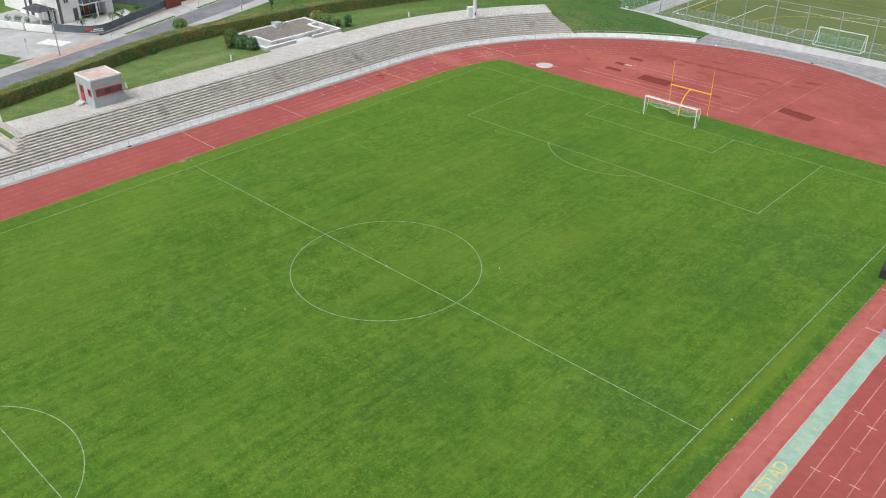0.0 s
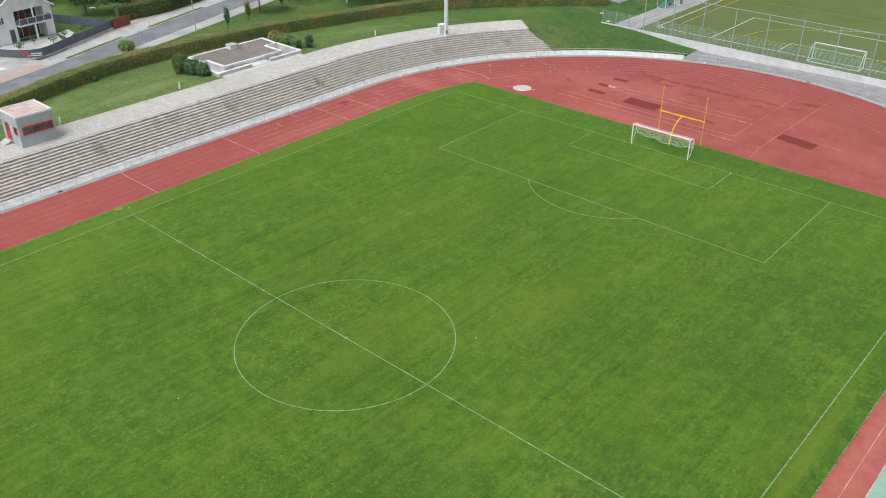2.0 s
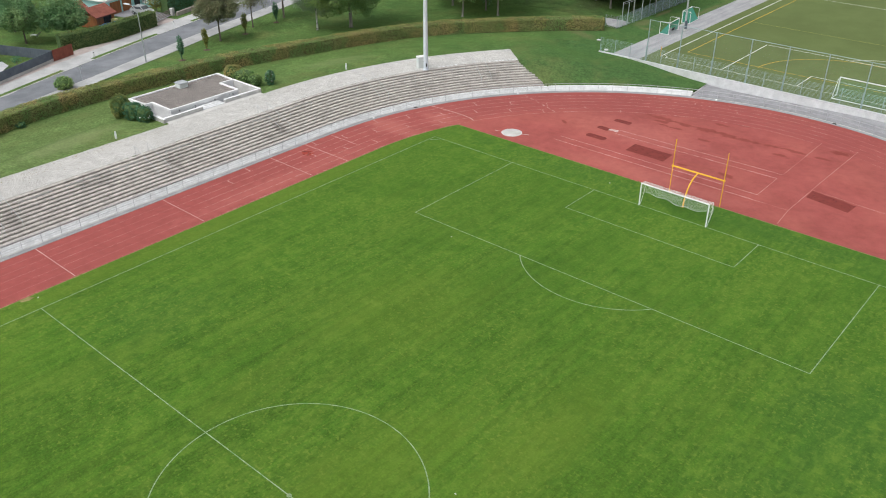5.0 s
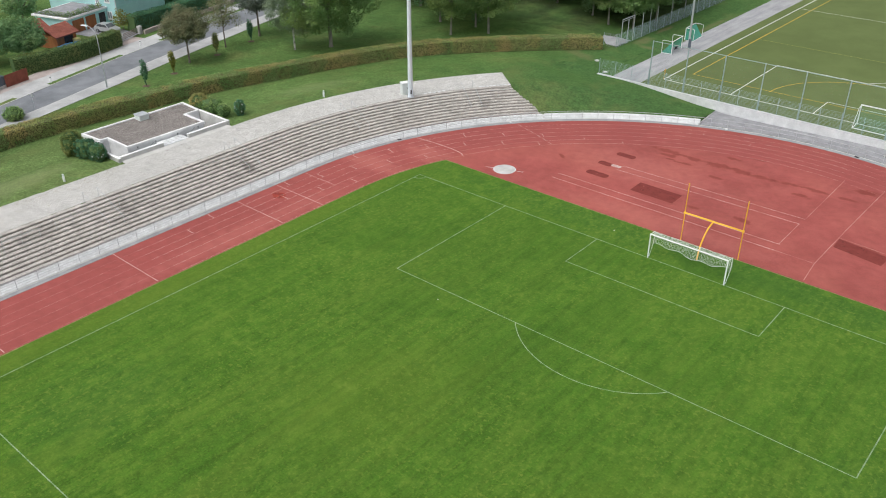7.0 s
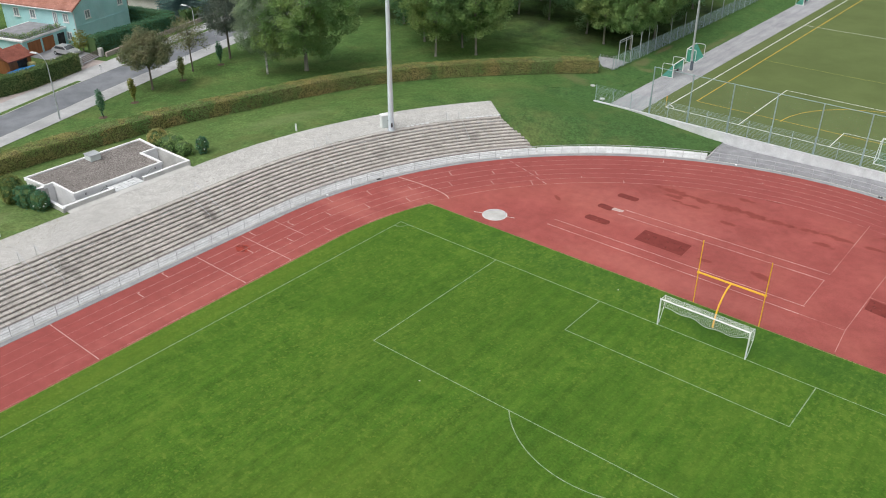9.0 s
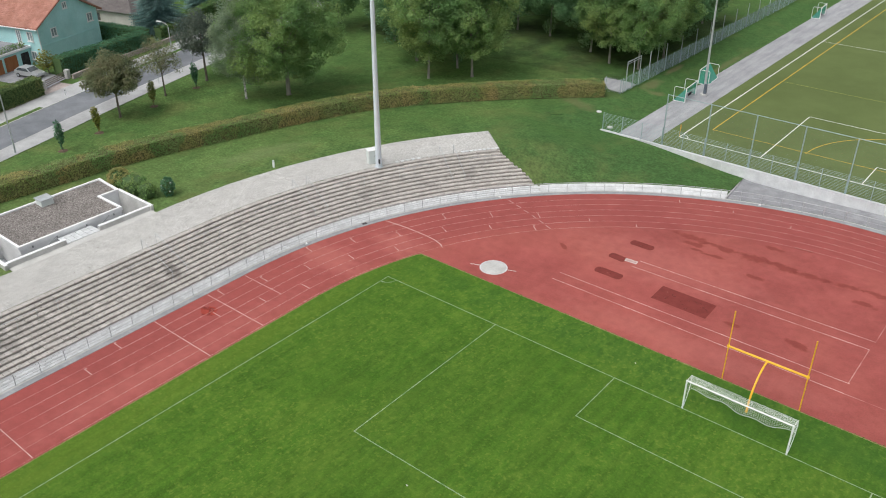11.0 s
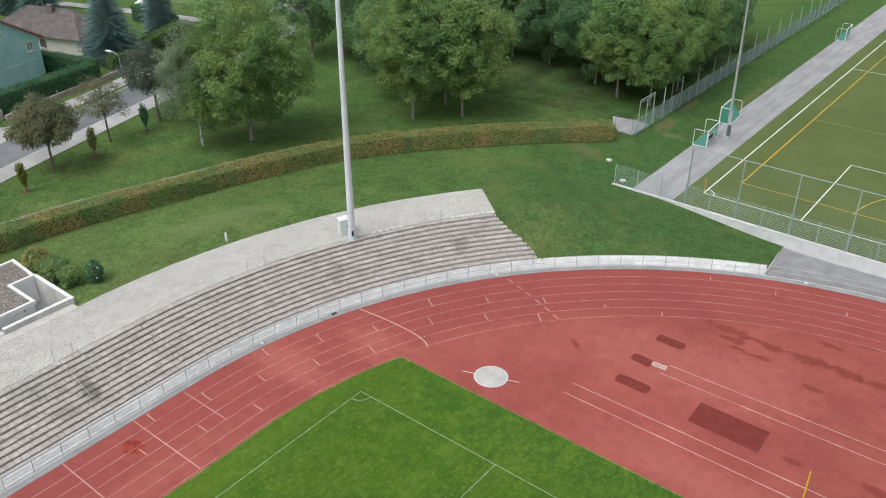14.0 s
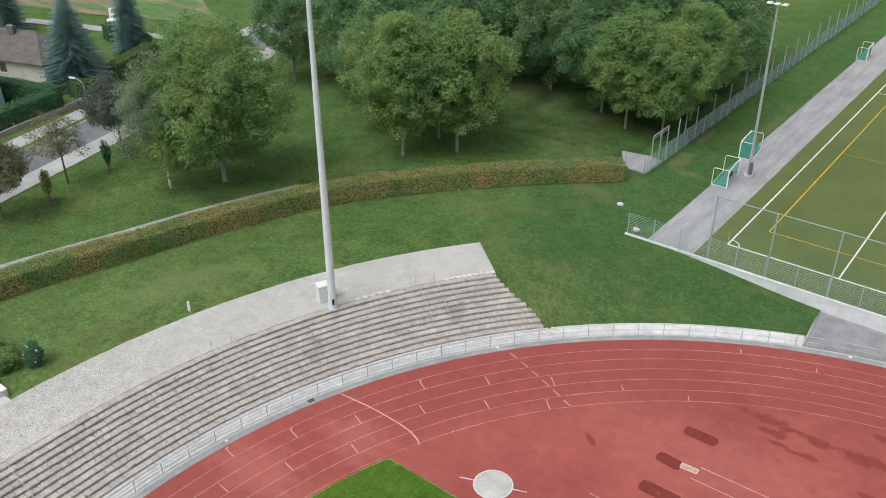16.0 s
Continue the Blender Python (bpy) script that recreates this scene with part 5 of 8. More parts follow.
    part("yellow_turf_line", yl, TURF_YELLOW, turf, "orange-yellow inlaid lines")
    part("pale_turf_line", pl, TURF_PALE, turf, "pale yellow-green line")


build_north()


# ---- things on the pitch and the track ----
def build_goal():
    t = thing("football_goal", "white aluminium football goal with a slack white net", "goal", (0, 0, 0.02))
    for s in (-1, 1):
        post = part("post", Geo().tube([(s * 3.72, 0, 0), (s * 3.72, 0, 2.48)], 0.06, 10), FRAME_WHITE, t)
        part("net_arm", Geo().tube([(s * 3.72, 0, 2.46), (s * 3.74, 0.85, 2.42), (s * 3.74, 1.0, 2.3)], 0.025, 6), FRAME_WHITE, t)
        part("side_brace", Geo().tube([(s * 3.74, 0.95, 2.32), (s * 3.76, 0.9, 1.2), (s * 3.74, 0.3, 0.06), (s * 3.72, 0.02, 0.05)], 0.022, 6), FRAME_WHITE, t)
    part("crossbar", Geo().tube([(-3.78, 0, 2.48), (3.78, 0, 2.48)], 0.06, 10), FRAME_WHITE, t)
    g = Geo()

    def net(u, v):
        # u across, v from the bar over the top and down the slack back
        x = -3.72 + 7.44 * u
        sag = 0.1 * math.sin(3 * math.pi * u) + 0.16 * math.sin(math.pi * u)
        if v < 0.35:
            k = v / 0.35
            return (x, 0.02 + 0.95 * k, 2.47 - 0.12 * k - 0.1 * math.sin(math.pi * k) * math.sin(math.pi * u))
        k = (v - 0.35) / 0.65
        low = 1.0 + 0.14 * math.sin(9 * u) + 0.1 * math.sin(21 * u + 1) - sag
        return (x, 0.97 + 0.28 * math.sin(math.pi * k * 0.8) + 0.1 * math.sin(7 * u) * k, 2.35 + (low - 2.35) * k)

    for i in range(53):
        pts = [Vector(net(i / 52, j / 14)) for j in range(15)]
        g.strip([p + Vector((0.005, 0, 0)) for p in pts], [p - Vector((0.005, 0, 0)) for p in pts])
    for j in range(1, 19):
        pts = [Vector(net(i / 40, j / 18)) for i in range(41)]
        w = 0.005 if j < 18 else 0.02
        g.strip([p + Vector((0, 0.004, w)) for p in pts], [p - Vector((0, 0.004, w)) for p in pts])
    for s in (0, 1):
        for j in range(8):
            a = Vector(net(s, 0.38 + 0.6 * j / 7))
            g.tube([a, Vector((a.x, 0.05, a.z * 0.97))], 0.007, 3)
    part("net", g, NET_WHITE, t, "slack white net, drawn up in waves")


build_goal()


def build_gridiron():
    t = thing("gridiron_goal", "yellow steel gridiron goal with gooseneck at the track edge", "goal post", (-0.03, 5.02, 0.0))
    for s in (-1, 1):
        part("upright", Geo().tube([(s * 2.87, 0, 0), (s * 2.87, 0, 6.05)], 0.045, 8), FRAME_YELLOW, t)
        part("bracket", Geo().box((s * 2.87, 0, 3.0), (0.16, 0.14, 0.2)), FRAME_YELLOW, t)
    part("crossbar", Geo().tube([(-2.98, 0, 3.0), (2.98, 0, 3.0)], 0.085, 10), FRAME_YELLOW, t)
    pts = []
    for k in range(15):
        a = k / 14
        pts.append((0, -2.5 + 2.5 * (1 - math.cos(a * math.pi / 2)) ** 0.9, 2.95 * math.sin(a * math.pi / 2) ** 0.85))
    part("gooseneck", Geo().tube(pts, 0.075, 10), FRAME_YELLOW, t)
    part("foot", Geo().tube([(0, -2.5, -0.02), (0, -2.5, 0.06)], 0.1, 12), FRAME_YELLOW, t)


build_gridiron()


def build_track_side():
    b = thing("team_board", "black-framed board with a white face beside the pitch", "board", (34.1, -19.3, 0.03, 0, 0, 8))
    part("frame", Geo().box((0, 0, 0.45), (1.1, 2.8, 0.9)), DARK, b)
    part("face", Geo().box((0.15, 0, 0.92), (0.6, 2.3, 0.03)), FRAME_WHITE, b, "white face")
    g = thing("metal_grate", "grey steel grate at the end of the green strip", "grate", (37.66, -29.45, 0.015))
    q = Geo()
    for k in range(9):
        q.box((0, -0.5 + 0.12 * k, 0.08), (1.25, 0.05, 0.12))
    part("bars", q, STEEL, g)
    part("frame", Geo().box((0, -0.62, 0.08), (1.35, 0.06, 0.16)), STEEL, g)
    part("frame", Geo().box((0, 0.58, 0.08), (1.35, 0.06, 0.16)), STEEL, g)


build_track_side()


# ---- floodlight masts ----
def build_masts():
    m = thing("floodlight_mast", "tall tapered pale steel floodlight mast with climbing pegs", "mast", (-44.95, 12.75, ZTOP))
    part("shaft", Geo().tube([(0, 0, -0.1), (0, 0, 26)], [0.335, 0.14], 14), MAST, m)
    part("base_plate", Geo().tube([(0, 0, 0), (0, 0, 0.06)], 0.5, 14), STEEL, m)
    part("hatch", Geo().box((0.29, -0.2, 0.75), (0.1, 0.16, 0.5), -0.6), DARK, m, "dark hatch at the foot")
    pegs = Geo()
    for k in range(62):
        z = 2.5 + 0.37 * k
        r = 0.36 - 0.21 * z / 26
        pegs.tube([(r * 0.6, r * 0.7, z), (r * 0.6 + 0.07, r * 0.7 + 0.07, z)], 0.014, 4)
    part("climbing_pegs", pegs, STEEL, m)
    c = thing("switch_cabinet", "pale grey-green switch cabinet beside the mast", "cabinet", (-46.2, 13.15, ZTOP, 0, 0, -24))
    part("body", Geo().bevel_box((0, 0, 0.78), (0.75, 1.15, 1.5), r=0.02), CABINET, c)
    part("roof", Geo().bevel_box((0, 0, 1.57), (0.85, 1.25, 0.08), r=0.03), FRAME_WHITE, c)
    part("plinth", Geo().box((0, 0, 0.03), (0.7, 1.1, 0.08)), KERB, c)
    part("door", Geo().box((0.385, -0.28, 0.7), (0.02, 0.52, 1.15)), CABINET, c)
    part("door", Geo().box((0.385, 0.28, 0.7), (0.02, 0.52, 1.15)), CABINET, c)
    part("lock", Geo().box((0.4, 0.1, 0.9), (0.03, 0.05, 0.12)), DARK, c)
    f = thing("pitch_floodlight", "slim grey floodlight pole with three lamp heads beside the paved way", "mast", (-29.1, 59.5, 1.36))
    part("pole", Geo().tube([(0, 0, 0), (-0.3, 0, 18.2)], [0.17, 0.09], 10), STEEL, f)
    part("footing", Geo().tube([(0, 0, 0), (0, 0, 0.22)], 0.45, 16), CONCRETE, f, "pale round footing")
    part("padding", Geo().box((0.16, -0.12, 0.95), (0.34, 0.3, 1.3)), ANTHRACITE, f, "dark pad and box")
    part("cross_arm", Geo().tube([(-1.2, 0, 18.1), (0.6, 0, 18.1)], 0.05, 8), STEEL, f)
    for x in (-1.05, -0.3, 0.45):
        part("lamp_head", Geo().box((x, -0.15, 18.2), (0.5, 0.7, 0.12), 0.0, 0.2), FRAME_WHITE, f)


build_masts()


# ---- hut and club building on the embankment ----
def window(parent, c, w, h, axis, frame_m=FRAME_WHITE, t=0.12, bars=(0.5,), sill=True, glass=GLASS):
    """A framed window on a wall whose outward normal is the local x (axis 'x') or y axis, signed."""
    s = -1 if axis[0] == "-" else 1
    along_x = axis[-1] == "y"

    def bx(g, a, z, la, lz, depth, out):
        if along_x:
            return g.box((c[0] + a, c[1] + s * out, c[2] + z), (la, depth, lz))
        return g.box((c[0] + s * out, c[1] + a, c[2] + z), (depth, la, lz))

    g = Geo()
    bx(g, -w / 2 + t / 2, 0, t, h, 0.1, 0.03), bx(g, w / 2 - t / 2, 0, t, h, 0.1, 0.03), bx(g, 0, h / 2 - t / 2, w - 2 * t, t, 0.1, 0.03), bx(g, 0, -h / 2 + t / 2, w - 2 * t, t, 0.1, 0.03)
    for b in bars:
        bx(g, (b - 0.5) * w, 0, t * 0.7, h - 2 * t, 0.08, 0.03)
    win = part("window", g, frame_m, parent)
    part("pane", bx(Geo(), 0, 0, w - t, h - t, 0.02, 0.012), glass, win, "dark glass" if glass is GLASS else "pale glass with the sky's reflection painted in")
    if sill:
        part("sill", bx(Geo(), 0, -h / 2 - 0.04, w + 0.2, 0.06, 0.22, 0.09), FRAME_WHITE, win)
    return win


def build_hut():
    k = thing("press_hut", "grey panelled hut with red window frames on the promenade", "hut", (-52.85, -50.05, ZTOP + 0.005))
    w, l, h = 4.2, 4.1, 3.45
    body = part("wall", Geo().box((0, 0, h / 2), (w, l, h)), HUT_GREY, k)
    joints = Geo()
    for z in (1.15, 2.75):
        joints.box((0, 0, z), (w + 0.012, l + 0.012, 0.02))
    part("panel_joint", joints, KERB, body)
    g = Geo()
    for c, s in (((0, -l / 2 + 0.04, h + 0.1), (w + 0.06, 0.12, 0.2)), ((0, l / 2 - 0.04, h + 0.1), (w + 0.06, 0.12, 0.2)), ((-w / 2 + 0.03, 0, h + 0.1), (0.12, l - 0.2, 0.2)), ((w / 2 - 0.03, 0, h + 0.1), (0.12, l - 0.2, 0.2))):
        g.box(c, s)
    part("parapet", g, FRAME_WHITE, k, "white roof edge")
    part("roof", Geo().box((0, 0, h + 0.03), (w - 0.16, l - 0.16, 0.06)), HUT_ROOF, k, "pinkish stained roof")
    window(k, (w / 2, 0.1, 1.85), 3.5, 0.95, "+x", HUT_RED, 0.1, (0.3, 0.72), False)
    window(k, (1.35, -l / 2, 1.85), 0.75, 0.95, "-y", HUT_RED, 0.1, (), False)
    d = part("door", Geo().box((-0.75, -l / 2 - 0.03, 1.4), (0.95, 0.08, 2.0)), HUT_RED, k, "red door")
    part("pane", Geo().box((-0.75, -l / 2 - 0.075, 1.9), (0.6, 0.02, 0.8)), GLASS, d)
    part("handle", Geo().box((-0.4, -l / 2 - 0.1, 1.35), (0.12, 0.04, 0.03)), STEEL, d)
    for i in range(3):
        part("step", Geo().bevel_box((-0.75, -l / 2 - 0.35 - 0.28 * (2 - i), 0.07 + 0.13 * i), (1.3, 0.3, 0.14 + 0.0), r=0.02), CONCRETE, k)
    part("lamp", Geo().box((-1.6, -l / 2 - 0.08, 2.6), (0.2, 0.16, 0.14)), FRAME_WHITE, k)


build_hut()


def build_club():
    c = thing("flat_roof_building", "low white sunken building with a gravel flat roof", "building", (0, 0, 0))
    zt = 3.2
    outline = [(-64.1, -21.8), (-60.8, -21.5), (-60.8, -20.6), (-56.8, -20.6), (-56.8, -10.6), (-60.5, -10.6), (-60.5, -8.6), (-64.1, -8.4)]
    part("wall", Geo().poly(outline, 0.4, zt - 0.12), PLASTER_WHITE, c)
    part("roof_gravel", Geo().poly(outline, zt - 0.11, zt - 0.06), ROOF_GRAVEL, c, "grey-brown gravel roof")
    n = len(outline)
    for i in range(n):
        (x0, y0), (x1, y1) = outline[i], outline[(i + 1) % n]
        L = math.hypot(x1 - x0, y1 - y0)
        part("parapet", Geo().bevel_box(((x0 + x1) / 2, (y0 + y1) / 2, zt - 0.08), (L + (0.24 if i % 2 else -0.24), 0.24, 0.34), math.atan2(y1 - y0, x1 - x0), 0.02), PLASTER_WHITE, c)
    # low outer walls round the sunken front court, with a paved crossing between them
    for name, x0, y0, x1, y1, z in (("court_wall", -55.15, -22.7, -55.15, -17.35, 3.1), ("court_wall", -55.15, -13.8, -55.15, -8.55, 3.1), ("court_wall", -60.45, -8.45, -55.0, -8.45, 3.16), ("court_wall", -60.8, -22.7, -55.0, -22.75, 3.05), ("court_wall", -60.9, -22.6, -60.9, -21.4, 3.08)):
        L = math.hypot(x1 - x0, y1 - y0)
        part(name, Geo().bevel_box(((x0 + x1) / 2, (y0 + y1) / 2, (z + 0.4) / 2), (L + 0.26, 0.28, z - 0.4), math.atan2(y1 - y0, x1 - x0), 0.02), CONCRETE, c)
        part("wall_cap", Geo().bevel_box(((x0 + x1) / 2, (y0 + y1) / 2, z + 0.03), (L + 0.29, 0.3, 0.06), math.atan2(y1 - y0, x1 - x0), 0.015), PLASTER_WHITE, c)
    floor = Geo()
    floor.box((-57.9, -9.6, 0.65), (5.1, 1.9, 0.1)), floor.box((-56.0, -15.6, 0.66), (1.4, 13.8, 0.1)), floor.box((-58, -21.6, 0.64), (5.4, 1.9, 0.1))
    part("court_floor", floor, KERB, c)
    slabs = part("crossing", Geo().box((-55.85, -15.58, 2.6), (1.7, 3.3, 0.14)), KERB, c)
    tile = Geo().bevel_box((0, 0, 0), (0.5, 0.52, 0.05), r=0.01).mesh("paving_slab")
    for i in range(3):
        for j in range(6):
            part("paving_slab", tile, WHITE_PIECE, slabs, at=pose(-56.4 + 0.54 * i, -16.98 + 0.56 * j, 2.695))
    v = part("roof_vent", Geo().bevel_box((-63.2, -14.7, zt + 0.28), (1.2, 1.2, 0.62), r=0.04), CABINET, c, "pale blue-grey roof vent")
    part("vent_lid", Geo().bevel_box((-63.2, -14.7, zt + 0.62), (1.35, 1.35, 0.08), r=0.03), STEEL, v)
    for i, y in enumerate((-19.5, -17.2, -14.3, -11.5)):
        part("roof_drain", Geo().box((-56.62, y, zt - 0.32), (0.06, 0.12, 0.2)), KERB, c)
    for x0, x1, y in ((-56.5, -56.5, -18.3), (-56.5, -56.5, -13.0)):
        part("stair_rail", Geo().tube([(x0, y - 1.0, 1.8), (x1, y + 1.0, 3.05)], 0.025, 6), RAIL_GREY, c)


build_club()


def bollard(x, y):
    b = thing("bollard_lamp", "short white bollard lamp at the edge of the lawn", "lamp", (x, y, ground_z(x, y) if ring_of(x, y)[0] > 54.4 else ZTOP), "bollard lamps")
    part("post", Geo().tube([(0, 0, -0.05), (0, 0, 0.62)], 0.12, 10), FRAME_WHITE, b)
    part("lamp", Geo().tube([(0, 0, 0.62), (0, 0, 0.82), (0, 0, 0.86)], [0.11, 0.11, 0.05], 10), CABINET, b)


for x, y in ((-55.1, -29.05), (-53.6, 5.64), (-54.8, -45.7), (-55.0, -62.0)):
    bollard(x, y)
for x, y, z in ((-36.68, 44.94, ground_z(-36.68, 44.94)), (-33.0, 41.2, 1.36)):
    c = thing("manhole_cover", "pale round concrete manhole cover in the grass", "manhole", (x, y, z - 0.02), "manhole covers")
    part("ring", Geo().tube([(0, 0, 0), (0, 0, 0.12)], 0.34, 18), CONCRETE, c)
    part("lid", Geo().tube([(0, 0, 0.12), (0, 0, 0.15)], 0.26, 18), WHITE_SLAB, c)


# ---- fences, gate and small goals beside the artificial pitch ----
def build_way_fence():
    f = thing("mesh_fence", "grey-blue steel mesh fence along the grove", "fence", (0, 0, 0))
    H = 2.1
    post = Geo().box((0, 0, H / 2), (0.06, 0.06, H)).mesh("post")
    tall = Geo().box((0, 0, 2.0), (0.09, 0.09, 4.0)).mesh("tall_post")

    def panel(length, step_z, step_y):
        m = Geo()
        for k in range(int(H / step_z)):
            m.tube([(0, 0, 0.06 + step_z * k), (0, length, 0.06 + step_z * k)], 0.011, 3)
        for k in range(int(length / step_y)):
            m.tube([(0, 0.08 + step_y * k, 0.02), (0, 0.08 + step_y * k, H)], 0.008, 3)
        return m.mesh("mesh_panel")

    mm = panel(2.5, 0.12, 0.156)
    infill = Geo().add([(0.012, 0, 0.05), (0.012, 2.5, 0.05), (0.012, 2.5, H), (0.012, 0, H)], [(0, 1, 2, 3)]).mesh("infill")
    fill = mat("fence_infill", two((0.34, 0.43, 0.45), (0.42, 0.51, 0.53)), 3.0, 0.7, alpha=0.38)
    for i in range(40):
        y = 52.9 + 2.5 * i
        x = -37.75
        z = ground_z(x, y)
        part("post", post, FENCE_GREEN, f, at=pose(x, y, z))
        part("mesh_panel", mm, FENCE_GREEN, f, at=pose(x, y, z))
        if i > 1:
            part("infill", infill, fill, f, at=pose(x, y, z))
        if i > 2 and i % 2 == 1:
            part("tall_post", tall, STEEL, f, at=pose(x - 0.06, y, z))
    # the short run of bars from the hedge to the gate
    pm = panel(2.15, 0.16, 1.0)
    z = ground_z(-38.8, 52.0)
    part("bar_panel", pm, STEEL, f, at=pose(-37.75, 52.25, z, 0, 0, 97))
    part("bar_panel", panel(0.75, 0.16, 0.7), STEEL, f, at=pose(-37.75, 52.2, z))
    for x, y in ((-37.75, 52.25), (-39.85, 52.0)):
        part("post", post, STEEL, f, at=pose(x, y, z))
    p = thing("gate_frame", "tall grey steel gate frame with a double top bar", "gate", (-37.9, 53.95, ground_z(-37.9, 54)))
    for y, hh in ((0, 4.0), (1.95, 3.8), (3.75, 4.0)):
        part("post", Geo().tube([(0, y, -0.1), (0, y, hh)], 0.06, 8), STEEL, p)
    part("top_bar", Geo().tube([(0, 0, 4.0), (0, 3.75, 4.0)], 0.06, 8), STEEL, p)
    part("brace", Geo().tube([(0, 0, 3.7), (0, 3.75, 3.7)], 0.04, 6), STEEL, p)
    g = Geo()
    g.add([(-42.6, 56.6, 0), (-41.6, 54.8, 0), (-39.8, 52.7, 0), (-38.0, 52.8, 0), (-37.9, 57.2, 0), (-39.6, 57.4, 0)], [(0, 1, 2, 3, 4, 5)])
    g.v = [(x, y, ground_z(x, y) + 0.05) for x, y, z in g.v]
    tagged(part("gateway_paving", g, ASPHALT_LIGHT), "pale trodden paving at the gate", "paving", kind="structure")
    t = thing("lamp_post", "thin grey pole among the grove trees", "pole", (-38.95, 65.2, ground_z(-38.95, 65.2)))
    part("pole", Geo().tube([(0, 0, 0), (0, 0, 6.5)], [0.07, 0.05], 8), STEEL, t)
    part("arm", Geo().tube([(0, 0, 5.6), (1.4, 0.6, 6.0)], 0.03, 6), STEEL, t)


build_way_fence()


def small_goal(x, y, rz, w=1.8, h=1.25, d=0.9):
    t = thing("small_goal", "small white training goal with green net on the paved way", "goal", (x, y, 1.362, 0, 0, rz), "small goals")
    for s in (-1, 1):
        part("post", Geo().box((s * w / 2, 0, h / 2), (0.1, 0.1, h)), FRAME_WHITE, t)
        part("side_bar", Geo().tube([(s * w / 2, 0, 0.05), (s * w / 2, d, 0.05)], 0.03, 6), FRAME_WHITE, t)
        part("top_arm", Geo().tube([(s * w / 2, 0, h), (s * w / 2, d * 0.92, h), (s * w / 2, d, h - 0.12), (s * w / 2, d, 0.05)], 0.035, 6), FRAME_WHITE, t)
    part("crossbar", Geo().box((0, 0, h), (w + 0.1, 0.1, 0.1)), FRAME_WHITE, t)
    part("ground_bar", Geo().tube([(-w / 2, d, 0.05), (w / 2, d, 0.05)], 0.03, 6), FRAME_WHITE, t)
    rows, cols = 7, 14
    n = Geo()
    for i in range(rows + 1):
        f = i / rows
        for k in range(cols + 1):
            e = k / cols
            sag = 0.16 * math.sin(math.pi * f) * (0.6 + 0.4 * math.sin(9 * e))
            n.v.append((-w / 2 + w * e, 0.1 + (d - 0.12) * f + sag * 0.6, (h - 0.05) * (1 - f) + 0.06 * f - sag))
    n.f += [(i * (cols + 1) + k, i * (cols + 1) + k + 1, (i + 1) * (cols + 1) + k + 1, (i + 1) * (cols + 1) + k) for i in range(rows) for k in range(cols)]
    for s in (-1, 1):
        n.add([(s * w / 2, 0.06, h - 0.04), (s * w / 2, d, 0.06), (s * w / 2, 0.06, 0.06)], [(0, 1, 2)])
    part("net", n, NET_GREEN, t, "green net")
    part("board", Geo().box((w / 2 - 0.7, d * 0.35, 0.2), (1.1, 0.05, 0.36)), DARK, t, "dark weight board")
    return t


small_goal(-29.9, 57.05, 94, 3.85, 1.95, 1.6)
small_goal(-31.85, 65.4, -86, 3.75, 1.95, 1.4)
small_goal(-30.2, 111.0, 94, 3.6, 1.95, 1.4)


def build_turf_goal():
    t = thing("artificial_pitch_goal", "white football goal with green net on the artificial pitch", "goal", (4.8, 43.8, 1.352))
    for s in (-1, 1):
        part("post", Geo().box((s * 3.72, 0, 1.22), (0.12, 0.12, 2.44)), FRAME_WHITE, t)
        part("base_bar", Geo().tube([(s * 3.72, 0, 0.05), (s * 3.72, -1.9, 0.05)], 0.05, 6), FRAME_WHITE, t)
        part("stay", Geo().tube([(s * 3.72, -0.02, 2.42), (s * 3.72, -0.7, 2.3), (s * 3.72, -1.9, 0.08)], 0.03, 6), FRAME_WHITE, t)
    part("crossbar", Geo().box((0, 0, 2.44), (7.56, 0.12, 0.12)), FRAME_WHITE, t)
    part("ground_bar", Geo().tube([(-3.72, -1.9, 0.05), (3.72, -1.9, 0.05)], 0.05, 6), FRAME_WHITE, t)
    n = Geo().add([(-3.7, -0.7, 2.3), (3.7, -0.7, 2.3), (3.7, -1.88, 0.08), (-3.7, -1.88, 0.08)], [(0, 1, 2, 3)])
    part("net", n, mat("thin_green_net", two((0.05, 0.34, 0.25), (0.08, 0.42, 0.32)), 6.0, 0.9, space="object", alpha=0.13), t, "thin green net")
    c = thing("corner_flag", "short orange corner flag on the artificial pitch", "flag", (-25.15, 43.9, 1.352))
    part("pole", Geo().tube([(0, 0, 0), (0, 0, 1.5)], 0.02, 6), FRAME_YELLOW, c)
    part("flag", Geo().box((0.03, 0.02, 1.2), (0.1, 0.05, 0.55), 0.4, 0.3), ORANGE, c)


build_turf_goal()


# ---- street beyond the park ----
ROAD = [(-60, -100), (-66.5, -72), (-70.8, -57), (-75, -44.5), (-78.3, -35), (-83.2, -21.5), (-87.2, -9.8), (-91.6, 4), (-94.6, 14.5), (-97.8, 26), (-102, 40), (-108, 58), (-118, 85), (-135, 120)]


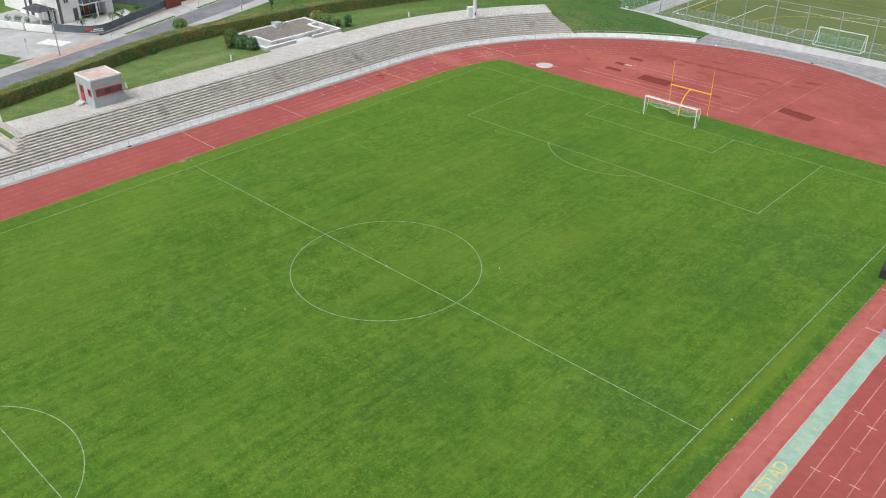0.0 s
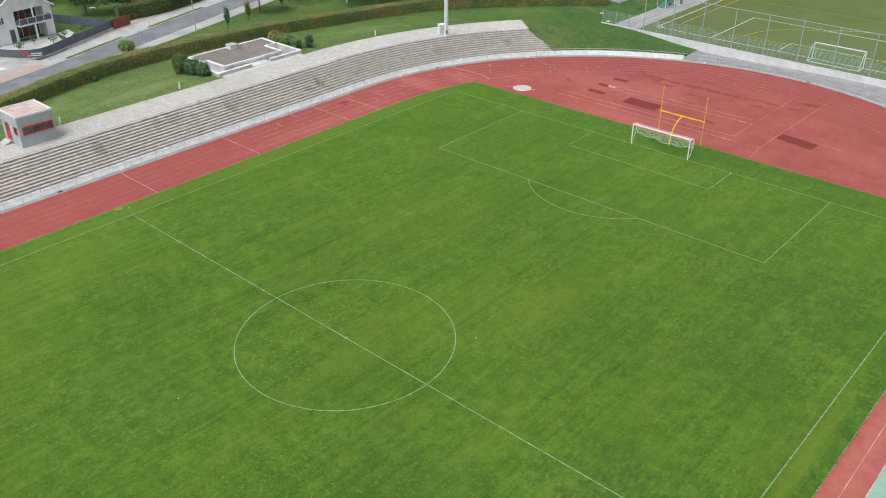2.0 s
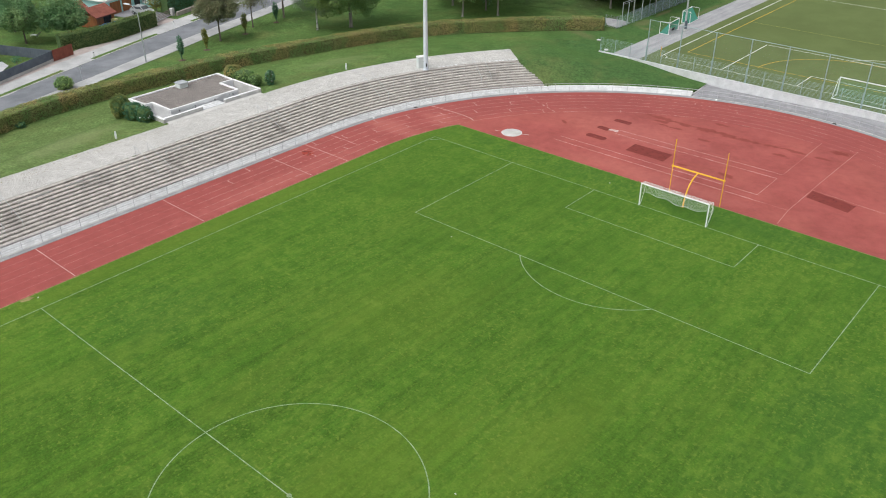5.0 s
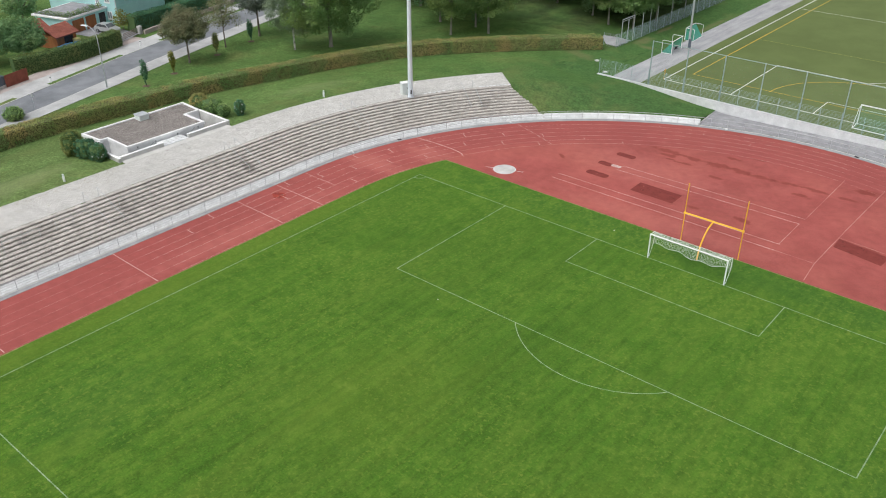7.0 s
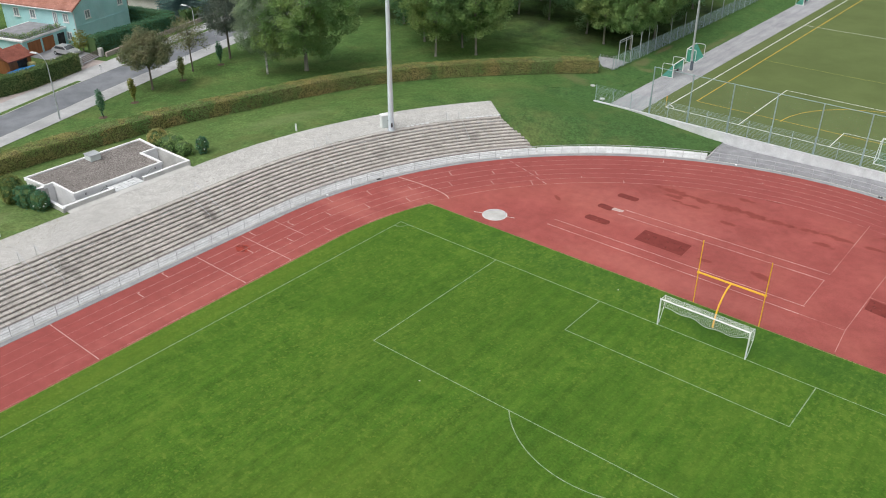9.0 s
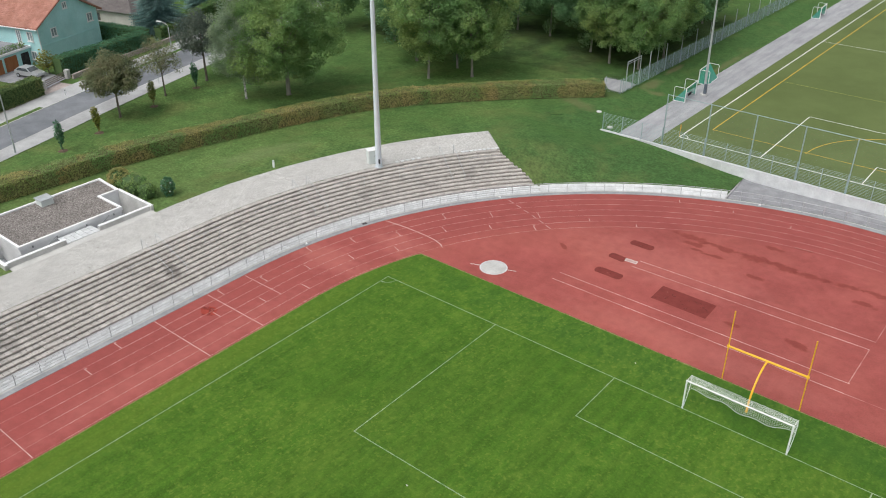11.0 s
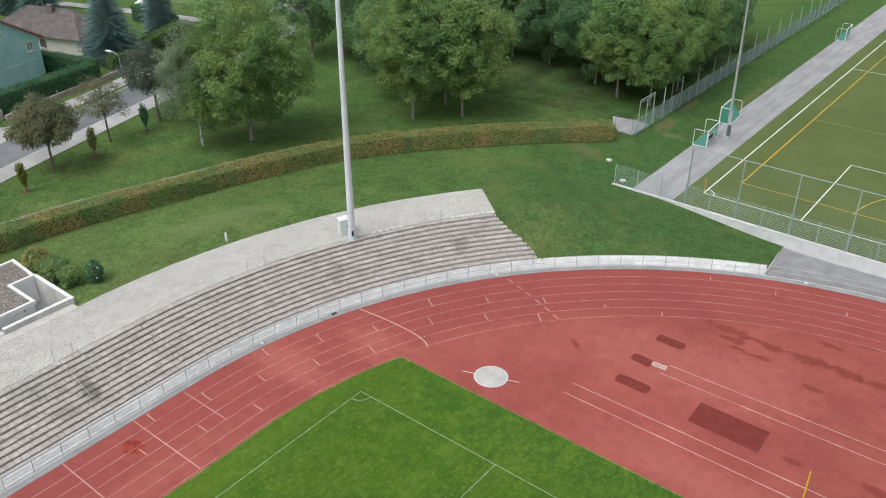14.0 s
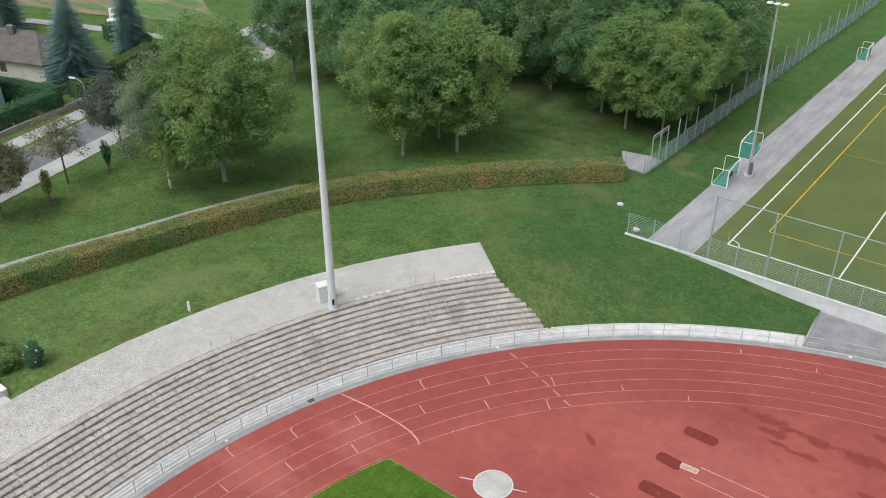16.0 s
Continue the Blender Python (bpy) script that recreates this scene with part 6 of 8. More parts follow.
def chain(pts, step):
    """Points at even steps along a smooth line through pts."""
    out = []
    for i in range(len(pts) - 1):
        p0, p1, p2, p3 = (Vector(pts[max(0, min(len(pts) - 1, i + k))]) for k in (-1, 0, 1, 2))
        n = max(1, round((p2 - p1).length / step))
        for j in range(n):
            t = j / n
            out.append(0.5 * ((2 * p1) + (p2 - p0) * t + (2 * p0 - 5 * p1 + 4 * p2 - p3) * t * t + (3 * p1 - p0 - 3 * p2 + p3) * t ** 3))
    return out + [Vector(pts[-1])]


def offset_line(line, d):
    """A line d metres to the right of its run."""
    out = []
    for i, p in enumerate(line):
        t = (line[min(i + 1, len(line) - 1)] - line[max(i - 1, 0)]).normalized()
        out.append(p + Vector((t.y, -t.x)) * d)
    return out


ROAD_LINE = chain(ROAD, 2.0)


def road_z(p, extra):
    return ground_z(p.x, p.y) + extra


def ribbon(name, d0, d1, m, extra, label, category, i0=0, i1=None, h=0.0):
    a, b = offset_line(ROAD_LINE, d0)[i0:i1], offset_line(ROAD_LINE, d1)[i0:i1]
    mid = [road_z(p, extra) for p in ROAD_LINE[i0:i1]]
    g = Geo()
    za = [max(z, road_z(p, 0.02 + h)) for p, z in zip(a, mid)]
    zb = [max(z, road_z(p, 0.02 + h)) for p, z in zip(b, mid)]
    n = 5
    for k in range(n):
        f0, f1 = k / n, (k + 1) / n
        la, lb = [], []
        for p, q in zip(a, b):
            u, v = p.lerp(q, f0), p.lerp(q, f1)
            la.append((u.x, u.y, road_z(u, extra))), lb.append((v.x, v.y, road_z(v, extra)))
        g.strip(la, lb)
    return tagged(part(name, g, m), label, category, kind="structure")


ribbon("road", -2.85, 2.85, ASPHALT, 0.06, "dark grey asphalt street past the park", "road")
ribbon("pavement_near", 2.85, 5.6, SIDEWALK, 0.075, "pale paved sidewalk on the park side", "sidewalk", 8)
ribbon("pavement_far", -6.5, -2.9, SIDEWALK, 0.075, "pale paved sidewalk beside the gardens", "sidewalk", 36)
for i0, i1 in ((37, 44), (46, 54), (57, None)):
    ribbon("verge_far", -3.75, -2.95, LAWN, 0.095, "narrow grass verge with pale kerb", "verge", i0, i1)
ribbon("paved_margin", -8.9, -6.5, ROAD_PINK, 0.07, "narrow strip of pinkish grey block paving", "paving", 36, 58)
ribbon("kerb_far", -2.95, -2.8, CONCRETE, 0.1, "pale kerb stones of the street", "kerb")
ribbon("kerb_near", 2.8, 2.95, CONCRETE, 0.1, "pale kerb stones of the street", "kerb", 8)


def sheet(name, pts, m, z, label, category):
    g = Geo()
    n = len(pts)
    g.add([(x, y, (ground_z(x, y) if z is None else 0) + (0.05 if z is None else z)) for x, y in pts], [tuple(range(n))])
    return tagged(part(name, g, m), label, category, kind="structure")


sheet("side_street", [(-70.5, -64), (-73.9, -53.5), (-77.9, -43.6), (-81.5, -33.6), (-84.0, -27.2), (-88.2, -28.0), (-87.0, -33.4), (-91.0, -37.8), (-97, -41.0), (-125, -53), (-125, -66), (-92, -52.5), (-84, -62)], SIDEWALK, 1.12, "pale paved mouth of a side street", "street")
ribbon("pavement_corner", -6.5, -2.9, SIDEWALK, 0.085, "pale sidewalk at the street corner", "sidewalk", 18, 37)
ribbon("crossing_paving", -6.0, -2.95, ROAD_RED, 0.11, "pinkish block paving strip across the side street", "paving", 27, 36)
sheet("road_marking", [(-89.0, -43.0), (-84.6, -41.0), (-85.6, -38.6), (-90.0, -40.6)], LINE, 1.145, "white painted panel on the side street", "marking")
sheet("corner_lawn", [(-83.0, -47.8), (-81.4, -50.2), (-84, -58), (-92, -62), (-96, -52), (-90, -50.2)], LAWN, 1.16, "small green lawn at the street corner", "lawn")
# gardens and fields west of the street, a far lane
sheet("crop_field", [(-190, 43), (-146.4, 55.5), (-133.5, 60.6), (-122, 64), (-112, 150), (-240, 190), (-260, 60)], FIELD_SOIL, 1.15, "striped vegetable field in green and brown", "field")
sheet("far_lane", [(-200, 30), (-150.6, 48.0), (-134.8, 52.9), (-124, 55.5), (-105, 57), (-105, 54.2), (-124, 53.2), (-132.6, 51.0), (-148.1, 46.2), (-200, 27.4)], SIDEWALK, 1.18, "pale narrow lane behind the houses", "lane")


# ---- foliage ----
def leaf_cloud(seed, clumps, per, size, spread, g=None, outward=0.6):
    """Small leaf faces gathered in clumps: clumps is a list of (centre, radius)."""
    rng = np.random.default_rng(seed)
    g = g or Geo()
    for c, r in clumps:
        n = max(3, int(per * r * r))
        d = rng.normal(size=(n, 3))
        d /= np.linalg.norm(d, axis=1)[:, None]
        rad = r * rng.uniform(0.3, 1.15, n) ** 0.6
        p = np.array(c) + d * rad[:, None] * np.array(spread)
        nrm = d * outward * 0.7 + rng.normal(size=(n, 3)) * 0.42 + np.array((0, 0, 0.75))
        nrm /= np.linalg.norm(nrm, axis=1)[:, None]
        a = np.cross(nrm, rng.normal(size=(n, 3)))
        a /= np.linalg.norm(a, axis=1)[:, None]
        b = np.cross(nrm, a)
        s = size * rng.uniform(0.55, 1.25, n)[:, None]
        q = np.stack([p - a * s, p - b * s * 0.62, p + a * s, p + b * s * 0.62], 1).reshape(-1, 3)
        k = len(g.v)
        g.v += [tuple(v) for v in q.tolist()]
        g.f += [(k + 4 * i, k + 4 * i + 1, k + 4 * i + 2, k + 4 * i + 3) for i in range(n)]
    return g


def crown_clumps(rng, rx, rz, zc, n, r0, r1, flat=0.0, top_narrow=0.0):
    out = []
    for i in range(n):
        z = 1 - 2 * (i + 0.5) / n
        w = i * 2.39996 + rng.uniform(-0.3, 0.3)
        rr = math.sqrt(max(0.0, 1 - z * z))
        k = rng.uniform(0.72, 1.0) if rng.random() < 0.82 else rng.uniform(0.3, 0.7)
        lump = 1 + 0.42 * noise.noise((math.cos(w) * rr * 1.9 + n, math.sin(w) * rr * 1.9, z * 1.6 + rx)) + 0.12 * noise.noise((math.cos(w) * rr * 4.5, math.sin(w) * rr * 4.5 + n, z * 4.0))
        nar = 1 - top_narrow * max(0.0, z)
        zz = z * rz * k * lump
        if z < 0:
            zz *= 1 - flat
        out.append(((math.cos(w) * rr * rx * k * lump * nar, math.sin(w) * rr * rx * k * lump * nar, zc + zz), rng.uniform(r0, r1)))
    return out


def make_tree(name, label, x, y, rx, height, base, leaf_m, bark_m, seed, trunk_r=0.22, n=70, per=42, leaf=0.3, lean=(0, 0), flat=0.25, group="", narrow=0.15, clump=None, limbs=9):
    """A tapered trunk that forks into limbs, and a crown of many leaves in clumps. base: where the crown begins."""
    rng = random.Random(seed)
    t = thing(name, label, "tree", (x, y, ground_z(x, y) - 0.03), group)
    zc, rz = (height + base) / 2, (height - base) / 2
    fork = base + 0.25 * (height - base)
    tr = Geo()
    pts = [(0, 0, -0.1), (0.04, 0, 0.4), (lean[0] * 0.4, lean[1] * 0.4, fork * 0.55), (lean[0], lean[1], fork), (lean[0] * 1.2, lean[1] * 1.2, height - 0.25 * (height - base))]
    tr.tube(pts, [trunk_r * 1.35, trunk_r, trunk_r * 0.85, trunk_r * 0.6, trunk_r * 0.15], 8)
    for i in range(limbs):
        w, z0 = i * 2.4 + rng.random(), fork * rng.uniform(0.72, 1.15)
        e = (math.cos(w) * rx * rng.uniform(0.5, 0.8), math.sin(w) * rx * rng.uniform(0.5, 0.8), zc + rz * rng.uniform(-0.35, 0.6))
        m = (e[0] * 0.45 + lean[0] * 0.5, e[1] * 0.45 + lean[1] * 0.5, z0 + (e[2] - z0) * 0.55)
        tr.tube([(lean[0] * 0.8, lean[1] * 0.8, z0), m, e], [trunk_r * 0.45, trunk_r * 0.28, trunk_r * 0.08], 5, False)
    part("trunk", tr, bark_m, t)
    c0 = clump or max(0.45, rx * 0.21)
    clumps = crown_clumps(rng, rx * 0.86, rz * 0.9, zc, n, c0 * 0.75, c0 * 1.3, flat, narrow)
    part("crown", leaf_cloud(seed, clumps, per * 1.35, leaf * 0.88, (1, 1, 0.8)), leaf_m, t)
    return t


# the single trees of the park
make_tree("broadleaf_tree", "large bright green broadleaf tree with a full rounded crown", -72.5, 24.5, 8.3, 17.8, 1.7, LEAF_LIME, BARK_PALE, 1, 0.3, 460, 150, 0.145, flat=0.05, clump=0.98)
make_tree("birch_tree", "slender birch with pale hanging grey-green foliage", -76.0, 20.1, 4.7, 14.3, 2.5, LEAF_BIRCH, BARK_BIRCH, 2, 0.15, 260, 190, 0.11, (-0.7, 0.5), 0.0, narrow=0.2, clump=0.75)
make_tree("dark_leaved_tree", "dark grey-green broadleaf tree beside the sidewalk", -86.6, 21.7, 4.0, 10.2, 2.9, LEAF_DARK, BARK, 3, 0.18, 150, 130, 0.14, clump=0.7)
make_tree("street_tree", "thin olive-green young street tree beside the sidewalk", -85.7, 14.2, 3.0, 8.3, 2.5, LEAF_OLIVE, BARK, 4, 0.12, 90, 85, 0.13, clump=0.6)
make_tree("street_tree", "olive-brown round-crowned street tree beside the sidewalk", -83.3, 5.8, 4.0, 8.6, 2.3, LEAF_OLIVE, BARK, 5, 0.15, 170, 165, 0.13, flat=0.35, clump=0.75)


def columnar(x, y, h, leaf_m, seed, label):
    t = thing("columnar_sapling", label, "sapling", (x, y, ground_z(x, y) - 0.02), "saplings")
    rng = random.Random(seed)
    part("trunk", Geo().tube([(0, 0, 0), (0.02, 0, h * 0.8)], [0.05, 0.02], 6), BARK, t)
    cl = []
    for i in range(16):
        z = 0.5 + (h - 0.5) * i / 15
        w = 0.5 * math.sin(math.pi * min(1, 0.25 + 0.75 * (1 - i / 15)))
        cl.append(((rng.uniform(-0.2, 0.2) * w, rng.uniform(-0.2, 0.2) * w, z), max(0.18, w * 1.05)))
    part("foliage", leaf_cloud(seed, cl, 330, 0.12, (1, 1, 1.1)), leaf_m, t)
    g = Geo()
    pts = [(0.55 * (1 + 0.1 * math.sin(3 * k)) * math.cos(2 * math.pi * k / 14), 0.55 * (1 + 0.1 * math.cos(5 * k)) * math.sin(2 * math.pi * k / 14), 0.06) for k in range(14)]
    g.add(pts, [tuple(range(14))])
    part("bed", g, EARTH, t, "bare earth bed")


columnar(-83.3, 10.8, 3.2, LEAF_YEW, 31, "narrow yellowish green columnar sapling in a bare earth bed")
columnar(-80.2, 1.0, 3.1, LEAF_YELLOW, 32, "narrow yellow-green columnar sapling in a bare earth bed")
columnar(-78.0, -4.9, 3.4, LEAF_THUJA, 33, "narrow dark green columnar sapling in a bare earth bed")
columnar(-85.1, 18.8, 3.2, LEAF_THUJA, 34, "narrow dark green columnar sapling in a bare earth bed")


# the grove: a few crown shapes, each tree turned and scaled its own way
def build_grove():
    protos = []
    for i, (m, n) in enumerate(((LEAF_LIME, 330), (LEAF_GREEN, 310), (LEAF_GREEN, 300))):
        x, y = ((-61.3, 40.4), (-65.9, 68.7), (-90.9, 52.0))[i]
        protos.append(make_tree("grove_tree", "tall green broadleaf tree with a pale trunk in the grove", x, y, 6.0, 16.8, 2.0, m, BARK_PALE, 40 + i, 0.18, n, 130, 0.155, (0.2, 0.1), 0.05, "grove trees", 0.35, clump=0.85))
    spots = [(-56.6, 44.3, 1.04, 0, 0.98), (-61.2, 46.8, 0.98, 1, 0.9), (-68.6, 46.4, 1.1, 1, 1.0), (-59.5, 68.6, 1.0, 1, 1.0), (-50.4, 65.9, 1.0, 1, 0.95), (-45.6, 63.2, 1.0, 0, 0.9), (-41.0, 63.4, 0.92, 0, 0.85),
             (-40.6, 70.6, 0.92, 0, 0.9), (-78.5, 52.5, 1.15, 2, 1.05), (-74.5, 61, 1.1, 1, 1.0), (-83.5, 63, 1.1, 2, 1.05), (-53.0, 73.5, 1.0, 1, 1.0), (-47.0, 74.0, 1.0, 2, 1.0), (-42.5, 80.5, 1.0, 1, 0.92),
             (-57, 82, 1.05, 2, 1.0), (-68, 79, 1.1, 2, 1.0), (-50, 86, 1.0, 1, 1.0), (-95, 66, 1.1, 2, 1.0), (-80, 75, 1.15, 1, 1.05), (-62, 95, 1.1, 1, 1.0), (-44.5, 93, 0.95, 2, 0.9), (-75, 92, 1.2, 2, 1.1), (-53, 101, 1.1, 1, 1.0), (-90, 84, 1.1, 1, 1.1)]
    random.seed(12)
    for x, y, s, k, sz in spots:
        t = copy_thing(protos[k], Matrix.Translation((x, y, ground_z(x, y) - 0.03)) @ Matrix.Rotation(random.uniform(0, 6.3), 4, "Z") @ Matrix.Diagonal((s, s, sz, 1)))
        if k == 1:
            t["label"] = "tall dark green broadleaf tree in the shaded grove"


build_grove()


# ragged litter sheet whose dark colour also carries the trees' shade
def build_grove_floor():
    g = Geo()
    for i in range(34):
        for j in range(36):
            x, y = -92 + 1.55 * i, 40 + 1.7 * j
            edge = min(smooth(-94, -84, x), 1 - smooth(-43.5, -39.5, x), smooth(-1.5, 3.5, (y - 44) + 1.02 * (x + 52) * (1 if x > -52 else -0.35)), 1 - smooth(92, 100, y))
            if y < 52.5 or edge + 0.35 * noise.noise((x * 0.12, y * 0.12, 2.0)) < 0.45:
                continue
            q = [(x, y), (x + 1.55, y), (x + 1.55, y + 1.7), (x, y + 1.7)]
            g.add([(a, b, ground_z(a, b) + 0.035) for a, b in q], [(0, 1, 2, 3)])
    tagged(part("grove_floor", g, GROVE_SOIL_SHADE), "brown soil and leaf litter under the trees, their shade painted in", "soil", kind="structure")


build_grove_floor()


def make_spruce(x, y, h, r, seed, label):
    t = thing("spruce_tree", label, "tree", (x, y, ground_z(x, y)), "spruces")
    rng = np.random.default_rng(seed)
    part("trunk", Geo().tube([(0, 0, 0), (0, 0, h)], [0.22, 0.03], 8), BARK, t)
    g = Geo()
    z = 0.5
    while z < h - 0.25:
        reach = r * (1 - z / h) ** 0.85 + 0.12
        count = int(7 + reach * 2.4)
        w0 = rng.uniform(0, 6.283)
        for i in range(count):
            w = w0 + 6.283 * i / count + rng.uniform(-0.2, 0.2)
            L = reach * rng.uniform(0.72, 1.1)
            dx, dy = math.cos(w), math.sin(w)
            steps = max(3, int(L / 0.32))
            for k in range(steps):
                f = (k + 0.7) / steps
                px, py, pz = dx * L * f, dy * L * f, z - 0.3 * L * f + 0.12 * L * f * f
                q = (0.34 + 0.3 * (1 - f)) * min(1.0, 0.35 + L / 3)
                for sgn in (-1, 1):
                    ex, ey, dip = -dy * sgn, dx * sgn, q * rng.uniform(0.25, 0.6)
                    a = (px, py, pz + 0.03)
                    b = (px + dx * q * 0.65 + ex * q * 0.35, py + dy * q * 0.65 + ey * q * 0.35, pz - dip * 0.3)
                    c = (px + dx * q * 0.8 + ex * q, py + dy * q * 0.8 + ey * q, pz - dip)
                    d = (px + dx * q * 0.1 + ex * q * 0.55, py + dy * q * 0.1 + ey * q * 0.55, pz - dip * 0.55)
                    g.add([a, b, c, d], [(0, 1, 2, 3)])
        z += 0.3
    part("bough_layer", g, LEAF_SPRUCE, t)


make_spruce(-113.4, 32.6, 13.8, 5.3, 51, "blue-green spruce with drooping boughs beside a house")
make_spruce(-121.0, 46.4, 14.0, 3.3, 52, "dark green spruce behind the garden hedge")
make_spruce(-148.5, 40.5, 13.0, 4.6, 53, "dark green spruce behind the garden hedge")
make_spruce(-154, 38.5, 13.0, 4.6, 54, "dark green spruce behind the garden hedge")


# ---- hedges and shrubs ----
def hedge(name, label, pts, width, height, leaf_m, seed, per_m2=46, size=0.13, ragged=0.1, z_of=None):
    line = chain(pts, 0.8)
    zs = [(z_of or ground_z)(p.x, p.y) for p in line]
    t = thing(name, label, "hedge", (0, 0, 0))
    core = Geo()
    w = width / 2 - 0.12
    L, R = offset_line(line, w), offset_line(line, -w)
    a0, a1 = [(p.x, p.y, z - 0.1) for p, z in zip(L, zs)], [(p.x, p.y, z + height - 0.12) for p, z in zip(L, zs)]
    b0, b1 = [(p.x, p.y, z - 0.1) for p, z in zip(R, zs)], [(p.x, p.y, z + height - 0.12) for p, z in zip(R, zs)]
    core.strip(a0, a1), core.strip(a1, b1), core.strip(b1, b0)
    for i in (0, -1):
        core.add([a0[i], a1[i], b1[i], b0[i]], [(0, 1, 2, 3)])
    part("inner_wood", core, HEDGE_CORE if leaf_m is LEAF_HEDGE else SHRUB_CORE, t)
    rng = np.random.default_rng(seed)
    g = Geo()
    peri = 2 * height + width
    for i in range(len(line) - 1):
        p, q = line[i], line[i + 1]
        seg = (q - p).length
        tx, ty = ((q - p) / seg).to_tuple()
        n = int(seg * peri * per_m2)
        s = rng.uniform(0, peri, n)
        f = rng.uniform(0, 1, n)
        for k in range(n):
            bump_ = ragged * noise.noise(((p.x + tx * seg * f[k]) * 0.9, (p.y + ty * seg * f[k]) * 0.9, s[k] * 0.9 + seed)) + rng.normal() * 0.05
            if s[k] < height:
                o, z, nx, nz = width / 2 + bump_, s[k], 1, 0.6
            elif s[k] < height + width:
                o, z, nx, nz = width / 2 - (s[k] - height), height + bump_, 0, 1
            else:
                o, z, nx, nz = -width / 2 - bump_, s[k] - height - width, -1, 0.6
            zb = zs[i] + (zs[i + 1] - zs[i]) * f[k]
            c = (p.x + tx * seg * f[k] + ty * o, p.y + ty * seg * f[k] - tx * o, zb + z)
            nv = Vector((ty * nx, -tx * nx, nz)) + Vector(rng.normal(size=3) * 0.45)
            nv.normalize()
            a = nv.cross(Vector(rng.normal(size=3))).normalized()
            b = nv.cross(a)
            e = size * rng.uniform(0.6, 1.25)
            cv = Vector(c)
            j = len(g.v)
            g.v += [tuple(cv - a * e), tuple(cv - b * e * 0.65), tuple(cv + a * e), tuple(cv + b * e * 0.65)]
            g.f.append((j, j + 1, j + 2, j + 3))
    part("foliage", g, leaf_m, t)
    return t


HEDGE = [(-39.3, 50.4), (-48.0, 42.2), (-54.9, 34.5), (-60.2, 27.1), (-63.9, 18.0), (-66.4, 9.3), (-69.1, -0.1), (-70.5, -10), (-71.4, -20), (-71.3, -30), (-69.5, -38.5), (-66.6, -46.5), (-63.2, -55.5), (-59, -66)]
hedge("long_park_hedge", "long clipped hedge turning from green to autumn brown", HEDGE, 2.1, 1.85, LEAF_HEDGE, 61, 125, 0.085, 0.16)


def build_hedge_path():
    line = chain(HEDGE, 1.5)
    a, b = offset_line(line, 4.1), offset_line(line, 4.95)
    k, n = (next(i for i, p in enumerate(line) if p.y < y) for y in (27.0, -24.0))
    g = Geo().strip([(p.x, p.y, ground_z(p.x, p.y) + 0.05) for p in a[k:n]], [(p.x, p.y, ground_z(p.x, p.y) + 0.05) for p in b[k:n]])
    tagged(part("hedge_path", g, KERB), "narrow pale paved path behind the long hedge", "path", kind="structure")


build_hedge_path()


def shrub(x, y, rx, ry, h, leaf_m, seed, label, box=False, flowers=False):
    """A clipped bush: an egg, or with box a rounded block."""
    t = thing("clipped_shrub", label, "shrub", (x, y, ground_z(x, y)), "shrubs by the building")
    rng = random.Random(seed)
    p = 4.0 if box else 2.2
    n, m = 18, 9

    def skin(w, v, k):
        c, s, cv, sv = math.cos(w), math.sin(w), math.cos(v), math.sin(v)
        e = (abs(cv * c) ** p + abs(cv * s) ** p + abs(sv) ** p) ** (-1 / p) * k
        return (rx * e * cv * c, ry * e * cv * s, h * 0.48 + h * 0.52 * e * sv)

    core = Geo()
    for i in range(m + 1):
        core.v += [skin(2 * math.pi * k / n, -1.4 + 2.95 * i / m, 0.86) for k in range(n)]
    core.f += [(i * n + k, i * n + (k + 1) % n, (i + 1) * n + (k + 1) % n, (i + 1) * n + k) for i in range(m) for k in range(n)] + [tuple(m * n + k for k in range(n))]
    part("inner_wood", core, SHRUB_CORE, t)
    cl = []
    for i in range(int(80 * (rx + ry) * h / 2)):
        c = skin(rng.uniform(0, 6.283), math.asin(rng.uniform(-0.95, 1.0)), rng.uniform(0.86, 0.98))
        cl.append(((c[0], c[1], max(0.12, c[2])), 0.17))
    part("foliage", leaf_cloud(seed, cl, 600, 0.075, (1, 1, 1)), leaf_m, t)
    if flowers:
        g = Geo()
        for i in range(26):
            w, v = rng.uniform(0, 6.283), rng.uniform(0.25, 0.95)
            pr = math.sin(math.pi * min(0.98, 0.2 + 0.8 * v)) ** 0.6
            g.box((math.cos(w) * rx * 1.05 * pr, math.sin(w) * ry * 1.05 * pr, 0.2 + (h - 0.3) * v), (0.1, 0.1, 0.08), w)
        part("blossom", g, FRAME_WHITE, t, "white blossoms")


shrub(-61.9, -24.3, 1.15, 1.15, 3.0, LEAF_YEW, 71, "tall rounded clipped yew beside the building")
shrub(-59.6, -23.9, 1.3, 1.0, 2.0, LEAF_THUJA, 72, "clipped dark green shrub beside the building", True)
shrub(-57.5, -23.75, 0.95, 0.75, 1.85, LEAF_THUJA, 73, "clipped dark green shrub with white blossoms", True, True)
shrub(-62.3, -7.2, 1.3, 1.1, 2.5, LEAF_HEDGE, 74, "brownish rounded shrub behind the building")
shrub(-60.1, -7.0, 1.6, 1.2, 1.95, LEAF_HEDGE, 75, "flat clipped shrub beside the building", True)
shrub(-57.9, -6.9, 0.85, 0.8, 1.55, LEAF_LIME, 76, "fresh green clipped shrub beside the building", True)
shrub(-56.6, -5.4, 0.62, 0.62, 2.0, LEAF_THUJA, 77, "egg-shaped dark shrub with white blossoms", False, True)
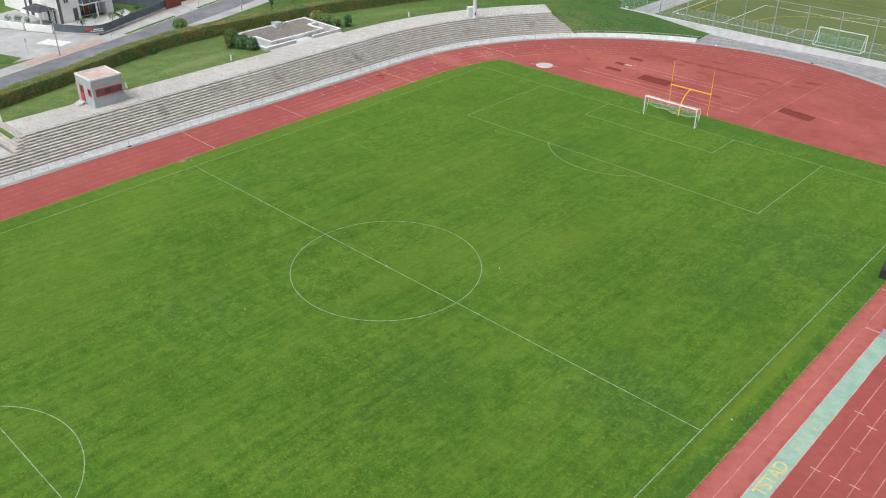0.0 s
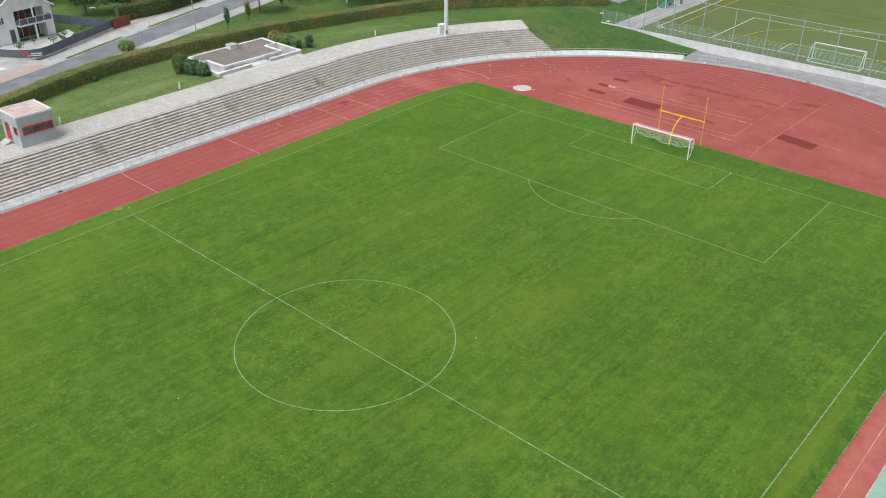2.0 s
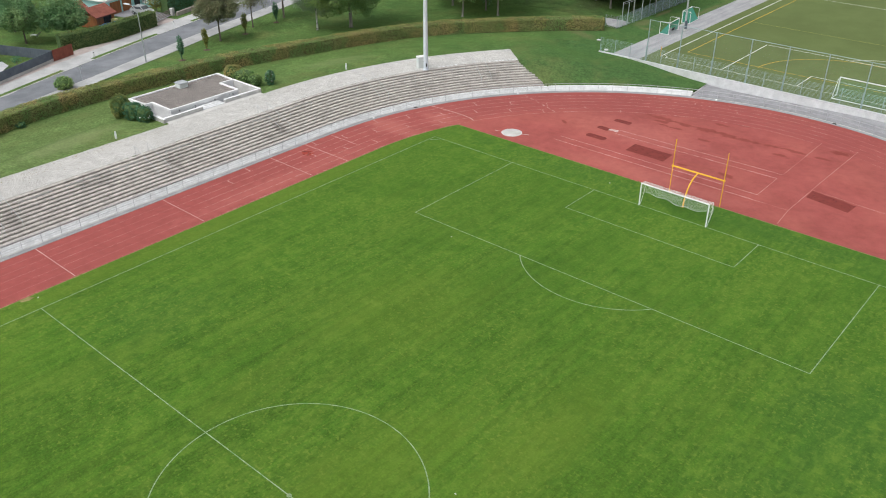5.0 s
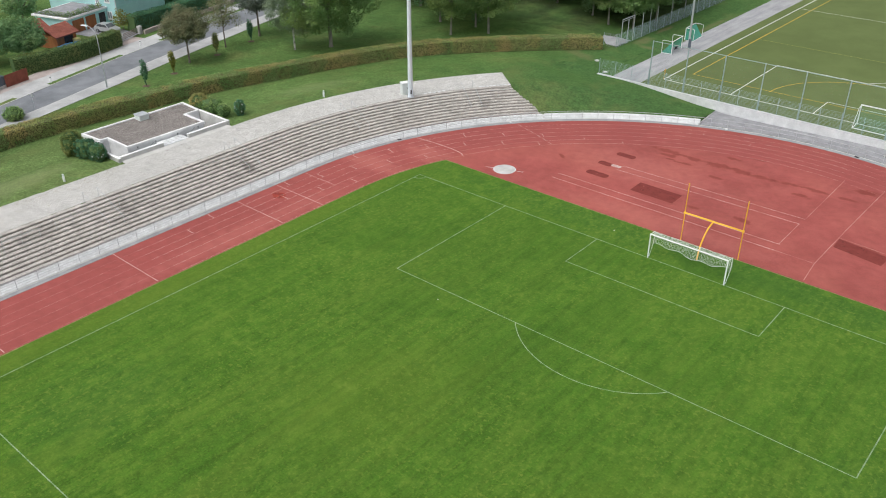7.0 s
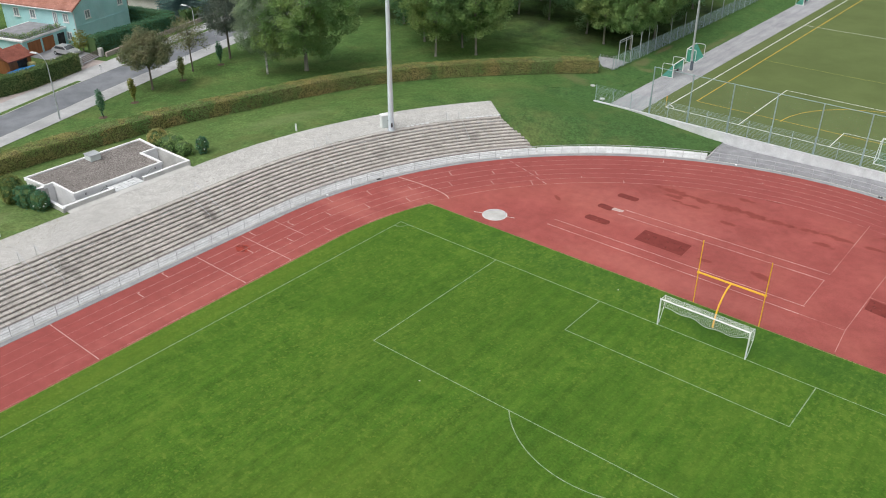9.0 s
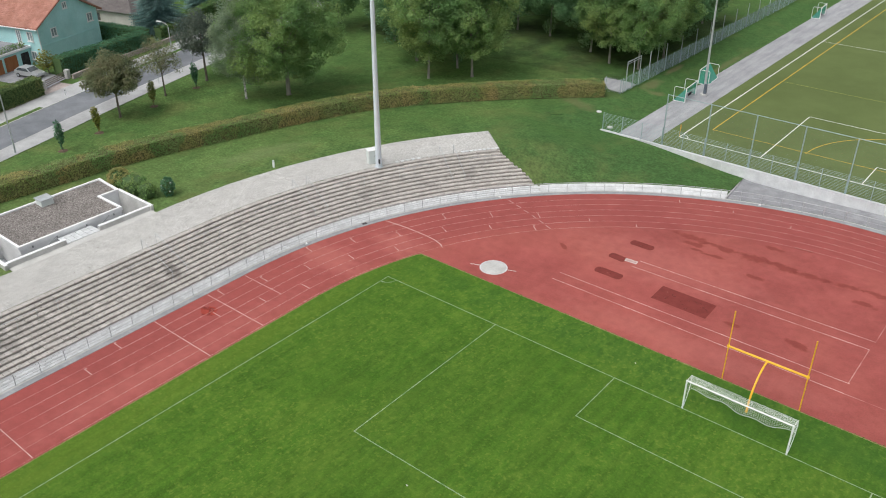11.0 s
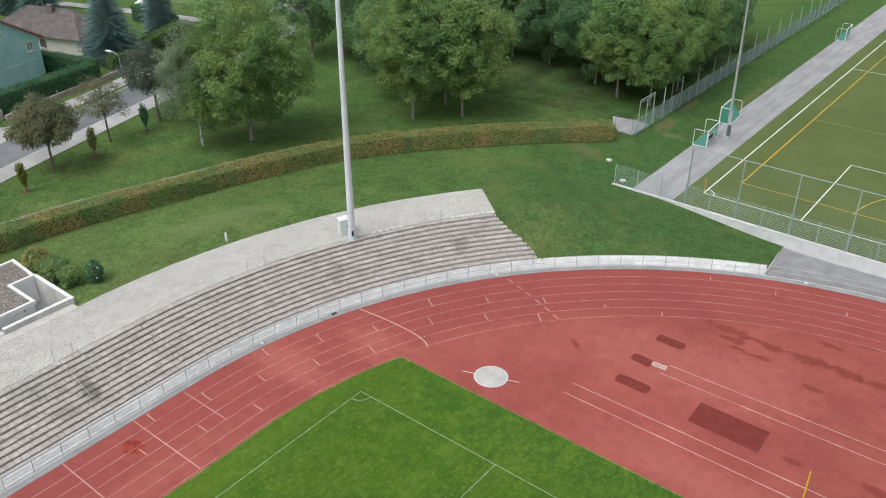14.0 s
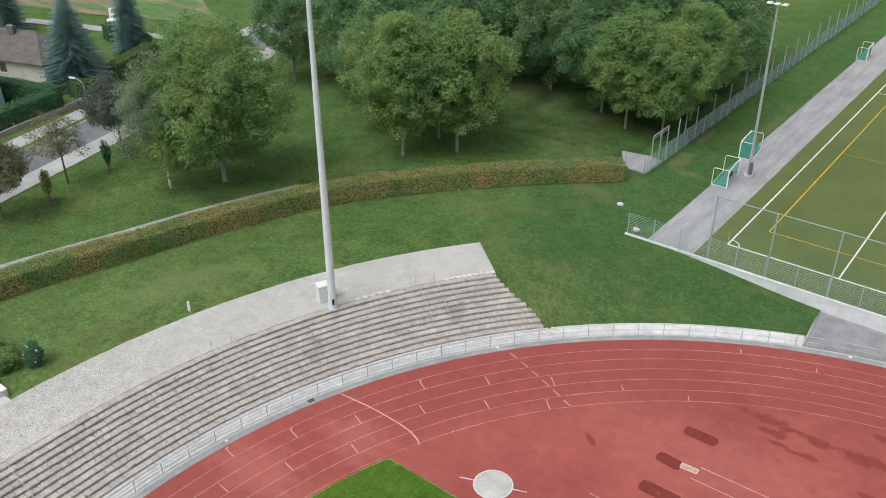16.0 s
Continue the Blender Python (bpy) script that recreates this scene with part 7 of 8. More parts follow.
shrub(-79.6, -22.6, 1.4, 1.2, 1.7, LEAF_LIME, 78, "loose bright green bush behind the hedge")
shrub(-69.4, -33.5, 0.5, 0.5, 0.7, LEAF_THUJA, 79, "small dark round bush before the hedge")


# ---- street furniture ----
def street_lamp(x, y, h, rz, label):
    t = thing("street_lamp", label, "lamp", (x, y, ground_z(x, y) + 0.1, 0, 0, rz), "street lamps")
    pts = [(0, 0, 0), (0, 0, h * 0.8)] + [(1.5 * (1 - math.cos(a)), 0, h * 0.8 + h * 0.19 * math.sin(a)) for a in (0.3, 0.6, 0.9, 1.2, 1.5)]
    part("pole", Geo().tube(pts, [0.085, 0.06] + [0.045] * 5, 8), STEEL, t)
    part("lamp_head", Geo().box((1.85, 0, h * 0.99), (1.05, 0.3, 0.14), 0, 0.15), FRAME_WHITE, t, "white lamp head")
    part("foot", Geo().tube([(0, 0, 0), (0, 0, 0.9)], 0.11, 8), STEEL, t)


street_lamp(-82.25, -8.4, 8.4, 195, "grey street lamp with a curved arm on the sidewalk")
street_lamp(-104.4, 28.3, 3.8, 190, "grey street lamp with a curved arm by the gardens")
street_lamp(-79.2, -43.6, 8.0, 200, "grey street lamp with a curved arm at the crossing")


def delineator(x, y, label="short white road post beside the verge"):
    t = thing("road_post", label, "post", (x, y, ground_z(x, y) + 0.1), "road posts")
    part("post", Geo().box((0, 0, 0.45), (0.12, 0.12, 0.9), 0.3, 0.1), FRAME_WHITE, t)
    part("band", Geo().box((0, 0, 0.72), (0.13, 0.13, 0.12), 0.3), DARK, t)


for x, y in ((-90.2, -12.3), (-96.2, 5.7), (-104.5, 18.5), (-82.6, -33.4)):
    delineator(x, y)
for x, y in ((-81.2, -19.2), (-90.5, 16.5), (-93.5, 24.5)):
    t = thing("sign_pole", "thin grey pole with a small panel on the sidewalk", "sign", (x, y, ground_z(x, y) + 0.1), "sign poles")
    part("pole", Geo().tube([(0, 0, 0), (0, 0, 2.1)], 0.03, 6), STEEL, t)
    part("panel", Geo().box((0, 0.04, 1.9), (0.4, 0.03, 0.35), 0.6), STEEL, t)
# give-way sign at the side street
t = thing("traffic_sign", "back of a triangular traffic sign on a grey pole", "sign", (-83.4, -46.6, ground_z(-83.4, -46.6) + 0.1))
part("pole", Geo().tube([(0, 0, 0), (0, 0, 2.6)], 0.035, 6), STEEL, t)
part("panel", Geo().poly([(-0.45, 0.02), (0.45, 0.02), (0.45, 0.05), (-0.45, 0.05)], 2.2, 2.6), STEEL, t)


# ---- houses ----
SU = Vector((-0.285, 0.9585))


def house_at(x, y, z, turn):
    return pose(x, y, z, 0, 0, turn)


def gable_roof(g, x0, x1, y0, y1, ze, zr, over=0.6, th=0.22):
    """Ridge along x."""
    ym = (y0 + y1) / 2
    s = (zr - ze) / (ym - y0)
    for sg, ya in ((-1, y0), (1, y1)):
        yo = ya + sg * over
        zo = ze - over * s
        pts = [(x0 - over, yo, zo), (x1 + over, yo, zo), (x1 + over, ym, zr), (x0 - over, ym, zr)]
        up = [(a, b, c + th) for a, b, c in pts]
        g.add(pts + up, [(0, 1, 2, 3), (7, 6, 5, 4), (0, 4, 5, 1), (1, 5, 6, 2), (2, 6, 7, 3), (3, 7, 4, 0)])
    return g


def tile_rows(parent, x0, x1, y0, y1, z0, z1, m, pitch=0.36):
    """Rows of roof tiles laid on one slope, eave (y0, z0) to ridge (y1, z1)."""
    L = math.hypot(y1 - y0, z1 - z0)
    n = int(L / pitch)
    ang = math.atan2(z1 - z0, abs(y1 - y0))
    sg = 1 if y1 > y0 else -1
    g = Geo()
    for i in range(n):
        a, b = i / n, (i + 1) / n
        ya, yb = y0 + (y1 - y0) * a, y0 + (y1 - y0) * b
        za, zb = z0 + (z1 - z0) * a, z0 + (z1 - z0) * b
        k = int((x1 - x0) / 0.6)
        for j in range(k):
            xa, xb = x0 + (x1 - x0) * j / k, x0 + (x1 - x0) * (j + 1) / k
            g.add([(xa, ya, za + 0.07), (xb - 0.03, ya, za + 0.07), (xb - 0.03, yb, zb + 0.03), (xa, yb, zb + 0.03), (xa, ya, za), (xb - 0.03, ya, za)], [(0, 1, 2, 3), (4, 5, 1, 0)])
    return tagged(part("roof_tile_layer", g, m, parent), kind="stuff")


def build_teal_house():
    # local x runs away from the street, local y along it
    turn = math.degrees(math.atan2(SU.y, SU.x)) - 90
    h = thing("turquoise_house", "two-storey turquoise plastered house with a red tiled roof", "house", house_at(-110.8, 10.7, 1.15, turn))
    W, D = 12.2, -15.0
    ze, zr = 5.7, 9.2
    g = Geo().poly([(D, 0), (0, 0), (0, W), (D, W)], -0.2, ze)
    g.add([(0, 0, ze), (0, W, ze), (0, W / 2, zr), (D, 0, ze), (D, W, ze), (D, W / 2, zr)], [(0, 1, 2), (5, 4, 3)])
    part("wall", g, PLASTER_TEAL, h)
    roof = part("roof", gable_roof(Geo(), D, 0, 0, W, ze, zr), ROOF_RED, h)
    s = (zr - ze) / (W / 2)
    for y0 in (-0.6, W + 0.6):
        tile_rows(roof, D - 0.6, 0.6, y0, W / 2, ze - 0.6 * s + 0.22, zr + 0.22, ROOF_RED)
    part("chimney", Geo().box((-9, W / 2 + 1.0, zr + 0.2), (0.7, 0.9, 1.8)), ROOF_BROWN, roof)
    part("gutter", Geo().tube([(D, -0.62, ze - 0.35), (0.55, -0.62, ze - 0.35)], 0.08, 6), FRAME_WHITE, roof)
    part("downpipe", Geo().tube([(0.08, 0.05, ze - 0.3), (0.08, 0.05, 0)], 0.06, 6), FRAME_WHITE, h)
    part("string_course", Geo().box((0.03, W / 2, 2.75), (0.08, W, 0.14)), PLASTER_TEAL, h)
    for y, z in ((3.0, 4.2), (10.5, 4.7), (6.0, 7.5)):
        window(h, (0, y, z), 1.15 if z < 6 else 0.9, 1.35 if z < 6 else 1.0, "+x", glass=GLASS_SKY)
    for x, z, w, hh in ((-1.6, 4.1, 1.1, 1.4), (-3.8, 3.9, 0.9, 2.0), (-8.5, 4.1, 1.2, 1.4), (-1.5, 1.3, 1.1, 1.3), (-12, 4.1, 1.2, 1.4)):
        window(h, (x, 0, z), w, hh, "-y", glass=GLASS_SKY)
    gar = part("garage", Geo().poly([(-9.5, -8.6), (-2.2, -8.6), (-2.2, -0.02), (-9.5, -0.02)], -0.2, 2.5), PLASTER_TEAL, h)
    part("terrace_slab", Geo().box((-5.85, -4.4, 2.62), (7.9, 9.2, 0.28)), PLASTER_WHITE, gar, "pale roof terrace slab")
    part("terrace_floor", Geo().box((-5.85, -4.4, 2.775), (7.3, 8.6, 0.03)), RAMP_ASPHALT, gar)
    part("garage_door", Geo().box((-2.17, -6.6, 1.05), (0.06, 2.5, 2.1)), WOOD_DOOR, gar, "orange-brown wooden garage door")
    part("garage_door", Geo().box((-2.17, -3.8, 1.05), (0.06, 2.2, 2.1)), WOOD_DOOR, gar, "orange-brown wooden garage door")
    # flat dark panel on the wall, painted as the doorway's inner shade
    part("doorway", Geo().box((-2.17, -1.2, 1.0), (0.05, 1.4, 2.0)), DARK, gar)
    cl = [((-2.4 - 0.2 * (i % 2), -8.2 + 0.55 * i, 3.15), 0.5) for i in range(14)] + [((-2.8 - 0.5 * i, -8.3, 3.12), 0.42) for i in range(13)]
    for i, c in enumerate(cl):
        part("planter_shrub", leaf_cloud(81 + i, [c], 300, 0.11, (1, 1, 1)), LEAF_OLIVE_BOX if i % 3 == 0 else LEAF_BOX, gar)


build_teal_house()


def build_cream_house():
    turn = math.degrees(math.atan2(SU.y, SU.x)) - 90
    h = thing("cream_house", "single-storey cream house with a brown hipped roof", "house", house_at(-116.8, 29.8, 1.3, turn))
    D, W, ze, zr = -17.0, 8.0, 2.9, 5.8
    part("wall", Geo().poly([(D, 0), (0, 0), (0, W), (D, W)], -0.2, ze), PLASTER_CREAM, h)
    o = 0.7
    a = [(D - o, -o, ze - 0.05), (o, -o, ze - 0.05), (o, W + o, ze - 0.05), (D - o, W + o, ze - 0.05), (D + 4.2, W / 2, zr), (-4.2, W / 2, zr)]
    roof = part("roof", Geo().add(a, [(0, 1, 5, 4), (1, 2, 5), (2, 3, 4, 5), (3, 0, 4), (3, 2, 1, 0)]), ROOF_BROWN, h)
    g = Geo()
    rng = random.Random(4)
    for q in ((a[0], a[1], a[5], a[4]), (a[1], a[2], a[5], a[5]), (a[2], a[3], a[4], a[5]), (a[3], a[0], a[4], a[4])):
        p = [Vector(v) for v in q]
        n = 16
        for i in range(n):
            l0, r0 = p[0].lerp(p[3], i / n), p[1].lerp(p[2], i / n)
            l1, r1 = p[0].lerp(p[3], (i + 1) / n), p[1].lerp(p[2], (i + 1) / n)
            k = max(1, int((r0 - l0).length / 0.9))
            for j in range(k):
                c0, c1 = l0.lerp(r0, j / k), l0.lerp(r0, (j + 0.96) / k)
                d0, d1 = l1.lerp(r1, j / k), l1.lerp(r1, (j + 0.96) / k)
                g.add([c0 + Vector((0, 0, 0.1)), c1 + Vector((0, 0, 0.1)), d1 + Vector((0, 0, 0.05)), d0 + Vector((0, 0, 0.05))], [(0, 1, 2, 3)])
    tagged(part("roof_tile_layer", g, ROOF_BROWN, roof), kind="stuff")
    for i, j in ((1, 5), (0, 4), (4, 5)):
        part("ridge_tiles", Geo().tube([Vector(a[i]) + Vector((0, 0, 0.1)), Vector(a[j]) + Vector((0, 0, 0.1))], 0.1, 6), ROOF_BROWN, roof)
    part("chimney", Geo().box((-8, W / 2 - 0.6, zr + 0.2), (1.2, 0.6, 1.2)), ROOF_BROWN, roof)
    part("aerial", Geo().tube([(-10, W / 2, zr - 0.2), (-10, W / 2, zr + 2.6)], 0.03, 5).tube([(-10.4, W / 2, zr + 2.3), (-9.6, W / 2, zr + 2.3)], 0.02, 5), STEEL, roof)
    part("dish", Geo().tube([(-1.6, W / 2 + 1.6, zr - 1.2), (-1.5, W / 2 + 1.4, zr - 0.9)], [0.42, 0.05], 12), FRAME_WHITE, roof, "pale satellite dish")
    for x, w, hh, z in ((-7.4, 1.1, 1.3, 1.6),):
        window(h, (x, 0, z), w, hh, "-y", BARK)
    # no recess is cut: a dark panel paints the entrance's shade
    part("niche", Geo().box((-9.4, 0.0, 1.1), (1.7, 0.05, 2.2)), DARK, h, "flat dark panel painted as the shade of a recessed entrance")
    window(h, (0, 4.2, 1.6), 0.5, 0.5, "+x", WOOD_DOOR)


build_cream_house()


def build_white_house():
    # corner house: gable towards the street, a recessed porch with a balcony above it
    turn = 6.4
    h = thing("white_house", "white two-storey house with dark balconies at the corner", "house", house_at(-96.65, -35.15, 1.1, turn))
    D, W, ze, zr = -13.0, 10.3, 4.9, 8.2
    r0, r1, rd = 3.9, 8.9, -2.0
    g = Geo().poly([(D, 0), (0, 0), (0, r0), (rd, r0), (rd, r1), (0, r1), (0, W), (D, W)], -0.2, ze)
    g.add([(0, 0, ze), (0, W, ze), (0, W / 2, zr), (D, 0, ze), (D, W, ze), (D, W / 2, zr)], [(0, 1, 2), (5, 4, 3)])
    part("wall", g, PLASTER_WHITE, h)
    roof = part("roof", gable_roof(Geo(), D, 0, 0, W, ze, zr, 0.4), ROOF_DARK, h)
    s = (zr - ze) / (W / 2)
    part("roof_edge", Geo().tube([(0.42, -0.4, ze - 0.4 * s + 0.1), (0.42, W / 2, zr + 0.12), (0.42, W + 0.4, ze - 0.4 * s + 0.1)], 0.13, 4), FRAME_WHITE, roof, "white verge board")
    for y in (-0.45, W + 0.45):
        part("gutter", Geo().tube([(D - 0.4, y, ze - 0.4 * s + 0.05), (0.4, y, ze - 0.4 * s + 0.05)], 0.09, 6), FRAME_WHITE, roof)
    for i in range(14):
        x = D - 0.3 + 1.0 * i
        for y0 in (-0.4, W + 0.4):
            part("seam", Geo().tube([(x, y0, ze - 0.4 * s + 0.24), (x, W / 2, zr + 0.24)], 0.03, 4), ROOF_BROWN, roof)
    window(h, (0, 3.0, 1.2), 0.8, 2.1, "+x", ANTHRACITE, sill=False)
    window(h, (0, 1.6, 3.9), 1.0, 1.2, "+x", FRAME_WHITE)
    for y, w in ((4.9, 1.5), (7.7, 1.8)):
        for z in (1.1, 3.75):
            window(h, (rd, y, z), w, 2.0, "+x", ANTHRACITE, sill=False)
    part("porch_panel", Geo().box((rd + 0.04, 6.25, 2.3), (0.06, 0.9, 4.4)), FENCE_RUST, h, "red-brown wall panel in the porch")
    bal = part("balcony", Geo().box((rd / 2 + 0.52, 6.6, 2.7), (-rd + 1.1, 4.98, 0.22)).box((0.55, 6.7, 2.7), (1.08, 5.6, 0.2)), PLASTER_WHITE, h)
    for k in range(4):
        y0 = 3.95 + k * 1.38
        part("parapet_panel", Geo().box((1.06, y0 + 0.69, 3.28), (0.06, 1.34, 0.85)), ANTHRACITE, bal, "dark balcony front")
        part("rail_post", Geo().box((1.12, y0, 3.3), (0.07, 0.07, 1.0)), FRAME_WHITE, bal)
    part("handrail", Geo().box((1.06, 6.7, 3.76), (0.1, 5.6, 0.06)), FRAME_WHITE, bal)
    for y in (3.95, 9.45):
        part("side_panel", Geo().box((0.54, y, 3.28), (1.0, 0.06, 0.85)), ANTHRACITE, bal)
    part("column", Geo().box((0.95, 6.5, 1.3), (0.24, 0.24, 2.8)), FRAME_WHITE, bal)
    part("column", Geo().box((0.95, 6.5, 4.6), (0.2, 0.2, 1.7)), FRAME_WHITE, bal)
    part("pillar", Geo().box((0.02, 0.22, 2.3), (0.12, 0.5, 4.6)), ROOF_BROWN, h, "dark brown wall stripe")
    part("pillar", Geo().box((-10.4, -0.02, 2.3), (0.6, 0.12, 4.6)), ROOF_BROWN, h, "dark brown wall stripe")
    for x, w, hh, z in ((-1.8, 0.9, 2.1, 1.15), (-3.4, 0.5, 2.1, 1.15), (-8.6, 1.0, 3.6, 2.1)):
        window(h, (x, 0, z), w, hh, "-y", ANTHRACITE, sill=False)
    annex = part("annex", Geo().poly([(D - 7, 1.0), (D - 0.01, 1.0), (D - 0.01, 8), (D - 7, 8)], -0.2, 3.0), PLASTER_WHITE, h)
    part("annex_roof", Geo().box((D - 3.6, 4.5, 3.12), (7.4, 7.6, 0.2)), ROOF_DARK, annex)
    c = thing("porch_canopy", "small white porch canopy with a dark hipped roof", "canopy", house_at(-99.5, -37.2, 1.1, turn))
    for x in (-2.0, 2.0):
        for y in (-1.2, 1.2):
            part("column", Geo().box((x, y, 1.3), (0.18, 0.18, 2.6)), FRAME_WHITE, c)
    part("beam", Geo().box((0, -1.2, 2.52), (4.2, 0.2, 0.18)), FRAME_WHITE, c)
    part("roof", Geo().add([(-2.6, -1.7, 2.6), (2.6, -1.7, 2.6), (2.6, 1.7, 2.6), (-2.6, 1.7, 2.6), (-0.9, 0, 3.4), (0.9, 0, 3.4)], [(0, 1, 5, 4), (1, 2, 5), (2, 3, 4, 5), (3, 0, 4), (3, 2, 1, 0)]), ROOF_DARK, c)
    part("step", Geo().bevel_box((0, -0.6, 0.1), (4.4, 2.6, 0.2), r=0.02), KERB, c)
    # terrace, garden fence and planting
    sheet("house_terrace", [(-96.4, -35.3), (-92.6, -36.2), (-89.4, -32.6), (-92.0, -26.6), (-97.6, -25.2)], CONCRETE, 1.25, "pale paved terrace before the house", "terrace")
    sheet("garden_slab", [(-93.2, -25.2), (-95.6, -22.9), (-98.4, -22.6), (-97.4, -25.0)], WHITE_SLAB, 1.24, "white paved square in the garden", "paving")
    sheet("front_yard", [(-97.0, -36.0), (-93.0, -37.8), (-97.5, -40.5), (-110, -45), (-112, -36.5)], SIDEWALK, 1.2, "pale paved front yard of the white house", "yard")
    f = thing("panel_fence", "anthracite panel fence on a pale base along the sidewalk", "fence", (0, 0, 0))
    pts = chain([(-92.6, -38.2), (-88.2, -35.6), (-86.4, -32.8), (-88.8, -27.2), (-91.3, -21.5), (-93.4, -17.0)], 2.0)
    for p, q in zip(pts, pts[1:]):
        m, d = (p + q) / 2, q - p
        w = math.atan2(d.y, d.x)
        part("base", Geo().box((m.x, m.y, 1.25), (d.length, 0.25, 0.4), w), CONCRETE, f)
        part("panel", Geo().box((m.x, m.y, 2.05), (d.length - 0.06, 0.06, 1.2), w), ANTHRACITE, f)
        part("post", Geo().box((p.x, p.y, 2.0), (0.1, 0.1, 1.35), w), ANTHRACITE, f)
    pts = chain([(-93.4, -17.0), (-99.5, -19.6), (-106, -22.5)], 2.0)
    for p, q in zip(pts, pts[1:]):
        m, d = (p + q) / 2, q - p
        part("panel", Geo().box((m.x, m.y, 1.85), (d.length - 0.06, 0.06, 1.5), math.atan2(d.y, d.x)), ANTHRACITE, f)
    b = thing("fence_banner", "red and white banner with unreadable lettering on the fence", "banner", pose(-86.8, -34.0, 1.95, 0, 0, 58))
    part("cloth", Geo().box((0, -0.12, 0), (3.0, 0.03, 0.8)), ANTHRACITE, b)
    part("red_panel", Geo().box((-0.9, -0.15, 0.12), (1.0, 0.03, 0.45)), SIGN_RED, b)
    part("lettering", Geo().box((0.55, -0.15, 0.1), (1.5, 0.03, 0.12)).box((0.3, -0.15, -0.2), (2.0, 0.03, 0.12)), FRAME_WHITE, b, "white bars of lettering")
    w = thing("garden_wall", "low white wall with grey panels at the side street", "wall", (0, 0, 0))
    for p, q in (((-92.8, -38.4), (-97.5, -40.8)), ((-97.9, -41), (-103.5, -43.4))):
        p, q = Vector(p), Vector(q)
        m, d = (p + q) / 2, q - p
        part("panel", Geo().bevel_box((m.x, m.y, 1.7), (d.length, 0.25, 1.2), math.atan2(d.y, d.x), 0.02), PLASTER_WHITE, w)
    for x, y, r in ((-92.0, -33.6, 0.8), (-91.6, -28.4, 0.75), (-94.2, -22.2, 0.75), (-93.0, -25.8, 0.55), (-93.6, -30.6, 0.6), (-101.6, -40.2, 0.7), (-99.4, -39.6, 0.6), (-103.2, -41.2, 0.6)):
        t = thing("ball_topiary", "small round clipped tree in the corner garden", "topiary", (x, y, 1.15), "round clipped trees")
        part("stem", Geo().tube([(0, 0, 0), (0, 0, 1.0)], 0.05, 6), BARK, t)
        part("foliage", leaf_cloud(int(abs(x * 7)), [((0, 0, 1.2), r)], 420, 0.1, (1, 1, 0.75), outward=1.2), LEAF_THUJA, t)


build_white_house()


# gardens between the houses
hedge("garden_hedge", "tall dense green hedge along the sidewalk", [(-97.3, -14.0), (-96.8, -8.5), (-97.0, -5), (-97.8, -1.6), (-99.4, 3.9)], 1.7, 2.5, LEAF_OLIVE_BOX, 62, 75, 0.11, 0.1)
hedge("dark_garden_hedge", "dark green thuja hedge beside the turquoise house", [(-104.6, 9.5), (-105.6, 17), (-106.9, 25.6)], 2.1, 2.7, LEAF_THUJA, 63, 70, 0.12, 0.22)
hedge("dark_garden_hedge", "dark green thuja hedge between two house gardens", [(-107.6, 26.2), (-113.5, 24.6), (-120, 23)], 1.8, 2.7, LEAF_THUJA, 64, 60, 0.12, 0.15)
hedge("light_garden_hedge", "fresh green clipped hedge beside the spruce", [(-109.6, 29.6), (-109.9, 33.6)], 1.8, 2.0, LEAF_BOX, 65, 34, 0.15, 0.1)
hedge("light_garden_hedge", "fresh green clipped hedge along the back garden", [(-111.4, 36.2), (-113.8, 41.0), (-116.6, 47.0)], 1.9, 2.3, LEAF_BOX, 66, 60, 0.12, 0.1)
hedge("dark_garden_hedge", "dark green hedge along the far lane", [(-118.6, 47.6), (-124.5, 48.6), (-131, 48.6)], 1.8, 2.6, LEAF_THUJA, 67, 45, 0.16, 0.1)
sheet("back_garden_lawn", [(-111, 34), (-119, 47), (-131, 47), (-128, 36)], LAWN, 1.17, "small lawn behind the cream house", "lawn")
f = thing("board_fence", "red-brown board fence beside the garden hedge", "fence", (0, 0, 0))
for p, q in zip(chain([(-92.9, -17.3), (-94.0, -13.6)], 0.5), chain([(-92.9, -17.3), (-94.0, -13.6)], 0.5)[1:]):
    m, d = (p + q) / 2, q - p
    part("board", Geo().box((m.x, m.y, 1.95), (d.length * 0.96, 0.06, 1.7), math.atan2(d.y, d.x)), FENCE_RUST, f)
f = thing("garden_gate", "grey-brown slatted gate between stone posts", "gate", (0, 0, 0))
for p, q in zip(chain([(-100.6, 5.2), (-102.4, 9.2)], 1.0), chain([(-100.6, 5.2), (-102.4, 9.2)], 1.0)[1:]):
    m, d = (p + q) / 2, q - p
    for k in range(4):
        part("slat", Geo().box((m.x, m.y, 1.45 + 0.25 * k), (d.length, 0.05, 0.14), math.atan2(d.y, d.x)), BARK, f)
for x, y in ((-100.5, 4.9), (-102.6, 9.7)):
    part("stone_post", Geo().bevel_box((x, y, 1.75), (0.6, 0.6, 1.3), 0.3, 0.04), CONCRETE, f)
w = thing("low_wall", "low brown boundary wall along the far sidewalk", "wall", (0, 0, 0))
for p, q in zip(chain([(-102.8, 9.9), (-105.0, 17.5), (-107.0, 26), (-109, 33)], 3.0), chain([(-102.8, 9.9), (-105.0, 17.5), (-107.0, 26), (-109, 33)], 3.0)[1:]):
    m, d = (p + q) / 2, q - p
    part("wall_section", Geo().bevel_box((m.x + 0.9, m.y + 0.2, 1.4), (d.length, 0.3, 0.7), math.atan2(d.y, d.x), 0.03), ROAD_PINK, w)
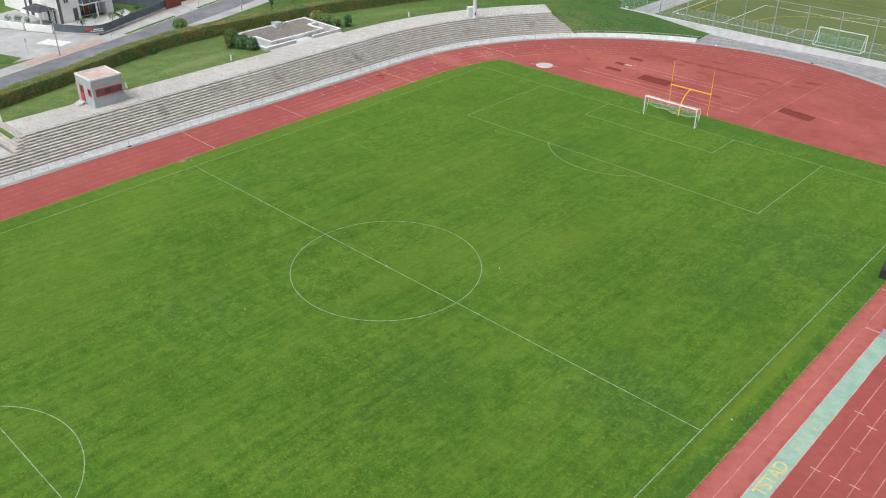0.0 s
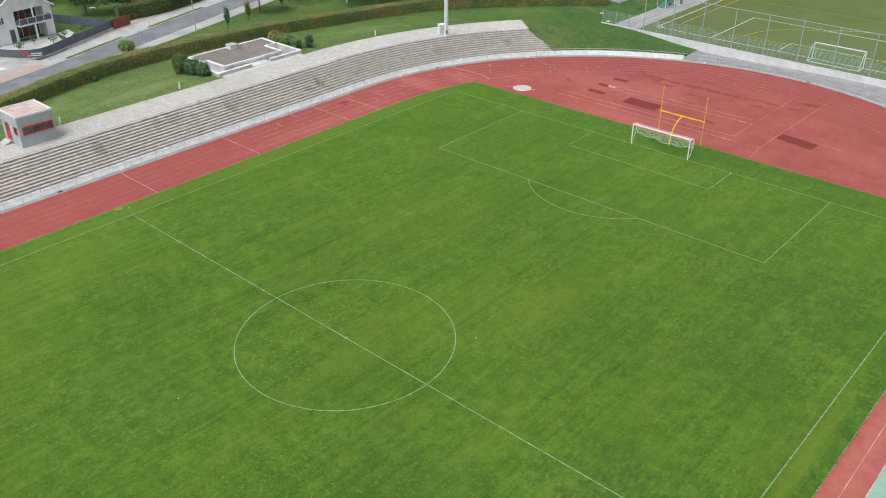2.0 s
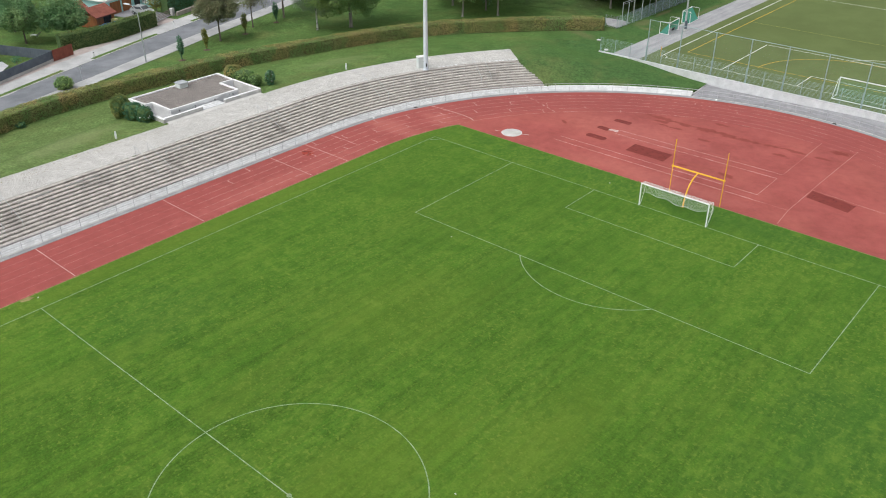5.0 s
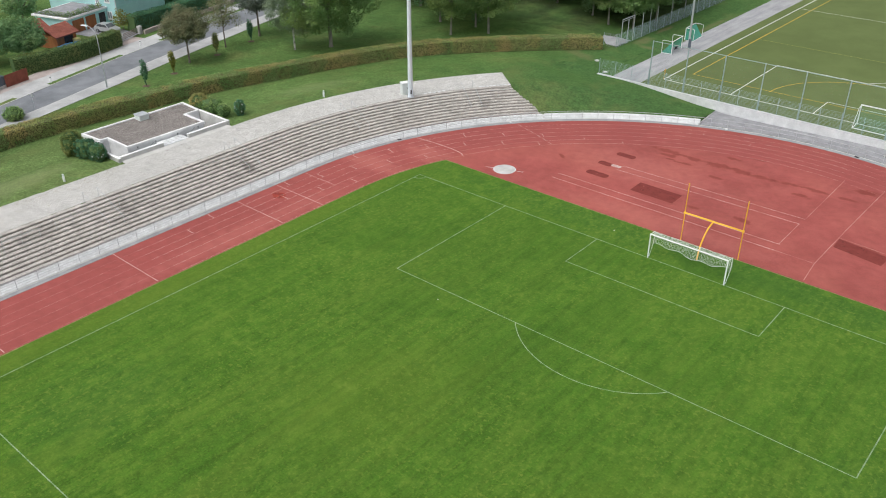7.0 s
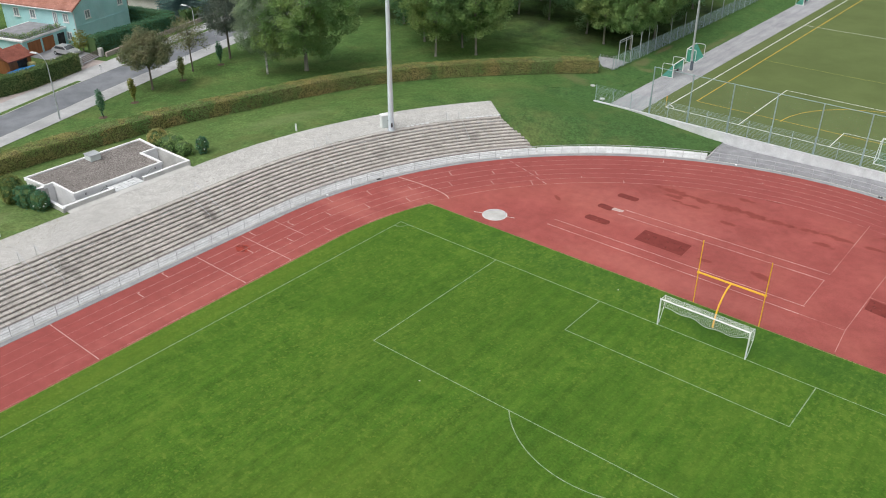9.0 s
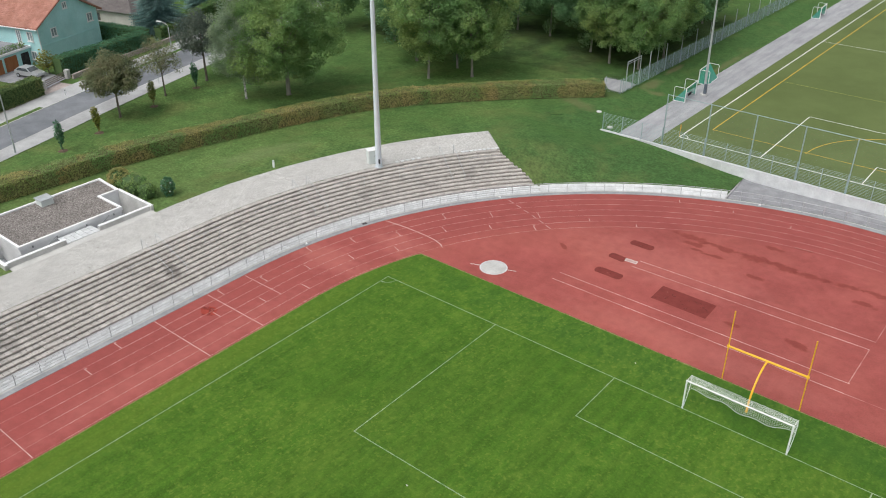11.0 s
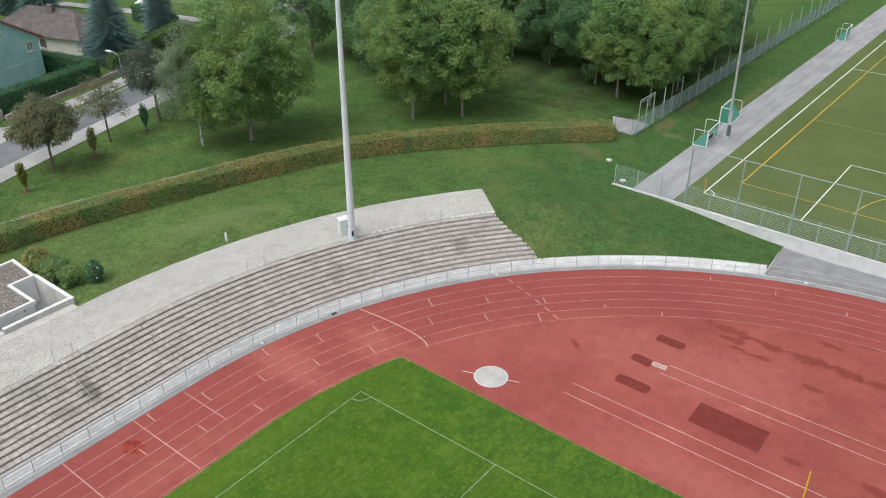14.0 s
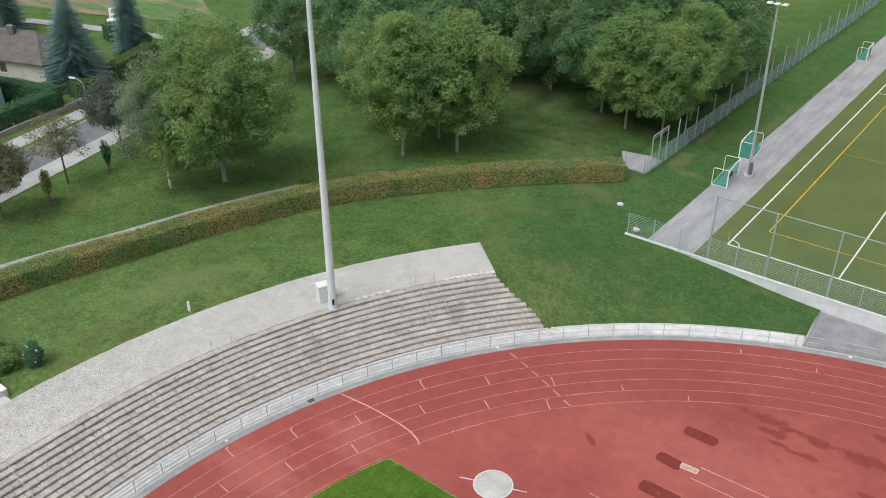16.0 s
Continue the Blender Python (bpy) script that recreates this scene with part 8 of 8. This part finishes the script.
sheet("driveway", [(-100.3, 4.9), (-112, 2.0), (-113.5, 8.5), (-102.6, 9.5)], RAMP_ASPHALT, 1.2, "grey driveway to the garage", "driveway")
make_tree("garden_tree", "dense dark green garden tree behind the hedge", -102.4, -9.8, 4.0, 6.6, 1.0, LEAF_GREEN, BARK, 91, 0.16, 130, 80, 0.2)
make_tree("garden_tree", "round green garden tree on the lawn", -105.4, -15.5, 3.8, 7.8, 1.2, LEAF_GREEN, BARK, 92, 0.16, 90, 80, 0.2)
make_tree("garden_tree", "dense dark green garden tree behind the hedge", -113.5, -13.5, 3.6, 7.6, 1.3, LEAF_GREEN, BARK, 94, 0.16, 60, 50, 0.25)
make_tree("garden_bush", "yellowish green bush at the corner of the house", -106.4, 9.0, 1.7, 3.6, 0.3, LEAF_YELLOW, BARK, 93, 0.08, 40, 60, 0.18)
p = thing("garden_pool", "long oval garden pool under a bright blue cover", "pool", pose(-103.2, -2.5, 1.1, 0, 0, 14))
g = Geo().tube([(0, 0, 0), (0, 0, 0.6)], 2.7, 28)
g.v = [(x * 0.42, y, z) for x, y, z in g.v]
part("wall", g, FRAME_WHITE, p)
g = Geo().tube([(0, 0, 0.6), (0, 0, 0.66), (0, 0, 0.72)], [2.75, 2.7, 0.3], 28)
g.v = [(x * 0.43, y, z + 0.04 * math.sin(3 * y)) for x, y, z in g.v]
part("cover", g, POOL_BLUE, p)


def build_shed(x, y, w, d, label):
    s = thing("garden_shed", label, "shed", house_at(x, y, 1.1, 106.6), "garden sheds")
    part("wall", Geo().poly([(-w / 2, -d / 2), (w / 2, -d / 2), (w / 2, d / 2), (-w / 2, d / 2)], 0, 2.0), WOOD_DOOR, s)
    r = part("roof", gable_roof(Geo(), -w / 2, w / 2, -d / 2, d / 2, 2.0, 3.1, 0.4, 0.12), ROOF_SHED, s)
    e = 2.0 - 0.4 * 1.1 / (d / 2) + 0.12
    for y0 in (-d / 2 - 0.4, d / 2 + 0.4):
        tile_rows(r, -w / 2 - 0.4, w / 2 + 0.4, y0, 0, e, 3.22, ROOF_SHED, 0.3)
    # dark panel on the closed wall paints the shed's inner shade
    part("opening", Geo().box((0.4, -d / 2 - 0.01, 0.95), (1.8, 0.06, 1.8)), DARK, s)


build_shed(-106.9, -2.3, 4.0, 4.2, "small wooden garden shed with a red tiled roof behind the pool")
build_shed(-112.0, -3.6, 3.2, 3.2, "second wooden garden shed with a red tiled roof")
t = thing("yellow_crate", "small pale yellow crate beside the pool", "crate", (-105.0, -0.2, 1.1))
part("body", Geo().bevel_box((0, 0, 0.5), (1.2, 0.8, 1.0), 0.3, 0.04), YELLOW_TEXT, t)
t = thing("sun_lounger", "white garden lounger on the lawn", "lounger", pose(-107.8, -12.9, 1.1, 0, 0, 30))
part("bed", Geo().box((0, 0, 0.35), (1.3, 0.6, 0.06)), FRAME_WHITE, t)
part("backrest", Geo().add([(0.65, -0.3, 0.35), (0.65, 0.3, 0.35), (1.15, 0.3, 0.85), (1.15, -0.3, 0.85), (0.65, -0.3, 0.41), (0.65, 0.3, 0.41), (1.15, 0.3, 0.91), (1.15, -0.3, 0.91)], [(0, 1, 2, 3), (7, 6, 5, 4), (0, 4, 5, 1), (2, 6, 7, 3)]), FRAME_WHITE, t)
for x in (-0.55, 0.55):
    for y in (-0.25, 0.25):
        part("leg", Geo().box((x, y, 0.17), (0.05, 0.05, 0.34)), FRAME_WHITE, t)
for k, (x, y, r_, h_) in enumerate(((-121.5, -0.5, 3.4, 6.5), (-120, -19, 4.0, 8.0), (-127, -8, 4.2, 8.5), (-130, 3, 4.0, 8.0), (-124, -14, 3.5, 7.0))):
    make_tree("garden_tree", "dense dark green garden tree behind the sheds", x, y, r_, h_, 1.2, LEAF_GREEN, BARK, 300 + k, 0.16, 60, 60, 0.22)


def build_car(x, y, rz):
    c = thing("silver_car", "silver hatchback parked in the driveway", "car", (x, y, 1.22, 0, 0, rz))
    prof = [(-2.1, 0.35), (-2.12, 0.75), (-1.95, 0.98), (-1.3, 1.42), (0.35, 1.46), (1.1, 0.98), (1.95, 0.82), (2.1, 0.6), (2.08, 0.35)]
    g = Geo()
    n = len(prof)
    for s, k in ((-0.86, 0.9), (0.86, 0.9)):
        g.v += [(a, s * (1 if b < 1.0 else 0.82), b) for a, b in prof]
    g.f += [(i, i + 1, n + i + 1, n + i) for i in range(n - 1)] + [(n - 1, 0, n, 2 * n - 1), tuple(reversed(range(n))), tuple(range(n, 2 * n))]
    part("body", g, SILVER_PAINT, c)
    for s in (-1, 1):
        part("side_window", Geo().add([(-1.55, s * 0.84, 1.02), (0.85, s * 0.86, 1.0), (0.3, s * 0.735, 1.38), (-1.2, s * 0.735, 1.36)], [(0, 1, 2, 3)]), GLASS, c)
        for xx in (-1.35, 1.3):
            w = part("wheel", Geo().tube([(xx, s * 0.72, 0.31), (xx, s * 0.89, 0.31)], 0.31, 14), TYRE, c)
            part("rim", Geo().tube([(xx, s * 0.88, 0.31), (xx, s * 0.9, 0.31)], 0.19, 10), STEEL, w)
        part("headlight", Geo().box((2.02, s * 0.6, 0.72), (0.14, 0.35, 0.14)), FRAME_WHITE, c)
    part("windscreen", Geo().add([(0.42, -0.66, 1.44), (0.42, 0.66, 1.44), (1.08, 0.78, 1.0), (1.08, -0.78, 1.0)], [(0, 1, 2, 3)]), GLASS, c)
    part("rear_window", Geo().add([(-1.36, -0.64, 1.4), (-1.36, 0.64, 1.4), (-1.94, 0.76, 1.01), (-1.94, -0.76, 1.01)], [(0, 1, 2, 3)]), GLASS, c)


build_car(-107.2, 6.6, 15)
# white roadside box and small buildings at the far lane
t = thing("roadside_shrine", "white roadside pillar on a plinth by the far lane", "pillar", (-136.9, 53.6, ground_z(-136.9, 53.6)))
part("plinth", Geo().bevel_box((0, 0, 0.6), (2.0, 1.0, 1.2), 0.4, 0.04), PLASTER_WHITE, t)
part("pillar", Geo().bevel_box((0, 0, 2.0), (1.0, 0.5, 2.0), 0.4, 0.04), PLASTER_WHITE, t)
